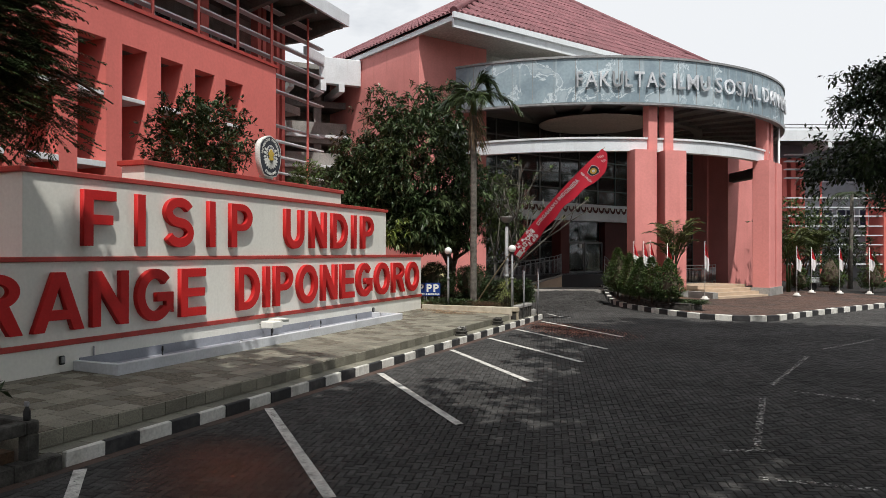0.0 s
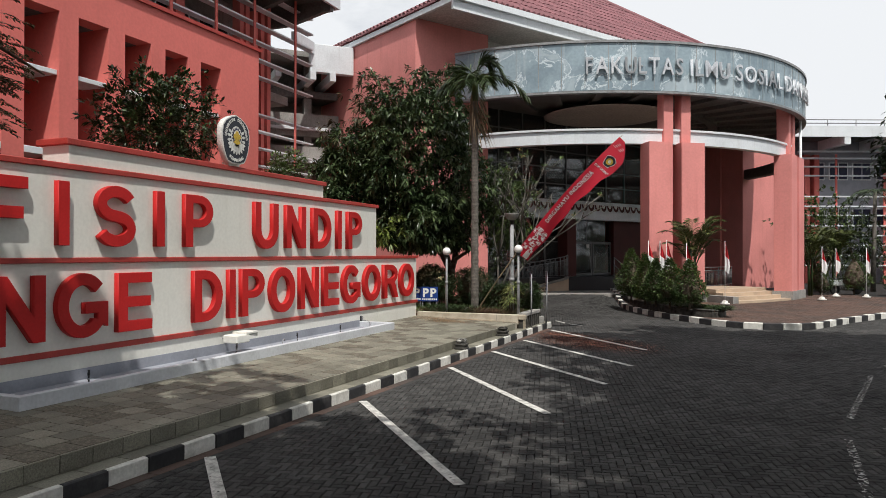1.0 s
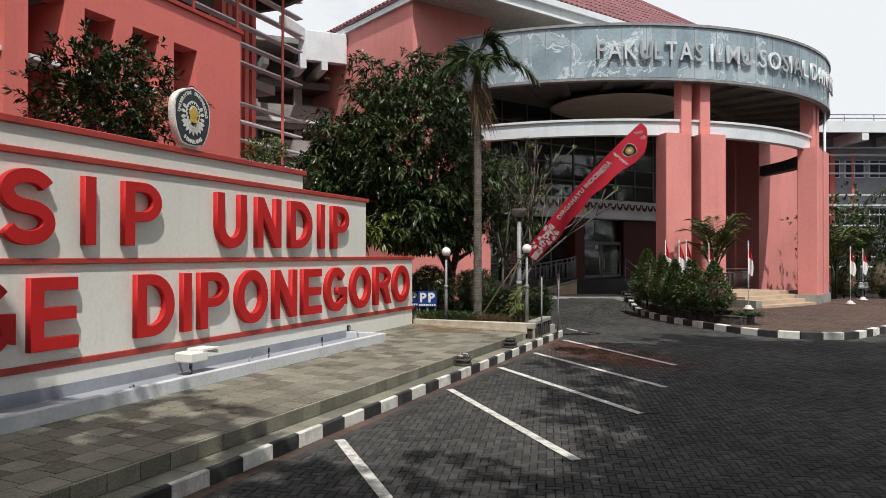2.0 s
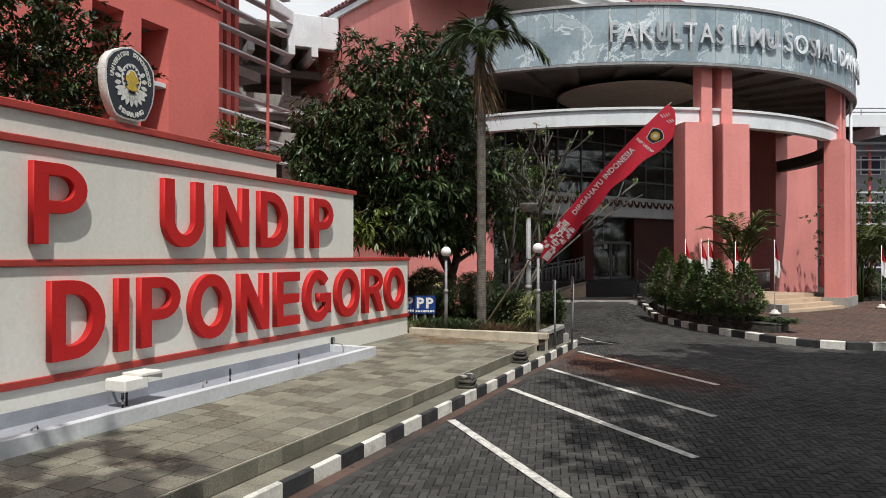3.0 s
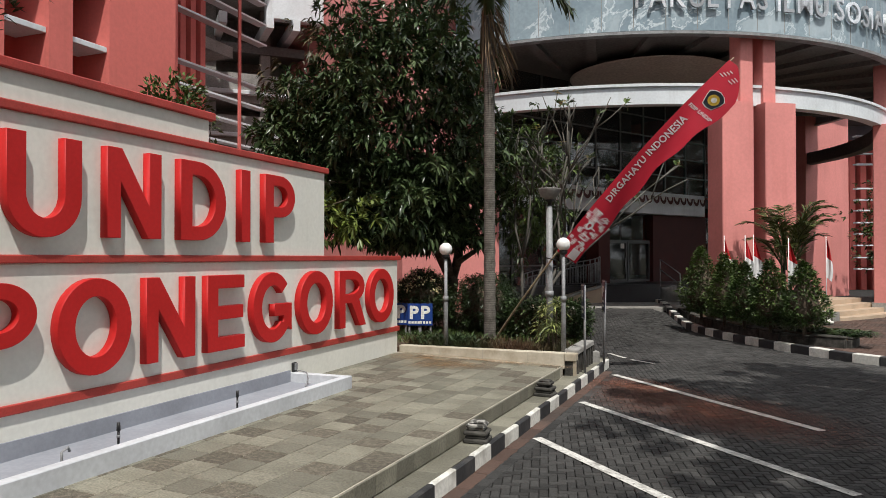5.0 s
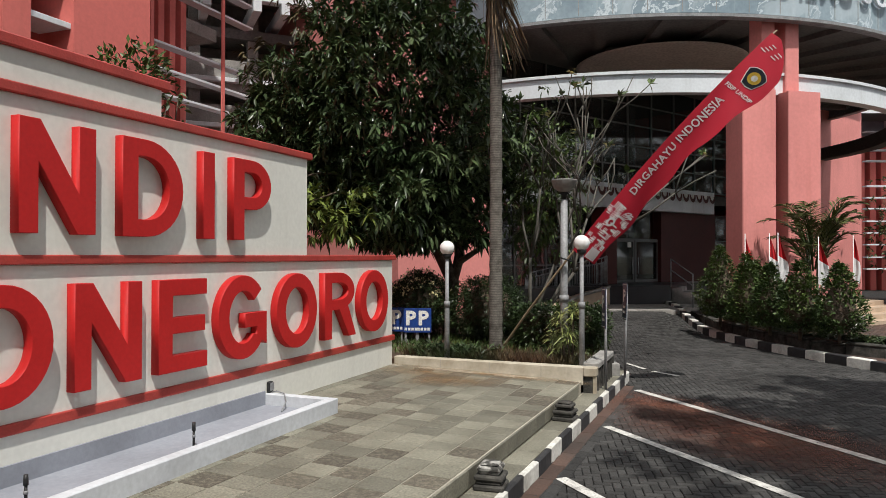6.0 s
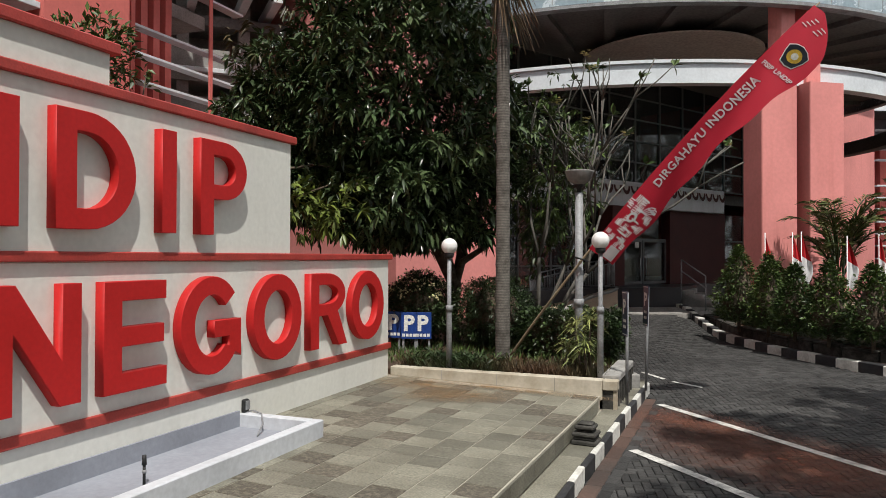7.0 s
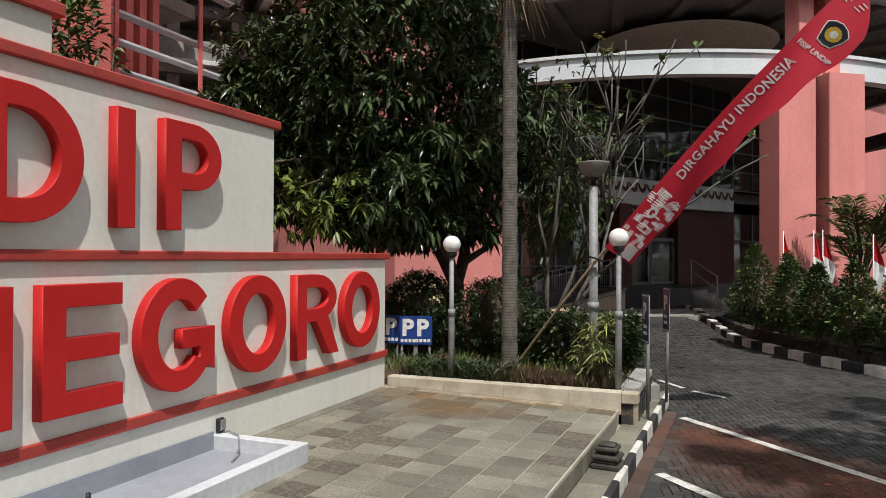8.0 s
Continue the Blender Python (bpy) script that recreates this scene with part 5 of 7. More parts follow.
# ---- plants ----
def leaf_cloud(name, pos, way, length, width, mat, droop=0.25, fold=0.18, seed=1):
    """Many pointed leaves: start points, directions, lengths and widths, each a folded blade of four faces."""
    r = np.random.RandomState(seed)
    n = len(pos)
    pos, way = np.asarray(pos, float), np.asarray(way, float)
    way = way / np.maximum(np.linalg.norm(way, axis=1, keepdims=True), 1e-6)
    side = np.cross(way, r.normal(size=(n, 3)) * 0.35 + np.array((0, 0, 1.0)))
    side /= np.maximum(np.linalg.norm(side, axis=1, keepdims=True), 1e-6)
    up = np.cross(side, way)
    ln = (np.ones(n) * length * r.uniform(0.7, 1.2, n))[:, None]
    wd = (np.ones(n) * width * r.uniform(0.75, 1.2, n))[:, None]
    down = np.array((0, 0, -1.0))
    mid = pos + way * ln * 0.5 + down * ln * droop * 0.25
    tip = pos + way * ln + down * ln * droop
    v = np.stack([pos, mid + side * wd / 2 + up * wd * fold, mid - side * wd / 2 + up * wd * fold, tip, mid], 1).reshape(-1, 3)
    base = (np.arange(n) * 5)[:, None, None]
    f = (base + np.array([[0, 4, 1], [0, 2, 4], [1, 4, 3], [4, 2, 3]])[None]).reshape(-1, 3)
    me = bpy.data.meshes.new(name)
    me.vertices.add(len(v))
    me.vertices.foreach_set("co", v.ravel())
    me.loops.add(f.size)
    me.loops.foreach_set("vertex_index", f.ravel().astype(np.int32))
    me.polygons.add(len(f))
    me.polygons.foreach_set("loop_start", np.arange(len(f), dtype=np.int32) * 3)
    me.update(calc_edges=True)
    me.materials.append(mat)
    return me


def rosettes(tips, ways, count, spread, seed):
    """Leaves round each twig end: start points and directions."""
    r = np.random.RandomState(seed)
    p = np.repeat(np.asarray(tips, float), count, 0)
    w = np.repeat(np.asarray(ways, float), count, 0) + r.normal(size=(len(tips) * count, 3)) * spread
    return p + r.normal(size=p.shape) * 0.03, w


def shell_points(centre, radii, n, seed, inner=0.55, lumps=0.28, low=-1.0):
    """Points through the outer part of a lumpy ellipsoid, with their outward directions."""
    r = np.random.RandomState(seed)
    out, ways = [], []
    while len(out) < n:
        d = r.normal(size=3)
        d /= np.linalg.norm(d)
        if d[2] < low:
            continue
        k = 1 + lumps * 2.2 * noise.noise(Vector(d * 2.3) + Vector((seed * 3.1, 0, 0)))
        q = r.uniform(inner ** 3, 1) ** (1 / 3) * k
        out.append(np.array(centre) + d * np.array(radii) * q)
        ways.append(d * np.array((1, 1, 0.75)) + np.array((0, 0, -0.15)))
    return np.array(out), np.array(ways)


def limbs(start, ends, r0, mat, parent, seed, name="limb", bend=0.25):
    rl = random.Random(seed)
    for e in ends:
        a, b = Vector(start), Vector(e)
        m1 = a.lerp(b, 0.35) + Vector((rl.uniform(-1, 1), rl.uniform(-1, 1), rl.uniform(0, 0.6))) * bend
        m2 = a.lerp(b, 0.7) + Vector((rl.uniform(-1, 1), rl.uniform(-1, 1), rl.uniform(0, 0.5))) * bend
        part(name, tube([a, m1, m2, b], [r0, r0 * 0.75, r0 * 0.5, r0 * 0.2], 7), mat, parent)


# broad mango tree behind the bed
PLAN = BED_PLAN
mango = thing("mango_tree", "dense dark green mango tree with glossy pointed leaves", "tree")
part("trunk", tube([(-8.05, 18.25, 0.3), (-8.1, 18.22, 0.8), (-8.0, 18.2, 1.35), (-8.25, 18.15, 1.9), (-8.7, 18.0, 2.6), (-9.0, 17.9, 3.6)], [0.15, 0.13, 0.12, 0.12, 0.10, 0.07], 10), BARK, mango, "dark forked trunk")
limbs((-8.0, 18.2, 1.35), [(-7.3, 18.3, 2.3), (-7.2, 18.6, 3.6), (-8.2, 19.2, 4.0), (-9.4, 18.8, 4.4)], 0.085, BARK, mango, 3)
limbs((-8.7, 18.0, 2.6), [(-10.6, 17.2, 3.4), (-10.4, 18.4, 5.4), (-8.8, 17.2, 5.8), (-8.0, 17.0, 4.4), (-9.8, 16.9, 2.6)], 0.07, BARK, mango, 4)
tp, tw = shell_points((-9.05, 17.95, 4.55), (2.05, 2.0, 2.65), 2300, 5, 0.5, 0.24)
t2, w2 = shell_points((-8.5, 17.4, 2.75), (1.55, 1.3, 0.95), 800, 6, 0.4, 0.25)
t3, w3 = shell_points((-10.7, 17.2, 3.3), (1.1, 1.1, 1.0), 560, 7, 0.4, 0.25)
t7, w7 = shell_points((-11.0, 17.8, 4.7), (1.15, 1.1, 1.0), 560, 8, 0.4, 0.25)
tp, tw = np.concatenate([tp, t2, t3, t7]), np.concatenate([tw, w2, w3, w7])
keep = tp[:, 2] > np.where(tp[:, 0] < -9.9, 2.45, 2.02)
tp, tw = tp[keep], tw[keep]
p, w = rosettes(tp, tw * 0.6, 14, 0.85, 8)
part("crown", leaf_cloud("crown", p, w, 0.215, 0.062, LEAFDARK, 0.26, seed=9), None, mango, "long dark glossy leaves")
t4, w4 = shell_points((-9.55, 15.75, 2.55), (0.75, 0.5, 0.55), 34, 10, 0.5, 0.2)
t5, w5 = shell_points((-8.75, 15.95, 2.55), (0.4, 0.4, 0.45), 12, 12, 0.5, 0.2)
p, w = rosettes(np.concatenate([t4, t5]), np.concatenate([w4, w5]), 13, 0.6, 11)
# low tufts in the sun: the sunlight is put into a brighter yellow-green
part("young_leaves", leaf_cloud("young_leaves", p, w, 0.19, 0.06, LEAFSUNLIT, 0.3, seed=12), None, mango, "yellow-green leaf tufts with sunlight put into their colour")
limbs((-9.0, 17.2, 3.2), [(-9.55, 15.9, 2.7), (-8.8, 16.1, 2.7), (-10.3, 15.9, 3.0)], 0.035, BARK, mango, 14)
t6, w6 = shell_points((-10.2, 17.6, 5.9), (1.4, 1.2, 1.1), 90, 13, 0.7, 0.3)
p, w = rosettes(t6, w6, 10, 0.6, 14)
part("copper_leaves", leaf_cloud("copper_leaves", p, w, 0.2, 0.045, LEAFBROWN, 0.5, seed=15), None, mango, "copper new leaves")


# shrubs behind the sign wall
def shrub(name, label, centre, radii, n, leaf, mat, seed, base_z, leaves=8, lumps=0.3, twigs=7, inner=0.3, group="", second=None, bark=BARK):
    t = thing(name, label, "shrub", None, group)
    pts, ws = shell_points(centre, radii, n, seed, inner, lumps)
    ws[:, 2] += 0.35
    p, w = rosettes(pts, ws, leaves, 0.7, seed + 1)
    ok = p[:, 2] > base_z + 0.02
    part("foliage", leaf_cloud("foliage", p[ok], w[ok], leaf, leaf * 0.36, mat, 0.12, seed=seed + 2), None, t)
    if second:
        k = np.random.RandomState(seed).rand(len(pts)) < 0.16
        p, w = rosettes(pts[k], ws[k], leaves, 0.7, seed + 5)
        part("shoot_spray", leaf_cloud("shoot_spray", p, w, leaf, leaf * 0.36, second, 0.1, seed=seed + 6), None, t, "lighter new shoots")
    rl = random.Random(seed)
    for k in range(twigs):
        e = pts[rl.randrange(len(pts))]
        b = Vector((centre[0] + rl.uniform(-0.12, 0.12), centre[1] + rl.uniform(-0.12, 0.12), base_z - 0.03))
        m = b.lerp(Vector(e), 0.5) + Vector((0, 0, 0.1 * radii[2]))
        part("stem", tube([b, m, e], [0.025 * radii[2] + 0.008, 0.015 * radii[2] + 0.006, 0.005], 6), bark, t)
    return t


PLAN = BEHIND_PLAN
shrub("tall_shrub", "leafy dark green tall shrub behind the sign wall", (-9.6, 8.85, 4.1), (0.98, 0.95, 1.0), 900, 0.12, LEAFHEDGE, 20, 0.0, 8, 0.35, 12, 0.35, "", LEAFMID)
shrub("small_shrub", "fresh green small shrub behind the sign wall", (-9.3, 12.2, 3.55), (0.42, 0.5, 0.5), 190, 0.11, LEAFMID, 24, 0.0, 8, 0.35, 7)

# feathery tree beyond the wall's near end
feather = thing("feathery_tree", "dark feathery-leaved tree with hanging sprays", "tree")
part("trunk", tube([(-10.3, 3.9, -0.1), (-10.25, 3.95, 2.5), (-10.1, 4.1, 5.2), (-9.9, 4.4, 7.4)], [0.24, 0.2, 0.17, 0.1], 9), BARK, feather, "dark upright trunk")
limbs((-10.1, 4.1, 5.2), [(-9.2, 5.2, 6.6), (-9.0, 6.2, 6.4), (-9.4, 7.6, 7.2), (-8.6, 4.6, 7.2), (-10.2, 6.8, 7.9), (-9.0, 5.4, 4.7), (-9.2, 6.4, 4.4)], 0.06, BARK, feather, 31)
fp, fw = [], []
rf = np.random.RandomState(33)
seeds = [shell_points((-9.7, 4.35, 5.2), (1.0, 0.95, 1.9), 2500, 34, 0.05, 0.35), shell_points((-9.5, 5.5, 4.3), (0.5, 0.6, 0.85), 220, 35, 0.2, 0.4), shell_points((-9.6, 6.3, 7.75), (0.9, 1.7, 0.4), 380, 36, 0.2, 0.4)]
for pts, ws in seeds:
    for q, d in zip(pts, ws):
        d = d * np.array((1, 1, 0.2)) + np.array((0.1, 0.35, -0.25))
        d /= np.linalg.norm(d)
        sdir = np.cross(d, (0, 0, 1.0))
        for k in range(12):
            s = k / 12 * 0.34
            c = q + d * s + np.array((0, 0, -0.25)) * s * s
            for sg in (-1, 1):
                fp.append(c)
                fw.append(sdir * sg + d * 0.55 + rf.normal(size=3) * 0.15)
part("crown", leaf_cloud("crown", fp, fw, 0.08, 0.028, LEAFHEDGE, 0.2, seed=37), None, feather, "dark feathery leaflets")


# shade trees over the car park
def shade_tree(label, foot, top, centre, radii, n, seed, sprays=(), group="car park trees", lumps=0.4):
    t = thing("shade_tree", label, "tree", None, group)
    f, c = Vector(foot), Vector(top)
    part("trunk", tube([f, f.lerp(c, 0.4) + Vector((0.1, 0.05, 0)), c], [0.26, 0.2, 0.15], 10), BARK, t, "brown upright trunk")
    pts, ws = shell_points(centre, radii, n, seed, 0.25, lumps)
    limbs(top, [tuple(pts[k]) for k in range(0, len(pts), max(1, len(pts) // 9))][:9], 0.09, BARK, t, seed + 1, bend=0.5)
    for k, (sc, sr, sn) in enumerate(sprays):
        a, b = shell_points(sc, sr, sn, seed + 40 + k, 0.1, 0.45)
        pts, ws = np.concatenate([pts, a]), np.concatenate([ws, b])
        limbs(top, [sc], 0.07, BARK, t, seed + 50 + k, bend=0.3)
    ws[:, 2] *= 0.4
    p, w = rosettes(pts[:n], ws[:n], 9, 0.8, seed + 2)
    part("crown", leaf_cloud("crown", p, w, 0.29, 0.15, LEAFHEDGE, 0.25, seed=seed + 3), None, t, "dark green broad leaves")
    if sprays:
        p, w = rosettes(pts[n:], ws[n:], 26, 1.0, seed + 4)
        p = p + np.random.RandomState(seed).normal(size=p.shape) * 0.07
        part("hanging_sprays", leaf_cloud("hanging_sprays", p, w, 0.11, 0.045, LEAFHEDGE, 0.25, seed=seed + 5), None, t, "dark green hanging leaves")
    return t


PLAN = SHADE_PLAN
shade_tree("broad dark green shade tree over the dark pavers", (7.2, 4.6, -0.05), (6.4, 4.9, 6.3), (5.4, 3.8, 9.0), (5.4, 7.0, 1.9), 6600, 60,
           (((2.95, 12.0, 4.75), (0.85, 0.9, 0.55), 200), ((2.6, 10.6, 3.45), (0.95, 0.8, 0.4), 230), ((3.3, 11.2, 2.95), (0.7, 0.7, 0.3), 110), ((3.5, 12.3, 5.4), (0.6, 0.6, 0.4), 80)))
PLAN = SITE
shade_tree("broad dark green shade tree behind the walk", (4.2, -6.2, -0.05), (3.2, -5.0, 6.0), (-3.0, -1.85, 8.6), (4.9, 4.5, 1.6), 4400, 90, lumps=0.15)
shade_tree("broad dark green shade tree beside the car park", (10.5, 13.5, -0.05), (9.6, 13.0, 6.6), (4.5, 9.0, 10.8), (4.8, 4.6, 1.9), 4800, 120, lumps=0.25)


# unseen belt of trees added round the car park, to darken glass reflections
belt = shade_tree("unseen tall dense tree added to darken reflections and skylight", (14.0, -9.0, -0.06), (14.0, -9.0, 3.4), (14.0, -9.0, 6.2), (3.6, 3.6, 4.4), 950, 150, (), "boundary trees")
for bx, by, turn, size in ((8.0, -13.0, 40, 1.1), (1.0, -14.5, 110, 1.0), (-6.0, -12.5, 190, 1.15), (17.5, -2.0, 300, 1.05), (19.5, 6.5, 20, 1.1), (21.0, 15.0, 80, 1.0), (23.5, 24.0, 150, 1.1), (17.5, 33.0, 200, 1.0), (17.0, 41.0, 250, 1.1), (22.0, 48.0, 310, 1.2)):
    copy_thing(belt, Matrix.Translation((bx, by, -0.06 + 0.06 * size)) @ Matrix.Rotation(radians(turn), 4, "Z") @ Matrix.Scale(size, 4) @ Matrix.Translation((-14.0, 9.0, 0)))


# palms
def frond(base, way, length, leaflet, rise, bm_stem, pos, wdir, n=34, bushy=False, seed=0, sag=0.9):
    rr = np.random.RandomState(seed)
    b, d = np.array(base, float), np.array(way, float)
    d /= np.linalg.norm(d)
    pts = []
    for i in range(9):
        s = i / 8
        pts.append(b + d * length * s + np.array((0, 0, rise * s - (rise * 1.1 + 0.55 * length) * s * s * sag)))
    tube([Vector(q) for q in pts], [0.02 * (1 - 0.85 * i / 8) + 0.003 for i in range(9)], 5, bm_stem)
    for i in range(n):
        s = 0.14 + 0.86 * i / n
        k = s * 8
        j = min(int(k), 7)
        c = pts[j] + (pts[j + 1] - pts[j]) * (k - j)
        t = pts[j + 1] - pts[j]
        t /= np.linalg.norm(t)
        sd = np.cross(t, (0, 0, 1.0))
        sd /= max(np.linalg.norm(sd), 1e-6)
        for sg in (-1, 1):
            for q in range(2 if bushy else 1):
                pos.append(c)
                tilt = rr.uniform(-0.9, 0.9) if bushy else 0.25
                wdir.append((sd * sg + t * 0.8 + np.array((0, 0, tilt)) * 0.6 + rr.normal(size=3) * 0.08) * leaflet * (1 - 0.55 * s))


def lengthwise(name, pos, wdir, width, mat, droop, seed):
    ln = np.linalg.norm(np.array(wdir), axis=1)
    me = leaf_cloud(name, pos, wdir, ln, width, mat, droop, seed=seed)
    return me


PLAN = BED_PLAN
palm = thing("foxtail_palm", "tall ringed-trunk palm with a few bushy fronds", "palm")
PX, PY, PT = -6.47, 16.25, 5.85
prof = []
for i in range(54):
    z = 0.38 + (PT - 0.38) * i / 53
    prof.append((0.094 - 0.016 * i / 53 + (0.009 if i % 2 else 0.0) + (0.03 if i == 0 else 0), z))
pt = part("trunk", lathe(prof, 16), PALMBARK, palm, "grey-brown ringed trunk", Matrix.Translation((PX, PY, 0)))
part("crownshaft", lathe([(0.085, 0), (0.10, 0.12), (0.075, 0.5), (0.04, 0.75)], 12), LEAFPALM, palm, "green crownshaft", Matrix.Translation((PX, PY, PT)))
for k, (dx, dy, rise, ln) in enumerate(((0.75, 0.25, 1.75, 0.8), (0.3, 0.2, 2.0, 0.5), (0.95, 0.35, 0.55, 1.35), (-0.85, -0.3, 0.5, 0.95), (-0.6, 0.1, 1.3, 0.8), (-0.3, 0.9, 0.6, 1.1), (0.1, -1.0, 0.35, 0.9), (-0.7, -0.55, -0.05, 0.8), (0.7, -0.6, 0.1, 0.9))):
    pos, wd = [], []
    sb = bmesh.new()
    frond((PX, PY, PT + 0.6), (dx, dy, 0.0), ln, 0.40, rise * 1.15, sb, pos, wd, 40, True, 200 + k, 0.8)
    fr = part("frond", sb, LEAFPALM, palm, "bushy green frond")
    part("leaflet_spray", lengthwise("leaflet_spray", pos, wd, 0.034, LEAFPALM, 0.3, 210 + k), None, fr)
pos, wd = [], []
rh = np.random.RandomState(77)
for k in range(150):
    a = rh.uniform(0, 6.28)
    pos.append((PX + 0.1 * math.cos(a), PY + 0.1 * math.sin(a), PT - rh.uniform(-0.25, 0.6)))
    wd.append(np.array((math.cos(a) * 0.35 + 0.25, math.sin(a) * 0.35, -1.0)) * rh.uniform(0.3, 0.75))
part("dry_sheath", lengthwise("dry_sheath", pos, wd, 0.03, LEAFDRY, 0.2, 78), None, palm, "hanging dry brown sheath")


def clump_palm(label, x, y, z, high, seed, n=22):
    t = thing("areca_palm", label, "palm", Matrix.Translation((x, y, z)), "small feather palms")
    rr = random.Random(seed)
    for k in range(4):
        a = k * 1.7 + rr.random()
        part("stem", tube([(0.08 * math.cos(a), 0.08 * math.sin(a), -0.03), (0.13 * math.cos(a), 0.13 * math.sin(a), high * 0.6)], [0.035, 0.025], 7), LEAFPALM, t)
    for k in range(n):
        a = k * 2.399 + rr.uniform(-0.3, 0.3)
        pos, wd = [], []
        sb = bmesh.new()
        frond((0.1 * math.cos(a), 0.1 * math.sin(a), high * (0.4 + 0.012 * k)), (math.cos(a), math.sin(a), 0), high * rr.uniform(0.15, 0.32), high * 0.14, high * rr.uniform(0.4, 0.85), sb, pos, wd, 34, False, seed + k, 0.42)
        fr = part("frond", sb, LEAFPALM, t)
        part("leaflet_spray", lengthwise("leaflet_spray", pos, wd, 0.013 * high, LEAFARECA, 0.25, seed + 50 + k), None, fr)
    return t


PLAN = ISLE_PLAN
clump_palm("green feathery palm beside the entrance pier", -1.68, 24.2, 0.3, 3.0, 300)
PLAN = FAR_PLAN
clump_palm("green feathery palm beyond the island kerb", 2.7, 34.6, 0.15, 3.2, 330)
clump_palm("green feathery palm beyond the island kerb", 3.9, 37.2, 0.15, 3.6, 360)

# frangipani with bare grey twigs
PLAN = BED_PLAN
frangi = thing("frangipani_tree", "sparse frangipani with bare grey twigs and cream flowers", "tree")
fr_tips = []


def fork(p, d, ln, r, depth, rr):
    e = p + d * ln
    m = p + d * ln * 0.5 + Vector((rr.uniform(-1, 1), rr.uniform(-1, 1), 0)) * 0.05
    part("branch", tube([p, m, e], [r, r * 0.9, r * 0.8], 6), GREYTWIG, frangi)
    if depth == 0:
        fr_tips.append((e, d))
        return
    for k in range(rr.choice((2, 3)) if depth > 1 else 2):
        nd = (d + Vector((rr.uniform(-1, 1), rr.uniform(-1, 1), rr.uniform(-0.1, 0.4))) * 0.7).normalized()
        fork(e, nd, ln * rr.uniform(0.62, 0.85), r * 0.72, depth - 1, rr)


rr = random.Random(17)
for dx, dy in ((0.05, -0.1), (0.4, -0.2), (0.55, 0.05), (0.68, -0.1)):
    fork(Vector((-6.55, 18.1, 0.38)), Vector((dx, dy, 1.0)).normalized(), 1.45, 0.034, 3 if dx != 0.4 else 4, rr)
fp, fw, gp = [], [], []
for k, (e, d) in enumerate(fr_tips):
    if k % 3 == 0:
        for _ in range(7):
            fp.append(e)
            fw.append(np.array(d) + rh.normal(size=3) * 0.7)
    if k % 7 == 0:
        gp.append(e)
part("leaves", leaf_cloud("leaves", fp, fw, 0.17, 0.06, LEAFMID, 0.15, seed=19), None, frangi, "sparse green leaves")
bm = bmesh.new()
for e in gp:
    for _ in range(9):
        c = e + Vector((rr.uniform(-1, 1), rr.uniform(-1, 1), rr.uniform(-0.3, 1))) * 0.07
        for q in range(5):
            a = q * 1.2566
            o = Vector((math.cos(a), math.sin(a), 0.4)) * 0.032
            s = Vector((-math.sin(a), math.cos(a), 0)) * 0.014
            bm.faces.new([bm.verts.new(c), bm.verts.new(c + o * 0.6 + s), bm.verts.new(c + o), bm.verts.new(c + o * 0.6 - s)])
part("blossoms", bm, FLOWER, frangi, "cream blossoms")
p5, w5 = shell_points((-6.5, 18.5, 3.1), (0.8, 0.6, 1.25), 700, 41, 0.2, 0.4)
p, w = rosettes(p5, w5, 6, 0.8, 42)
shrubby = thing("leafy_shrub", "green leafy shrub under the frangipani", "shrub")
part("foliage", leaf_cloud("foliage", p, w, 0.13, 0.045, LEAFMID, 0.3, seed=43), None, shrubby)
part("stem", tube([(-6.6, 18.3, 0.35), (-6.6, 18.3, 2.0)], [0.03, 0.015], 6), BARK, shrubby)

# ---- planting bed beside the platform ----
PLAN = SITE
BZ = 0.385
BED = [(-13.0, BED_Y + 0.14), (-5.05, BED_Y + 0.14), (-5.03, 16.75), (-5.37, 17.65), (-5.9, 18.7), (-6.9, 20.2), (-9.0, 22.3), (-13.0, 23.0)]
setting("planting_bed", prism(BED, -0.05, BZ), SOIL, "planting bed of dry brown soil", "planting bed")
bed = bpy.data.objects["planting_bed"]
low_wall = setting("bed_wall", boxes((WALL_X + 0.003, BED_Y, 0.22, -5.02, BED_Y + 0.14, 0.438), bevel=0.01), EDGECREAM, "low cream painted edging wall of the bed", "wall")
for k in range(1, 4):
    part("wall_joint", boxes((WALL_X + 0.66 * k, BED_Y - 0.002, 0.28, WALL_X + 0.66 * k + 0.005, BED_Y + 0.02, 0.432)), CONCRETE, low_wall)
side_edge = [(-5.0, 17.0), (-5.2, 17.45), (-5.6, 18.1), (-6.2, 19.05), (-7.2, 20.35), (-9.2, 22.3)]
kerb_bed = thing("bed_kerb", "curved concrete edging of the planting bed", "kerb", kind="structure")
ek = kerb_mesh("edge_block", CONCRETE, 0.45, 0.12, 0.3)
for p, d in along(smooth_line(side_edge, 2), 0.45):
    part("edge_block", ek, None, kerb_bed, "", Matrix.Translation((p.x + 0.07, p.y - 0.05, 0)) @ pose(0, 0, 0, 0, 0, math.degrees(math.atan2(-d.x, d.y))))

drain = thing("drain_box", "mossy concrete drain box with open barred side", "drain")
part("lid", boxes((-5.05, BED_Y + 0.15, 0.40, -4.86, 16.72, 0.475), bevel=0.012), CONCRETE, drain, "worn concrete lid")
part("back", boxes((-5.05, BED_Y + 0.15, 0.0, -4.99, 16.72, 0.398)), DARKSTONE, drain)
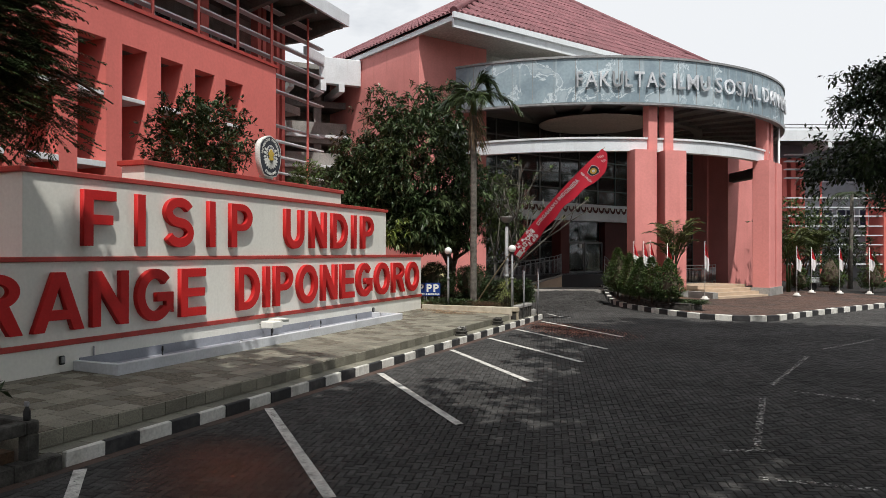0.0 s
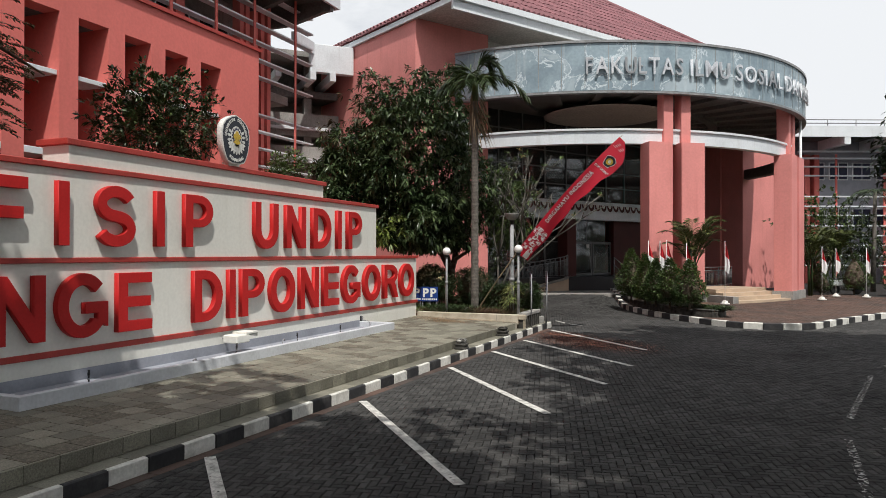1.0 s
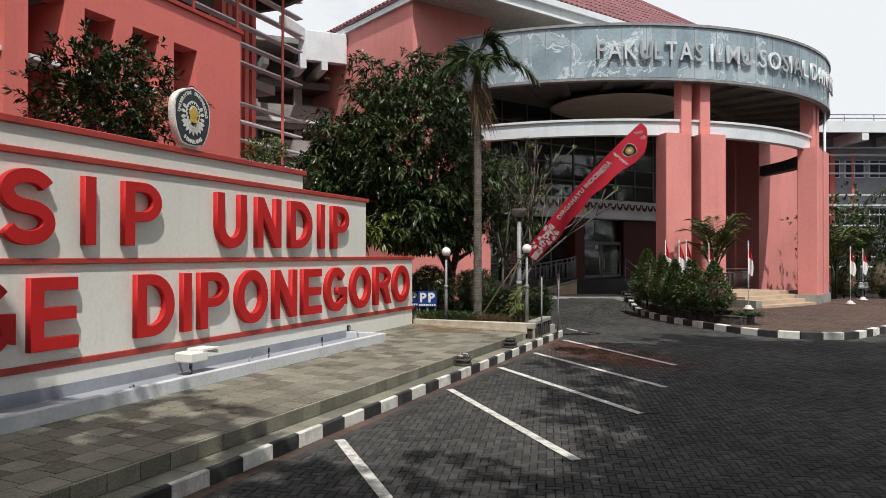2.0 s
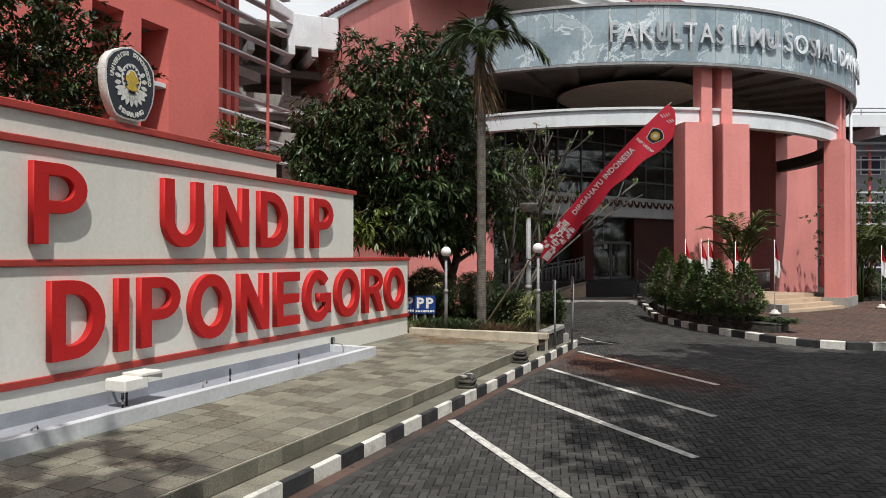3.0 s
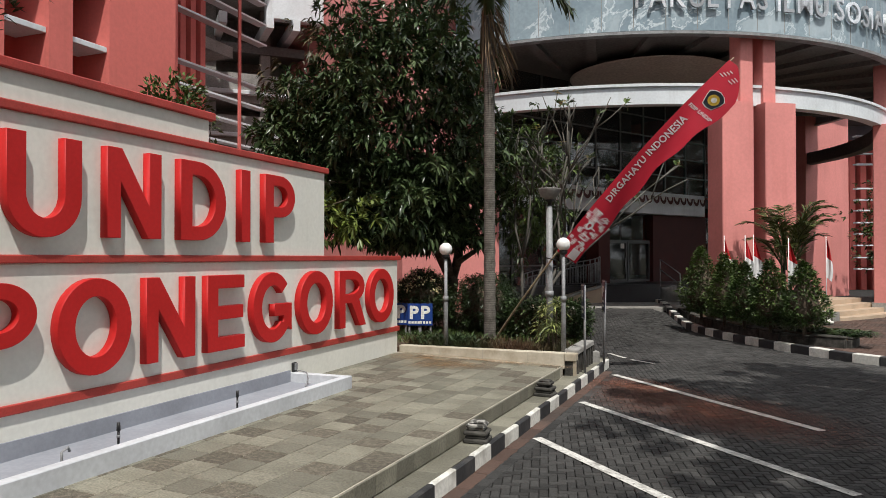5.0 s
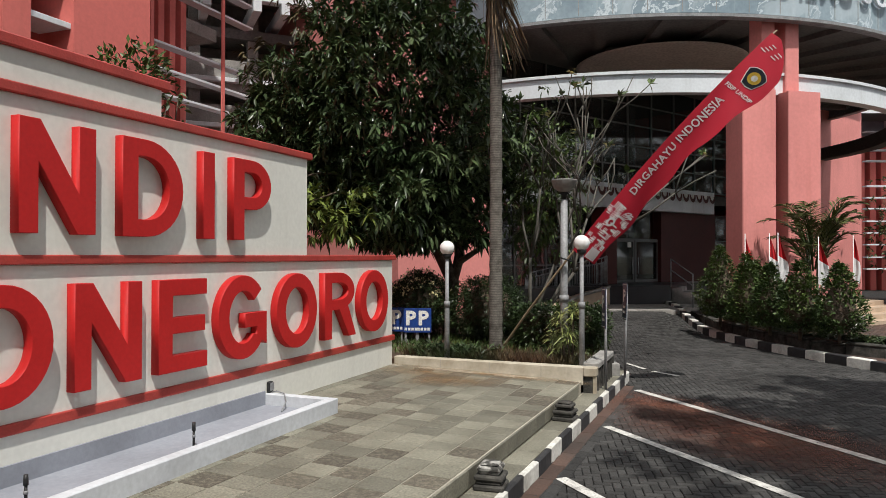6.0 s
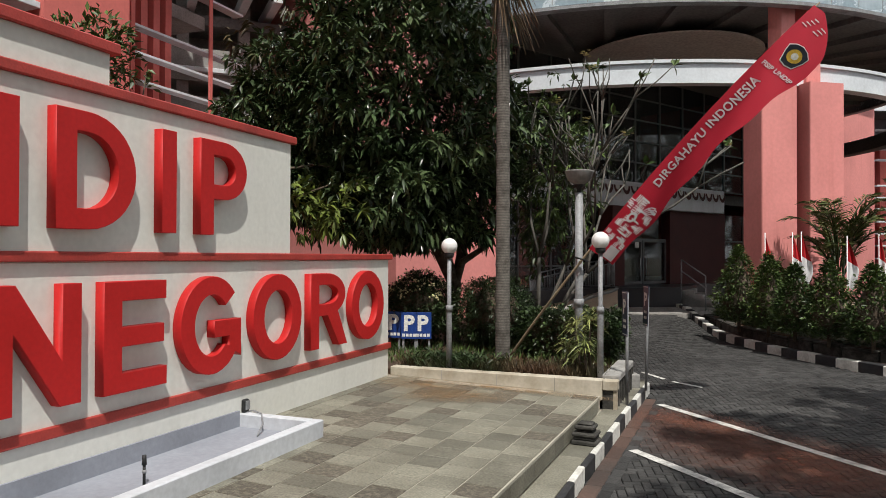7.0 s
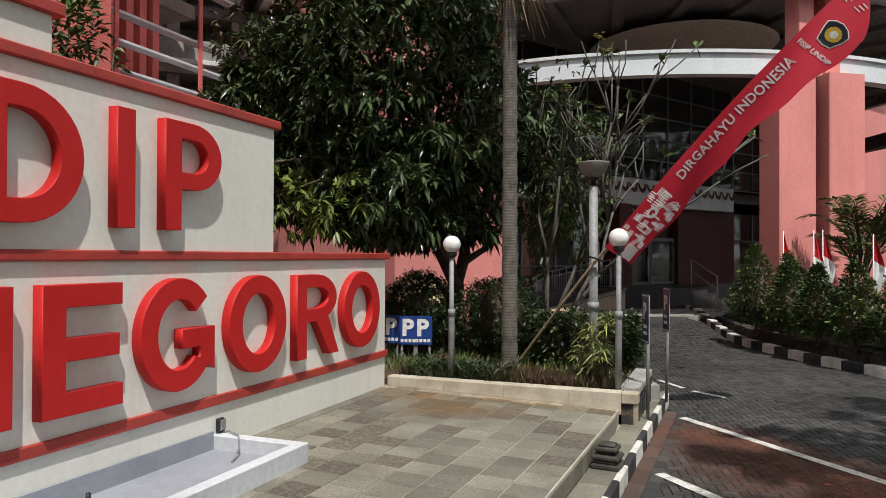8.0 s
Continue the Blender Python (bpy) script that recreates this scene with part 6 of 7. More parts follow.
for k in range(8):
    y = BED_Y + 0.22 + k * 0.17
    part("rib", boxes((-4.99, y, 0.1, -4.87, y + 0.06, 0.398)), DARKSTONE, drain, "mossy stone rib")
part("end", boxes((-5.018, BED_Y + 0.002, 0.33, -4.86, BED_Y + 0.145, 0.436), bevel=0.01), EDGECREAM, drain, "cream painted end beam")
# dark block stands in for the shaded opening under the end beam
part("fill", boxes((-5.018, BED_Y + 0.03, 0.0, -4.91, BED_Y + 0.145, 0.328)), DARKSTONE, drain)
part("foot", boxes((-4.905, BED_Y + 0.02, 0.10, -4.865, BED_Y + 0.07, 0.328)), EDGECREAM, drain, "thin cream foot")

# low grass and mondo clumps
rg = np.random.RandomState(50)
gp, gw = [], []
for _ in range(800):
    x, y = rg.uniform(-7.45, -5.05), BED_Y + 0.2 + abs(rg.normal()) * 0.33
    for _ in range(7):
        gp.append((x + rg.normal() * 0.03, y + rg.normal() * 0.03, BZ - 0.01))
        gw.append((rg.normal() * 0.45, rg.normal() * 0.45, 1.0))
grass = part("bed_grass", leaf_cloud("bed_grass", gp, gw, 0.19, 0.013, LEAFGRASS, 0.12, seed=51), None)
tagged(grass, "tufts of dry green grass in the planting bed", "grass", kind="stuff")
gp, gw = [], []
for _ in range(560):
    x, y = rg.uniform(-9.5, -5.1), rg.uniform(15.9, 18.2)
    for _ in range(5):
        gp.append((x + rg.normal() * 0.04, y + rg.normal() * 0.04, BZ - 0.01))
        gw.append((rg.normal() * 0.5, rg.normal() * 0.5, 1.0))
grass2 = part("ground_cover", leaf_cloud("ground_cover", gp, gw, 0.15, 0.016, LEAFMID, 0.12, seed=52), None)
tagged(grass2, "low green ground cover in the planting bed", "grass", kind="stuff")
gp, gw = [], []
for _ in range(150):
    x, y = rg.uniform(-7.4, -6.2), rg.uniform(15.5, 16.0)
    a = rg.uniform(0, 6.28)
    for k in range(6):
        gp.append((x, y, BZ + 0.03 * k))
        gw.append((math.cos(a + k * 1.1), math.sin(a + k * 1.1), 0.9))
cover = part("leafy_cover", leaf_cloud("leafy_cover", gp, gw, 0.15, 0.02, LEAFHEDGE, 0.2, seed=53), None)
tagged(cover, "low dark narrow-leaved ground cover", "plants", kind="stuff")


def box_hedge(label, x0, y0, x1, y1, z0, z1, seed, n=900):
    r = np.random.RandomState(seed)
    pts = np.stack([r.uniform(x0, x1, n), r.uniform(y0, y1, n), r.uniform(z0, z1, n)], 1)
    face = r.randint(0, 5, n)
    pts[face == 0, 2] = z1
    pts[face == 1, 1] = y0
    pts[face == 2, 0] = x1
    pts[face == 3, 0] = x0
    pts += r.normal(size=pts.shape) * 0.035
    c = np.array(((x0 + x1) / 2, (y0 + y1) / 2, (z0 + z1) / 2))
    t = thing("clipped_hedge", label, "hedge", None, "clipped hedges")
    p, w = rosettes(pts, pts - c, 7, 0.5, seed + 1)
    part("foliage", leaf_cloud("foliage", p, w, 0.075, 0.035, LEAFHEDGE, 0.1, seed=seed + 2), None, t)
    for k in range(5):
        part("stem", tube([(x0 + (x1 - x0) * (k + 0.5) / 5, (y0 + y1) / 2, z0 - 0.08), (x0 + (x1 - x0) * (k + 0.5) / 5, (y0 + y1) / 2, z1 - 0.1)], 0.018, 6), BARK, t)
    core = boxes((x0 + 0.1, y0 + 0.1, z0 + 0.05, x1 - 0.1, y1 - 0.1, z1 - 0.09))
    bmesh.ops.subdivide_edges(core, edges=core.edges[:], cuts=3, use_grid_fill=True)
    part("twig_core", core, BARK, t, "dark twiggy core")
    return t


PLAN = BED_PLAN
box_hedge("dark green clipped hedge in the bed", -6.35, 16.75, -5.12, 17.35, 0.45, 1.02, 70)


def round_bush(name, label, c, r, n, seed, mat, base, leaf=0.085, flowers=None):
    t = thing(name, label, "shrub", None, "rounded bushes")
    pts, ws = shell_points(c, r, n, seed, 0.75, 0.12)
    p, w = rosettes(pts, ws, 8, 0.65, seed + 1)
    ok = p[:, 2] > base
    part("foliage", leaf_cloud("foliage", p[ok], w[ok], leaf, leaf * 0.42, mat, 0.12, seed=seed + 2), None, t)
    core = bmesh.new()
    bmesh.ops.create_icosphere(core, subdivisions=3, radius=1.0)
    for v in core.verts:
        v.co = Vector((c[0] + v.co.x * r[0] * 0.68, c[1] + v.co.y * r[1] * 0.68, max(base, c[2] + v.co.z * r[2] * 0.68)))
    part("twig_core", core, BARK, t, "dark twiggy core")
    part("stem", tube([(c[0], c[1], base - 0.05), (c[0], c[1], c[2])], 0.03, 6), BARK, t)
    if flowers:
        bm = bmesh.new()
        rf = np.random.RandomState(seed + 4)
        for q, d in zip(pts[::6], ws[::6]):
            if d[2] < 0.05:
                continue
            q = np.array(c) + (q - np.array(c)) * 1.06
            for _ in range(4):
                o = q + rf.normal(size=3) * 0.03
                bmesh.ops.create_icosphere(bm, subdivisions=1, radius=0.016, matrix=Matrix.Translation(o))
        part("blossoms", bm, flowers, t, "small pale blossoms")
    return t


round_bush("round_bush", "rounded dark bush dotted with pale blossoms", (-8.25, 17.35, 1.05), (0.56, 0.55, 0.52), 1500, 80, LEAFHEDGE, BZ, 0.055, FLOWER)
round_bush("round_bush", "rounded dark green clipped bush", (-7.1, 17.6, 0.95), (0.64, 0.6, 0.56), 1500, 84, LEAFHEDGE, BZ, 0.055)
round_bush("round_bush", "small green bush behind the blue boards", (-9.3, 16.9, 0.7), (0.4, 0.4, 0.35), 260, 88, LEAFMID, BZ)


def dracaena(x, y, z, high, seed):
    t = thing("striped_plant", "yellow-striped long-leaved dracaena at the bed corner", "plant", Matrix.Translation((x, y, z)), "striped plants")
    rr = np.random.RandomState(seed)
    pos, wd = [], []
    for k, (ox, oy, h) in enumerate(((0.02, 0, high), (-0.15, 0.03, high * 0.86), (-0.03, -0.06, high * 0.62))):
        part("stem", tube([(ox * 0.5, oy * 0.5, -0.03), (ox, oy, h * 0.75)], [0.018, 0.012], 6), BARK, t)
        for j in range(64):
            a = rr.uniform(0, 6.28)
            pos.append((ox, oy, h - 0.2 + 0.16 * rr.uniform(0, 1)))
            wd.append((math.cos(a), math.sin(a), rr.uniform(-0.1, 1.1)))
    part("leaves", leaf_cloud("leaves", pos, wd, 0.23, 0.021, LEAFSTRIPE, 0.6, seed=seed + 1), None, t, "yellow-green striped leaves")


dracaena(-5.16, 15.52, BZ, 0.86, 91)
dracaena(-5.30, 15.72, BZ, 0.55, 93)

# ---- island planter with cone shrubs ----
PLAN = ISLE_PLAN
PL = smooth_line([(-4.55, 27.2), (-4.0, 24.9), (-3.35, 23.2), (-2.5, 21.75), (-1.75, 20.85), (-1.05, 20.45)], 2)
PL = [(x + 0.24, y + 0.16) for x, y in PL]
PL_POLY = PL + [(-0.62, 21.3), (-0.8, 22.2), (-1.2, 24.2), (-2.0, 25.8), (-3.6, 27.6)]
setting("island_planter", prism(PL_POLY, 0.1, 0.34), SOIL, "planter of dark soil on the island", "planter")
planter_wall = thing("planter_wall", "low mossy dark stone wall of the island planter", "wall", kind="structure")
stone = [mesh_from("planter_stone", boxes((-0.09, -0.335, 0.0, 0.09, 0.335, h), (-0.12, -0.335, h, 0.1, 0.335, h + 0.05), bevel=0.02), DARKSTONE) for h in (0.27, 0.25, 0.28)]
for i, (p, d) in enumerate(along(PL + [(-0.62, 21.3), (-0.75, 22.1)], 0.68)):
    part("planter_stone", stone[i % 3], None, planter_wall, "", Matrix.Translation((p.x, p.y, 0.03)) @ pose(0, 0, 0, 0, 0, math.degrees(math.atan2(-d.x, d.y)) + rng.uniform(-3, 3)))


def cone_shrub(x, y, z, high, wide, seed, grp="cone shrubs", n=520):
    t = thing("cone_shrub", "dense cone-clipped green shrub with reddish tips", "shrub", Matrix.Translation((x, y, z)), grp)
    r = np.random.RandomState(seed)
    pts, ws = [], []
    for _ in range(n):
        h = r.uniform(0, 1) ** 1.25
        a = r.uniform(0, 6.28)
        k = (0.55 + 1.9 * h) if h < 0.22 else (1.0 - ((h - 0.22) / 0.78) ** 1.35)
        k = max(k, 0.04) * (1 + 0.22 * noise.noise(Vector((math.cos(a) * 1.7, math.sin(a) * 1.7, h * 4 + seed))))
        q = wide * k * r.uniform(0.7, 1.0)
        pts.append((q * math.cos(a), q * math.sin(a), 0.12 * high + h * high * 0.88))
        ws.append((math.cos(a), math.sin(a), 0.55))
    p, w = rosettes(pts, ws, 7, 0.6, seed + 1)
    part("foliage", leaf_cloud("foliage", p, w, 0.09, 0.036, LEAFMID, 0.1, seed=seed + 2), None, t)
    part("stem", tube([(0, 0, -0.05), (0, 0, high * 0.8)], [0.035, 0.012], 7), BARK, t)
    core = lathe([(wide * 0.35, high * 0.16), (wide * 0.62, high * 0.32), (wide * 0.4, high * 0.6), (0.03, high * 0.86)], 14)
    part("twig_core", core, BARK, t, "dark twiggy core")
    return t


for k, (x, y, h, wd) in enumerate(((-3.60, 23.75, 1.77, 0.56), (-3.05, 22.95, 1.58, 0.42), (-2.62, 22.25, 1.40, 0.42), (-2.12, 21.55, 1.46, 0.46), (-1.52, 20.98, 1.43, 0.52), (-2.85, 24.2, 1.45, 0.5))):
    cone_shrub(x, y, 0.33, h, wd, 400 + 7 * k)
gp, gw = [], []
for _ in range(700):
    k = rg.randint(0, len(PL) - 1)
    x, y = PL[k][0] + rg.uniform(0.1, 0.5), PL[k][1] + rg.uniform(0.0, 0.4)
    a = rg.uniform(0, 6.28)
    for j in range(6):
        gp.append((x, y, 0.34 + 0.02 * j))
        gw.append((math.cos(a + j), math.sin(a + j), 0.5))
tagged(part("planter_cover", leaf_cloud("planter_cover", gp, gw, 0.2, 0.024, LEAFHEDGE, 0.5, seed=54), None), "dark trailing ground cover in the island planter", "plants", kind="stuff")

# shrubs beyond the island
PLAN = FAR_PLAN
for k, (x, y, h, wd) in enumerate(((4.6, 36.2, 2.0, 0.8), (6.4, 36.5, 1.7, 0.75), (8.0, 37.5, 1.6, 0.7), (3.2, 35.8, 1.4, 0.6))):
    cone_shrub(x, y, 0.13, h, wd, 470 + 5 * k, "far cone shrubs", 380)
shrub("leafy_tree", "light green leafy young tree before the far wing", (3.5, 39.5, 3.4), (1.7, 1.7, 2.0), 520, 0.2, LEAFMID, 500, 0.13, 8, 0.4, 8)
shrub("leafy_tree", "dark green leafy young tree before the far wing", (5.6, 41.5, 2.6), (1.5, 1.5, 1.6), 420, 0.2, LEAFHEDGE, 510, 0.13, 8, 0.4, 8)
fan = thing("slender_palm", "slender grey-trunked palm before the far wing", "palm", Matrix.Translation((5.9, 40.0, 0.13)))
part("trunk", tube([(0, 0, -0.1), (0.05, 0, 2.5), (0.1, 0.05, 5.2)], [0.13, 0.1, 0.08], 9), PALMBARK, fan)
for k in range(10):
    a = k * 2.4
    pos, wd = [], []
    sb = bmesh.new()
    frond((0.1, 0.05, 5.2), (math.cos(a), math.sin(a), 0), 1.5, 0.5, 0.7, sb, pos, wd, 24, False, 520 + k)
    fr = part("frond", sb, LEAFPALM, fan)
    part("leaflet_spray", lengthwise("leaflet_spray", pos, wd, 0.04, LEAFHEDGE, 0.35, 530 + k), None, fr)

# ---- fascia lettering ----
PLAN = SITE
fascia_sign = thing("fascia_lettering", "brushed steel capital letters standing on the round fascia", "sign", HALL)
LH = 0.60


def fascia_place(ch_mid):
    a = radians(ch_mid)
    d = Vector((math.cos(a), math.sin(a), 0))
    tangent = Vector((-math.sin(a), math.cos(a), 0))
    up = Vector((0, 0, 1))
    m = Matrix((tangent, up, d)).transposed().to_4x4()
    m.translation = Vector((CX, CY, 0)) + d * (R_OUT + 0.05)
    m.translation.z = F_Z0 + 0.58
    return m


WORDS = (("FAKULTAS", -133.9, -115.1), ("ILMU", -113.5, -104.4), ("SOSIAL", -102.8, -87.5), ("DAN", -86.0, -76.3), ("ILMU", -74.5, -65.4))
for word, a0, a1 in WORDS:
    run, spots = 0.0, []
    for ch in word:
        me = word_mesh("letter", ch, LH, 0.07, STEEL, 0.006)
        lo, hi = mesh_span(me)
        me.transform(Matrix.Translation((-(lo + hi) / 2, 0, 0)))
        spots.append((me, run, hi - lo))
        run += hi - lo + 0.11
    k = radians(a1 - a0) * R_OUT / (run - 0.11)
    for me, s, wide in spots:
        me.transform(Matrix.Diagonal((k, 1, 1, 1)))
        lt = part("letter", me, None, fascia_sign, "brushed steel letter", fascia_place(a0 + math.degrees((s + wide / 2) * k / R_OUT)))
        part("stand_off", boxes((-0.03, LH * 0.45, -0.052, 0.03, LH * 0.55, 0.002)), STEEL, lt)

# ---- porch: ramp, railings, pale paving ----
PLAN = PORCH_PLAN
setting("porch_paving", prism([(-8.2, 23.0), (-7.45, 24.4), (-6.4, 25.8), (-4.85, 26.5), (-4.2, 29.0), (-4.5, 31.2), (-4.9, 30.3), (-6.8, 28.6), (-9.5, 27.4)], 0.25, 0.372), FLOORLIGHT, "pale checkered paving before the porch", "pavement")
apron_tile = slab_mesh("paving_tile", 0.292, 0.292, 0.02, FLOORLIGHT)
apron_dark = slab_mesh("paving_tile_grey", 0.292, 0.292, 0.02, CONCRETE)
apron = bpy.data.objects["porch_paving"]
APRON = [(-8.1, 23.3), (-7.45, 24.5), (-6.4, 25.9), (-4.9, 26.6), (-4.3, 29.0), (-4.6, 30.6), (-6.8, 28.5), (-9.3, 27.2)]
for i in range(22):
    for j in range(28):
        px, py = -9.6 + 0.3 * i, 23.0 + 0.3 * j
        if inside(px, py, APRON):
            part("paving_tile", apron_dark if (i + j) % 2 else apron_tile, None, apron, "", Matrix.Translation((px, py, 0.38)))
platform_h = setting("porch_platform", prism([(-6.9, 28.1), (-5.2, 29.2), (-4.9, 31.6), (-4.2, 33.6), (-8.9, 28.6), (-7.25, 28.75)], 0.0, 0.95), FLOORDARK, "dark tiled entrance platform", "platform")
entry = thing("entrance_stair", "grey concrete side steps up to the entrance platform", "steps")
for k in range(4):
    part("step", boxes((-5.18, 29.35, 0.2, -4.1 - 0.25 * k, 30.9, 0.5 + 0.12 * k), bevel=0.01), CONCRETE, entry, "grey concrete step")

ramp = thing("ramp", "curved beige access ramp up to the porch", "ramp")
FRONT = smooth_line([(-7.8, 24.3), (-7.75, 26.7), (-7.5, 27.5), (-6.9, 28.1)], 2)
BACK = smooth_line([(-9.0, 25.9), (-8.75, 28.0), (-8.1, 28.9), (-7.2, 28.95)], 2)
rbm = bmesh.new()
rows = []
for i, ((ax, ay), (bx, by)) in enumerate(zip(FRONT, BACK)):
    z = 0.38 + 0.575 * i / (len(FRONT) - 1)
    rows.append([rbm.verts.new(c) for c in ((ax, ay, 0.1), (ax, ay, z), (bx, by, z), (bx, by, 0.1))])
for p, q in zip(rows, rows[1:]):
    for i in range(4):
        j = (i + 1) % 4
        rbm.faces.new((p[i], p[j], q[j], q[i]))
rbm.faces.new(rows[0][::-1])
rbm.faces.new(rows[-1])
part("slope", rbm, BEIGE, ramp, "beige sloping slab")
part("cheek", tube([(x, y, 0.37 + 0.575 * i / (len(FRONT) - 1)) for i, (x, y) in enumerate(FRONT)], 0.05, 6), CONCRETE, ramp, "grey rendered ramp edge")


def line_rail(name, label, pts, high, mat):
    t = thing(name, label, "railing", None, "porch railings")
    for h in (0.1, high * 0.83, high):
        part("rail", tube([(x, y, z + h) for x, y, z in pts], 0.02, 6), mat, t)
    for i, (x, y, z) in enumerate(pts):
        part("post", tube([(x, y, z - 0.03), (x, y, z + high)], 0.022, 6), mat, t)
        if i + 1 < len(pts):
            for k in range(1, 4):
                q = Vector(pts[i]).lerp(Vector(pts[i + 1]), k / 4)
                part("bar", tube([q + Vector((0, 0, 0.1)), q + Vector((0, 0, high * 0.83))], 0.01, 5), mat, t)
    return t


line_rail("ramp_railing", "dull steel railing with upright bars along the ramp", [(x + 0.06, y - 0.04, 0.38 + 0.575 * i / (len(BACK) - 1)) for i, (x, y) in enumerate(BACK)], 0.9, GALV)


def curved_rail(name, label, r, a0, a1, z0, z1, n, mat=CHROME, bars=True):
    t = thing(name, label, "railing", HALL, "porch railings")
    pts = lambda h: [(STX + r * math.cos(radians(a0 + (a1 - a0) * i / 16)), STY + r * math.sin(radians(a0 + (a1 - a0) * i / 16)), z0 + (z1 - z0) * i / 16 + h) for i in range(17)]
    for h in (0.12, 0.78, 0.92):
        part("rail", tube(pts(h), 0.022, 6), mat, t)
    for i in range(n + 1):
        a = radians(a0 + (a1 - a0) * i / n)
        z = z0 + (z1 - z0) * i / n
        big = i % 6 == 0
        part("post" if big else "bar", tube([(STX + r * math.cos(a), STY + r * math.sin(a), z - (0.03 if big else -0.12)), (STX + r * math.cos(a), STY + r * math.sin(a), z + (0.92 if big else 0.78))], 0.022 if big else 0.011, 5), mat, t)
    return t


PLAN = SITE
curved_rail("porch_railing", "steel railing with upright bars along the porch", 8.45, -95, -66, 0.51, 0.51, 36)
stair_rail = thing("stair_rail", "sloping steel handrail beside the entrance", "railing", HALL, "porch railings")
for h in (0.55, 0.9):
    part("rail", tube([(9.2, -1.6, 0.96 + h), (8.4, -2.9, 0.5 + h)], 0.02, 6), GALV, stair_rail)
for x, y, z in ((9.2, -1.6, 0.94), (8.4, -2.9, 0.4)):
    part("post", tube([(x, y, z), (x, y, z + (0.92 if z > 0.5 else 1.0))], 0.022, 6), GALV, stair_rail)

# ---- lamps, mast and banner ----
def globe_lamp(x, y, z, high, label):
    t = thing("globe_lamp", label, "lamp", Matrix.Translation((x, y, z)), "globe lamps in the bed")
    part("pole", tube([(0, 0, -0.02), (0, 0, high * 0.48), (0, 0, high * 0.5), (0, 0, high - 0.2)], [0.036, 0.034, 0.026, 0.026], 12), GALV, t, "grey steel pole")
    part("collar", tube([(0, 0, high * 0.47), (0, 0, high * 0.515)], 0.042, 12), GALV, t)
    part("holder", lathe([(0.032, high - 0.22), (0.055, high - 0.2), (0.062, high - 0.165), (0.05, high - 0.15)], 14), BLACKMETAL, t, "black lamp holder")
    bm = bmesh.new()
    bmesh.ops.create_uvsphere(bm, u_segments=24, v_segments=16, radius=0.1, matrix=Matrix.Translation((0, 0, high - 0.07)))
    for f in bm.faces:
        f.smooth = True
    part("globe", bm, PLASTIC, t, "white plastic globe")
    return t


PLAN = BED_PLAN
globe_lamp(-6.83, 15.30, BZ - 0.02, 1.66, "white globe lamp on a grey pole among grass")
globe_lamp(-4.98, 15.32, BZ, 1.70, "white globe lamp on a grey pole at the bed corner")

PLAN = MAST_PLAN
mast = thing("lamp_mast", "thick grey pipe mast with a wide cone lamp head", "lamp", Matrix.Translation((-5.43, 16.2, BZ - 0.02)))
part("pole", tube([(0, 0, 0), (0, 0, 0.95), (0, 0, 2.3)], [0.052, 0.051, 0.047], 14), GALV, mast, "grey galvanised pipe")
part("clamp", tube([(0, 0, 0.86), (0, 0, 0.95)], 0.064, 14), GALV, mast, "pipe clamp")
part("neck", lathe([(0.03, 2.3), (0.03, 2.36), (0.07, 2.38), (0.06, 2.40)], 14), BLACKMETAL, mast)
part("lamp_head", lathe([(0.06, 2.40), (0.14, 2.46), (0.175, 2.56), (0.18, 2.575), (0.15, 2.58)], 22), CONCRETE, mast, "weathered cone lamp head")

BA, BB, BM_ = Vector((-6.55, 16.62, BZ - 0.03)), Vector((-2.77, 16.38, 4.76)), Vector((-5.36, 16.10, 1.82))
pole_thing = thing("banner_pole", "slanting bamboo pole tied to the lamp mast", "pole")


def bamboo_at(t):
    """A bent pole from the foot through the mast tie to the tip."""
    q = (1 - t) ** 2 * BA + t * t * BB + 2 * t * (1 - t) * ((BM_ - (0.7 ** 2) * BA - (0.3 ** 2) * BB) / 0.42)
    return q


part("cane", tube([bamboo_at(i / 24) for i in range(25)], [0.019 - 0.010 * i / 24 for i in range(25)], 9), BAMBOO, pole_thing, "pale bamboo cane")
for i in range(1, 24, 2):
    q = bamboo_at(i / 24)
    d = (bamboo_at(i / 24 + 0.01) - q).normalized()
    part("node", tube([q - d * 0.008, q + d * 0.008], 0.022 - 0.010 * i / 24, 9), BAMBOO, pole_thing)
part("tie", tube([BM_ + Vector((-0.1, 0.05, 0.02)), BM_ + Vector((0, -0.05, 0.0)), BM_ + Vector((0.05, 0.06, -0.03))], 0.012, 6), BLACKMETAL, pole_thing, "dark rope tie")

banner = thing("banner", "long red cloth banner with white words and crest on the bamboo", "banner")
T0, T1 = 0.325, 0.985
FACE = Vector((0.36, -0.93, 0.0)).normalized()


def banner_at(u, v):
    """u along the pole from the low end, v across the cloth from the pole."""
    q = bamboo_at(T0 + (T1 - T0) * u)
    d = (bamboo_at(T0 + (T1 - T0) * u + 0.005) - q).normalized()
    acr = d.cross(FACE).normalized()
    if acr.z > 0:
        acr = -acr
    wide = 0.33 + 0.20 * u - 0.03 * math.sin(u * 3.1416)
    if u > 0.88:
        wide *= 1 - ((u - 0.88) / 0.12) ** 1.4 * 0.72
    sag = 0.03 * math.sin(u * 9) * v + 0.018 * math.sin(u * 31 + v * 2) * v
    out = FACE * (0.05 * math.sin(u * 7 + v * 2.5) * v + 0.02 * math.sin(u * 23 + v * 5) * v)
    return q + acr * (-0.022 + wide * v + sag) + out + FACE * 0.028, d, acr


bm = bmesh.new()
NU, NV = 90, 12
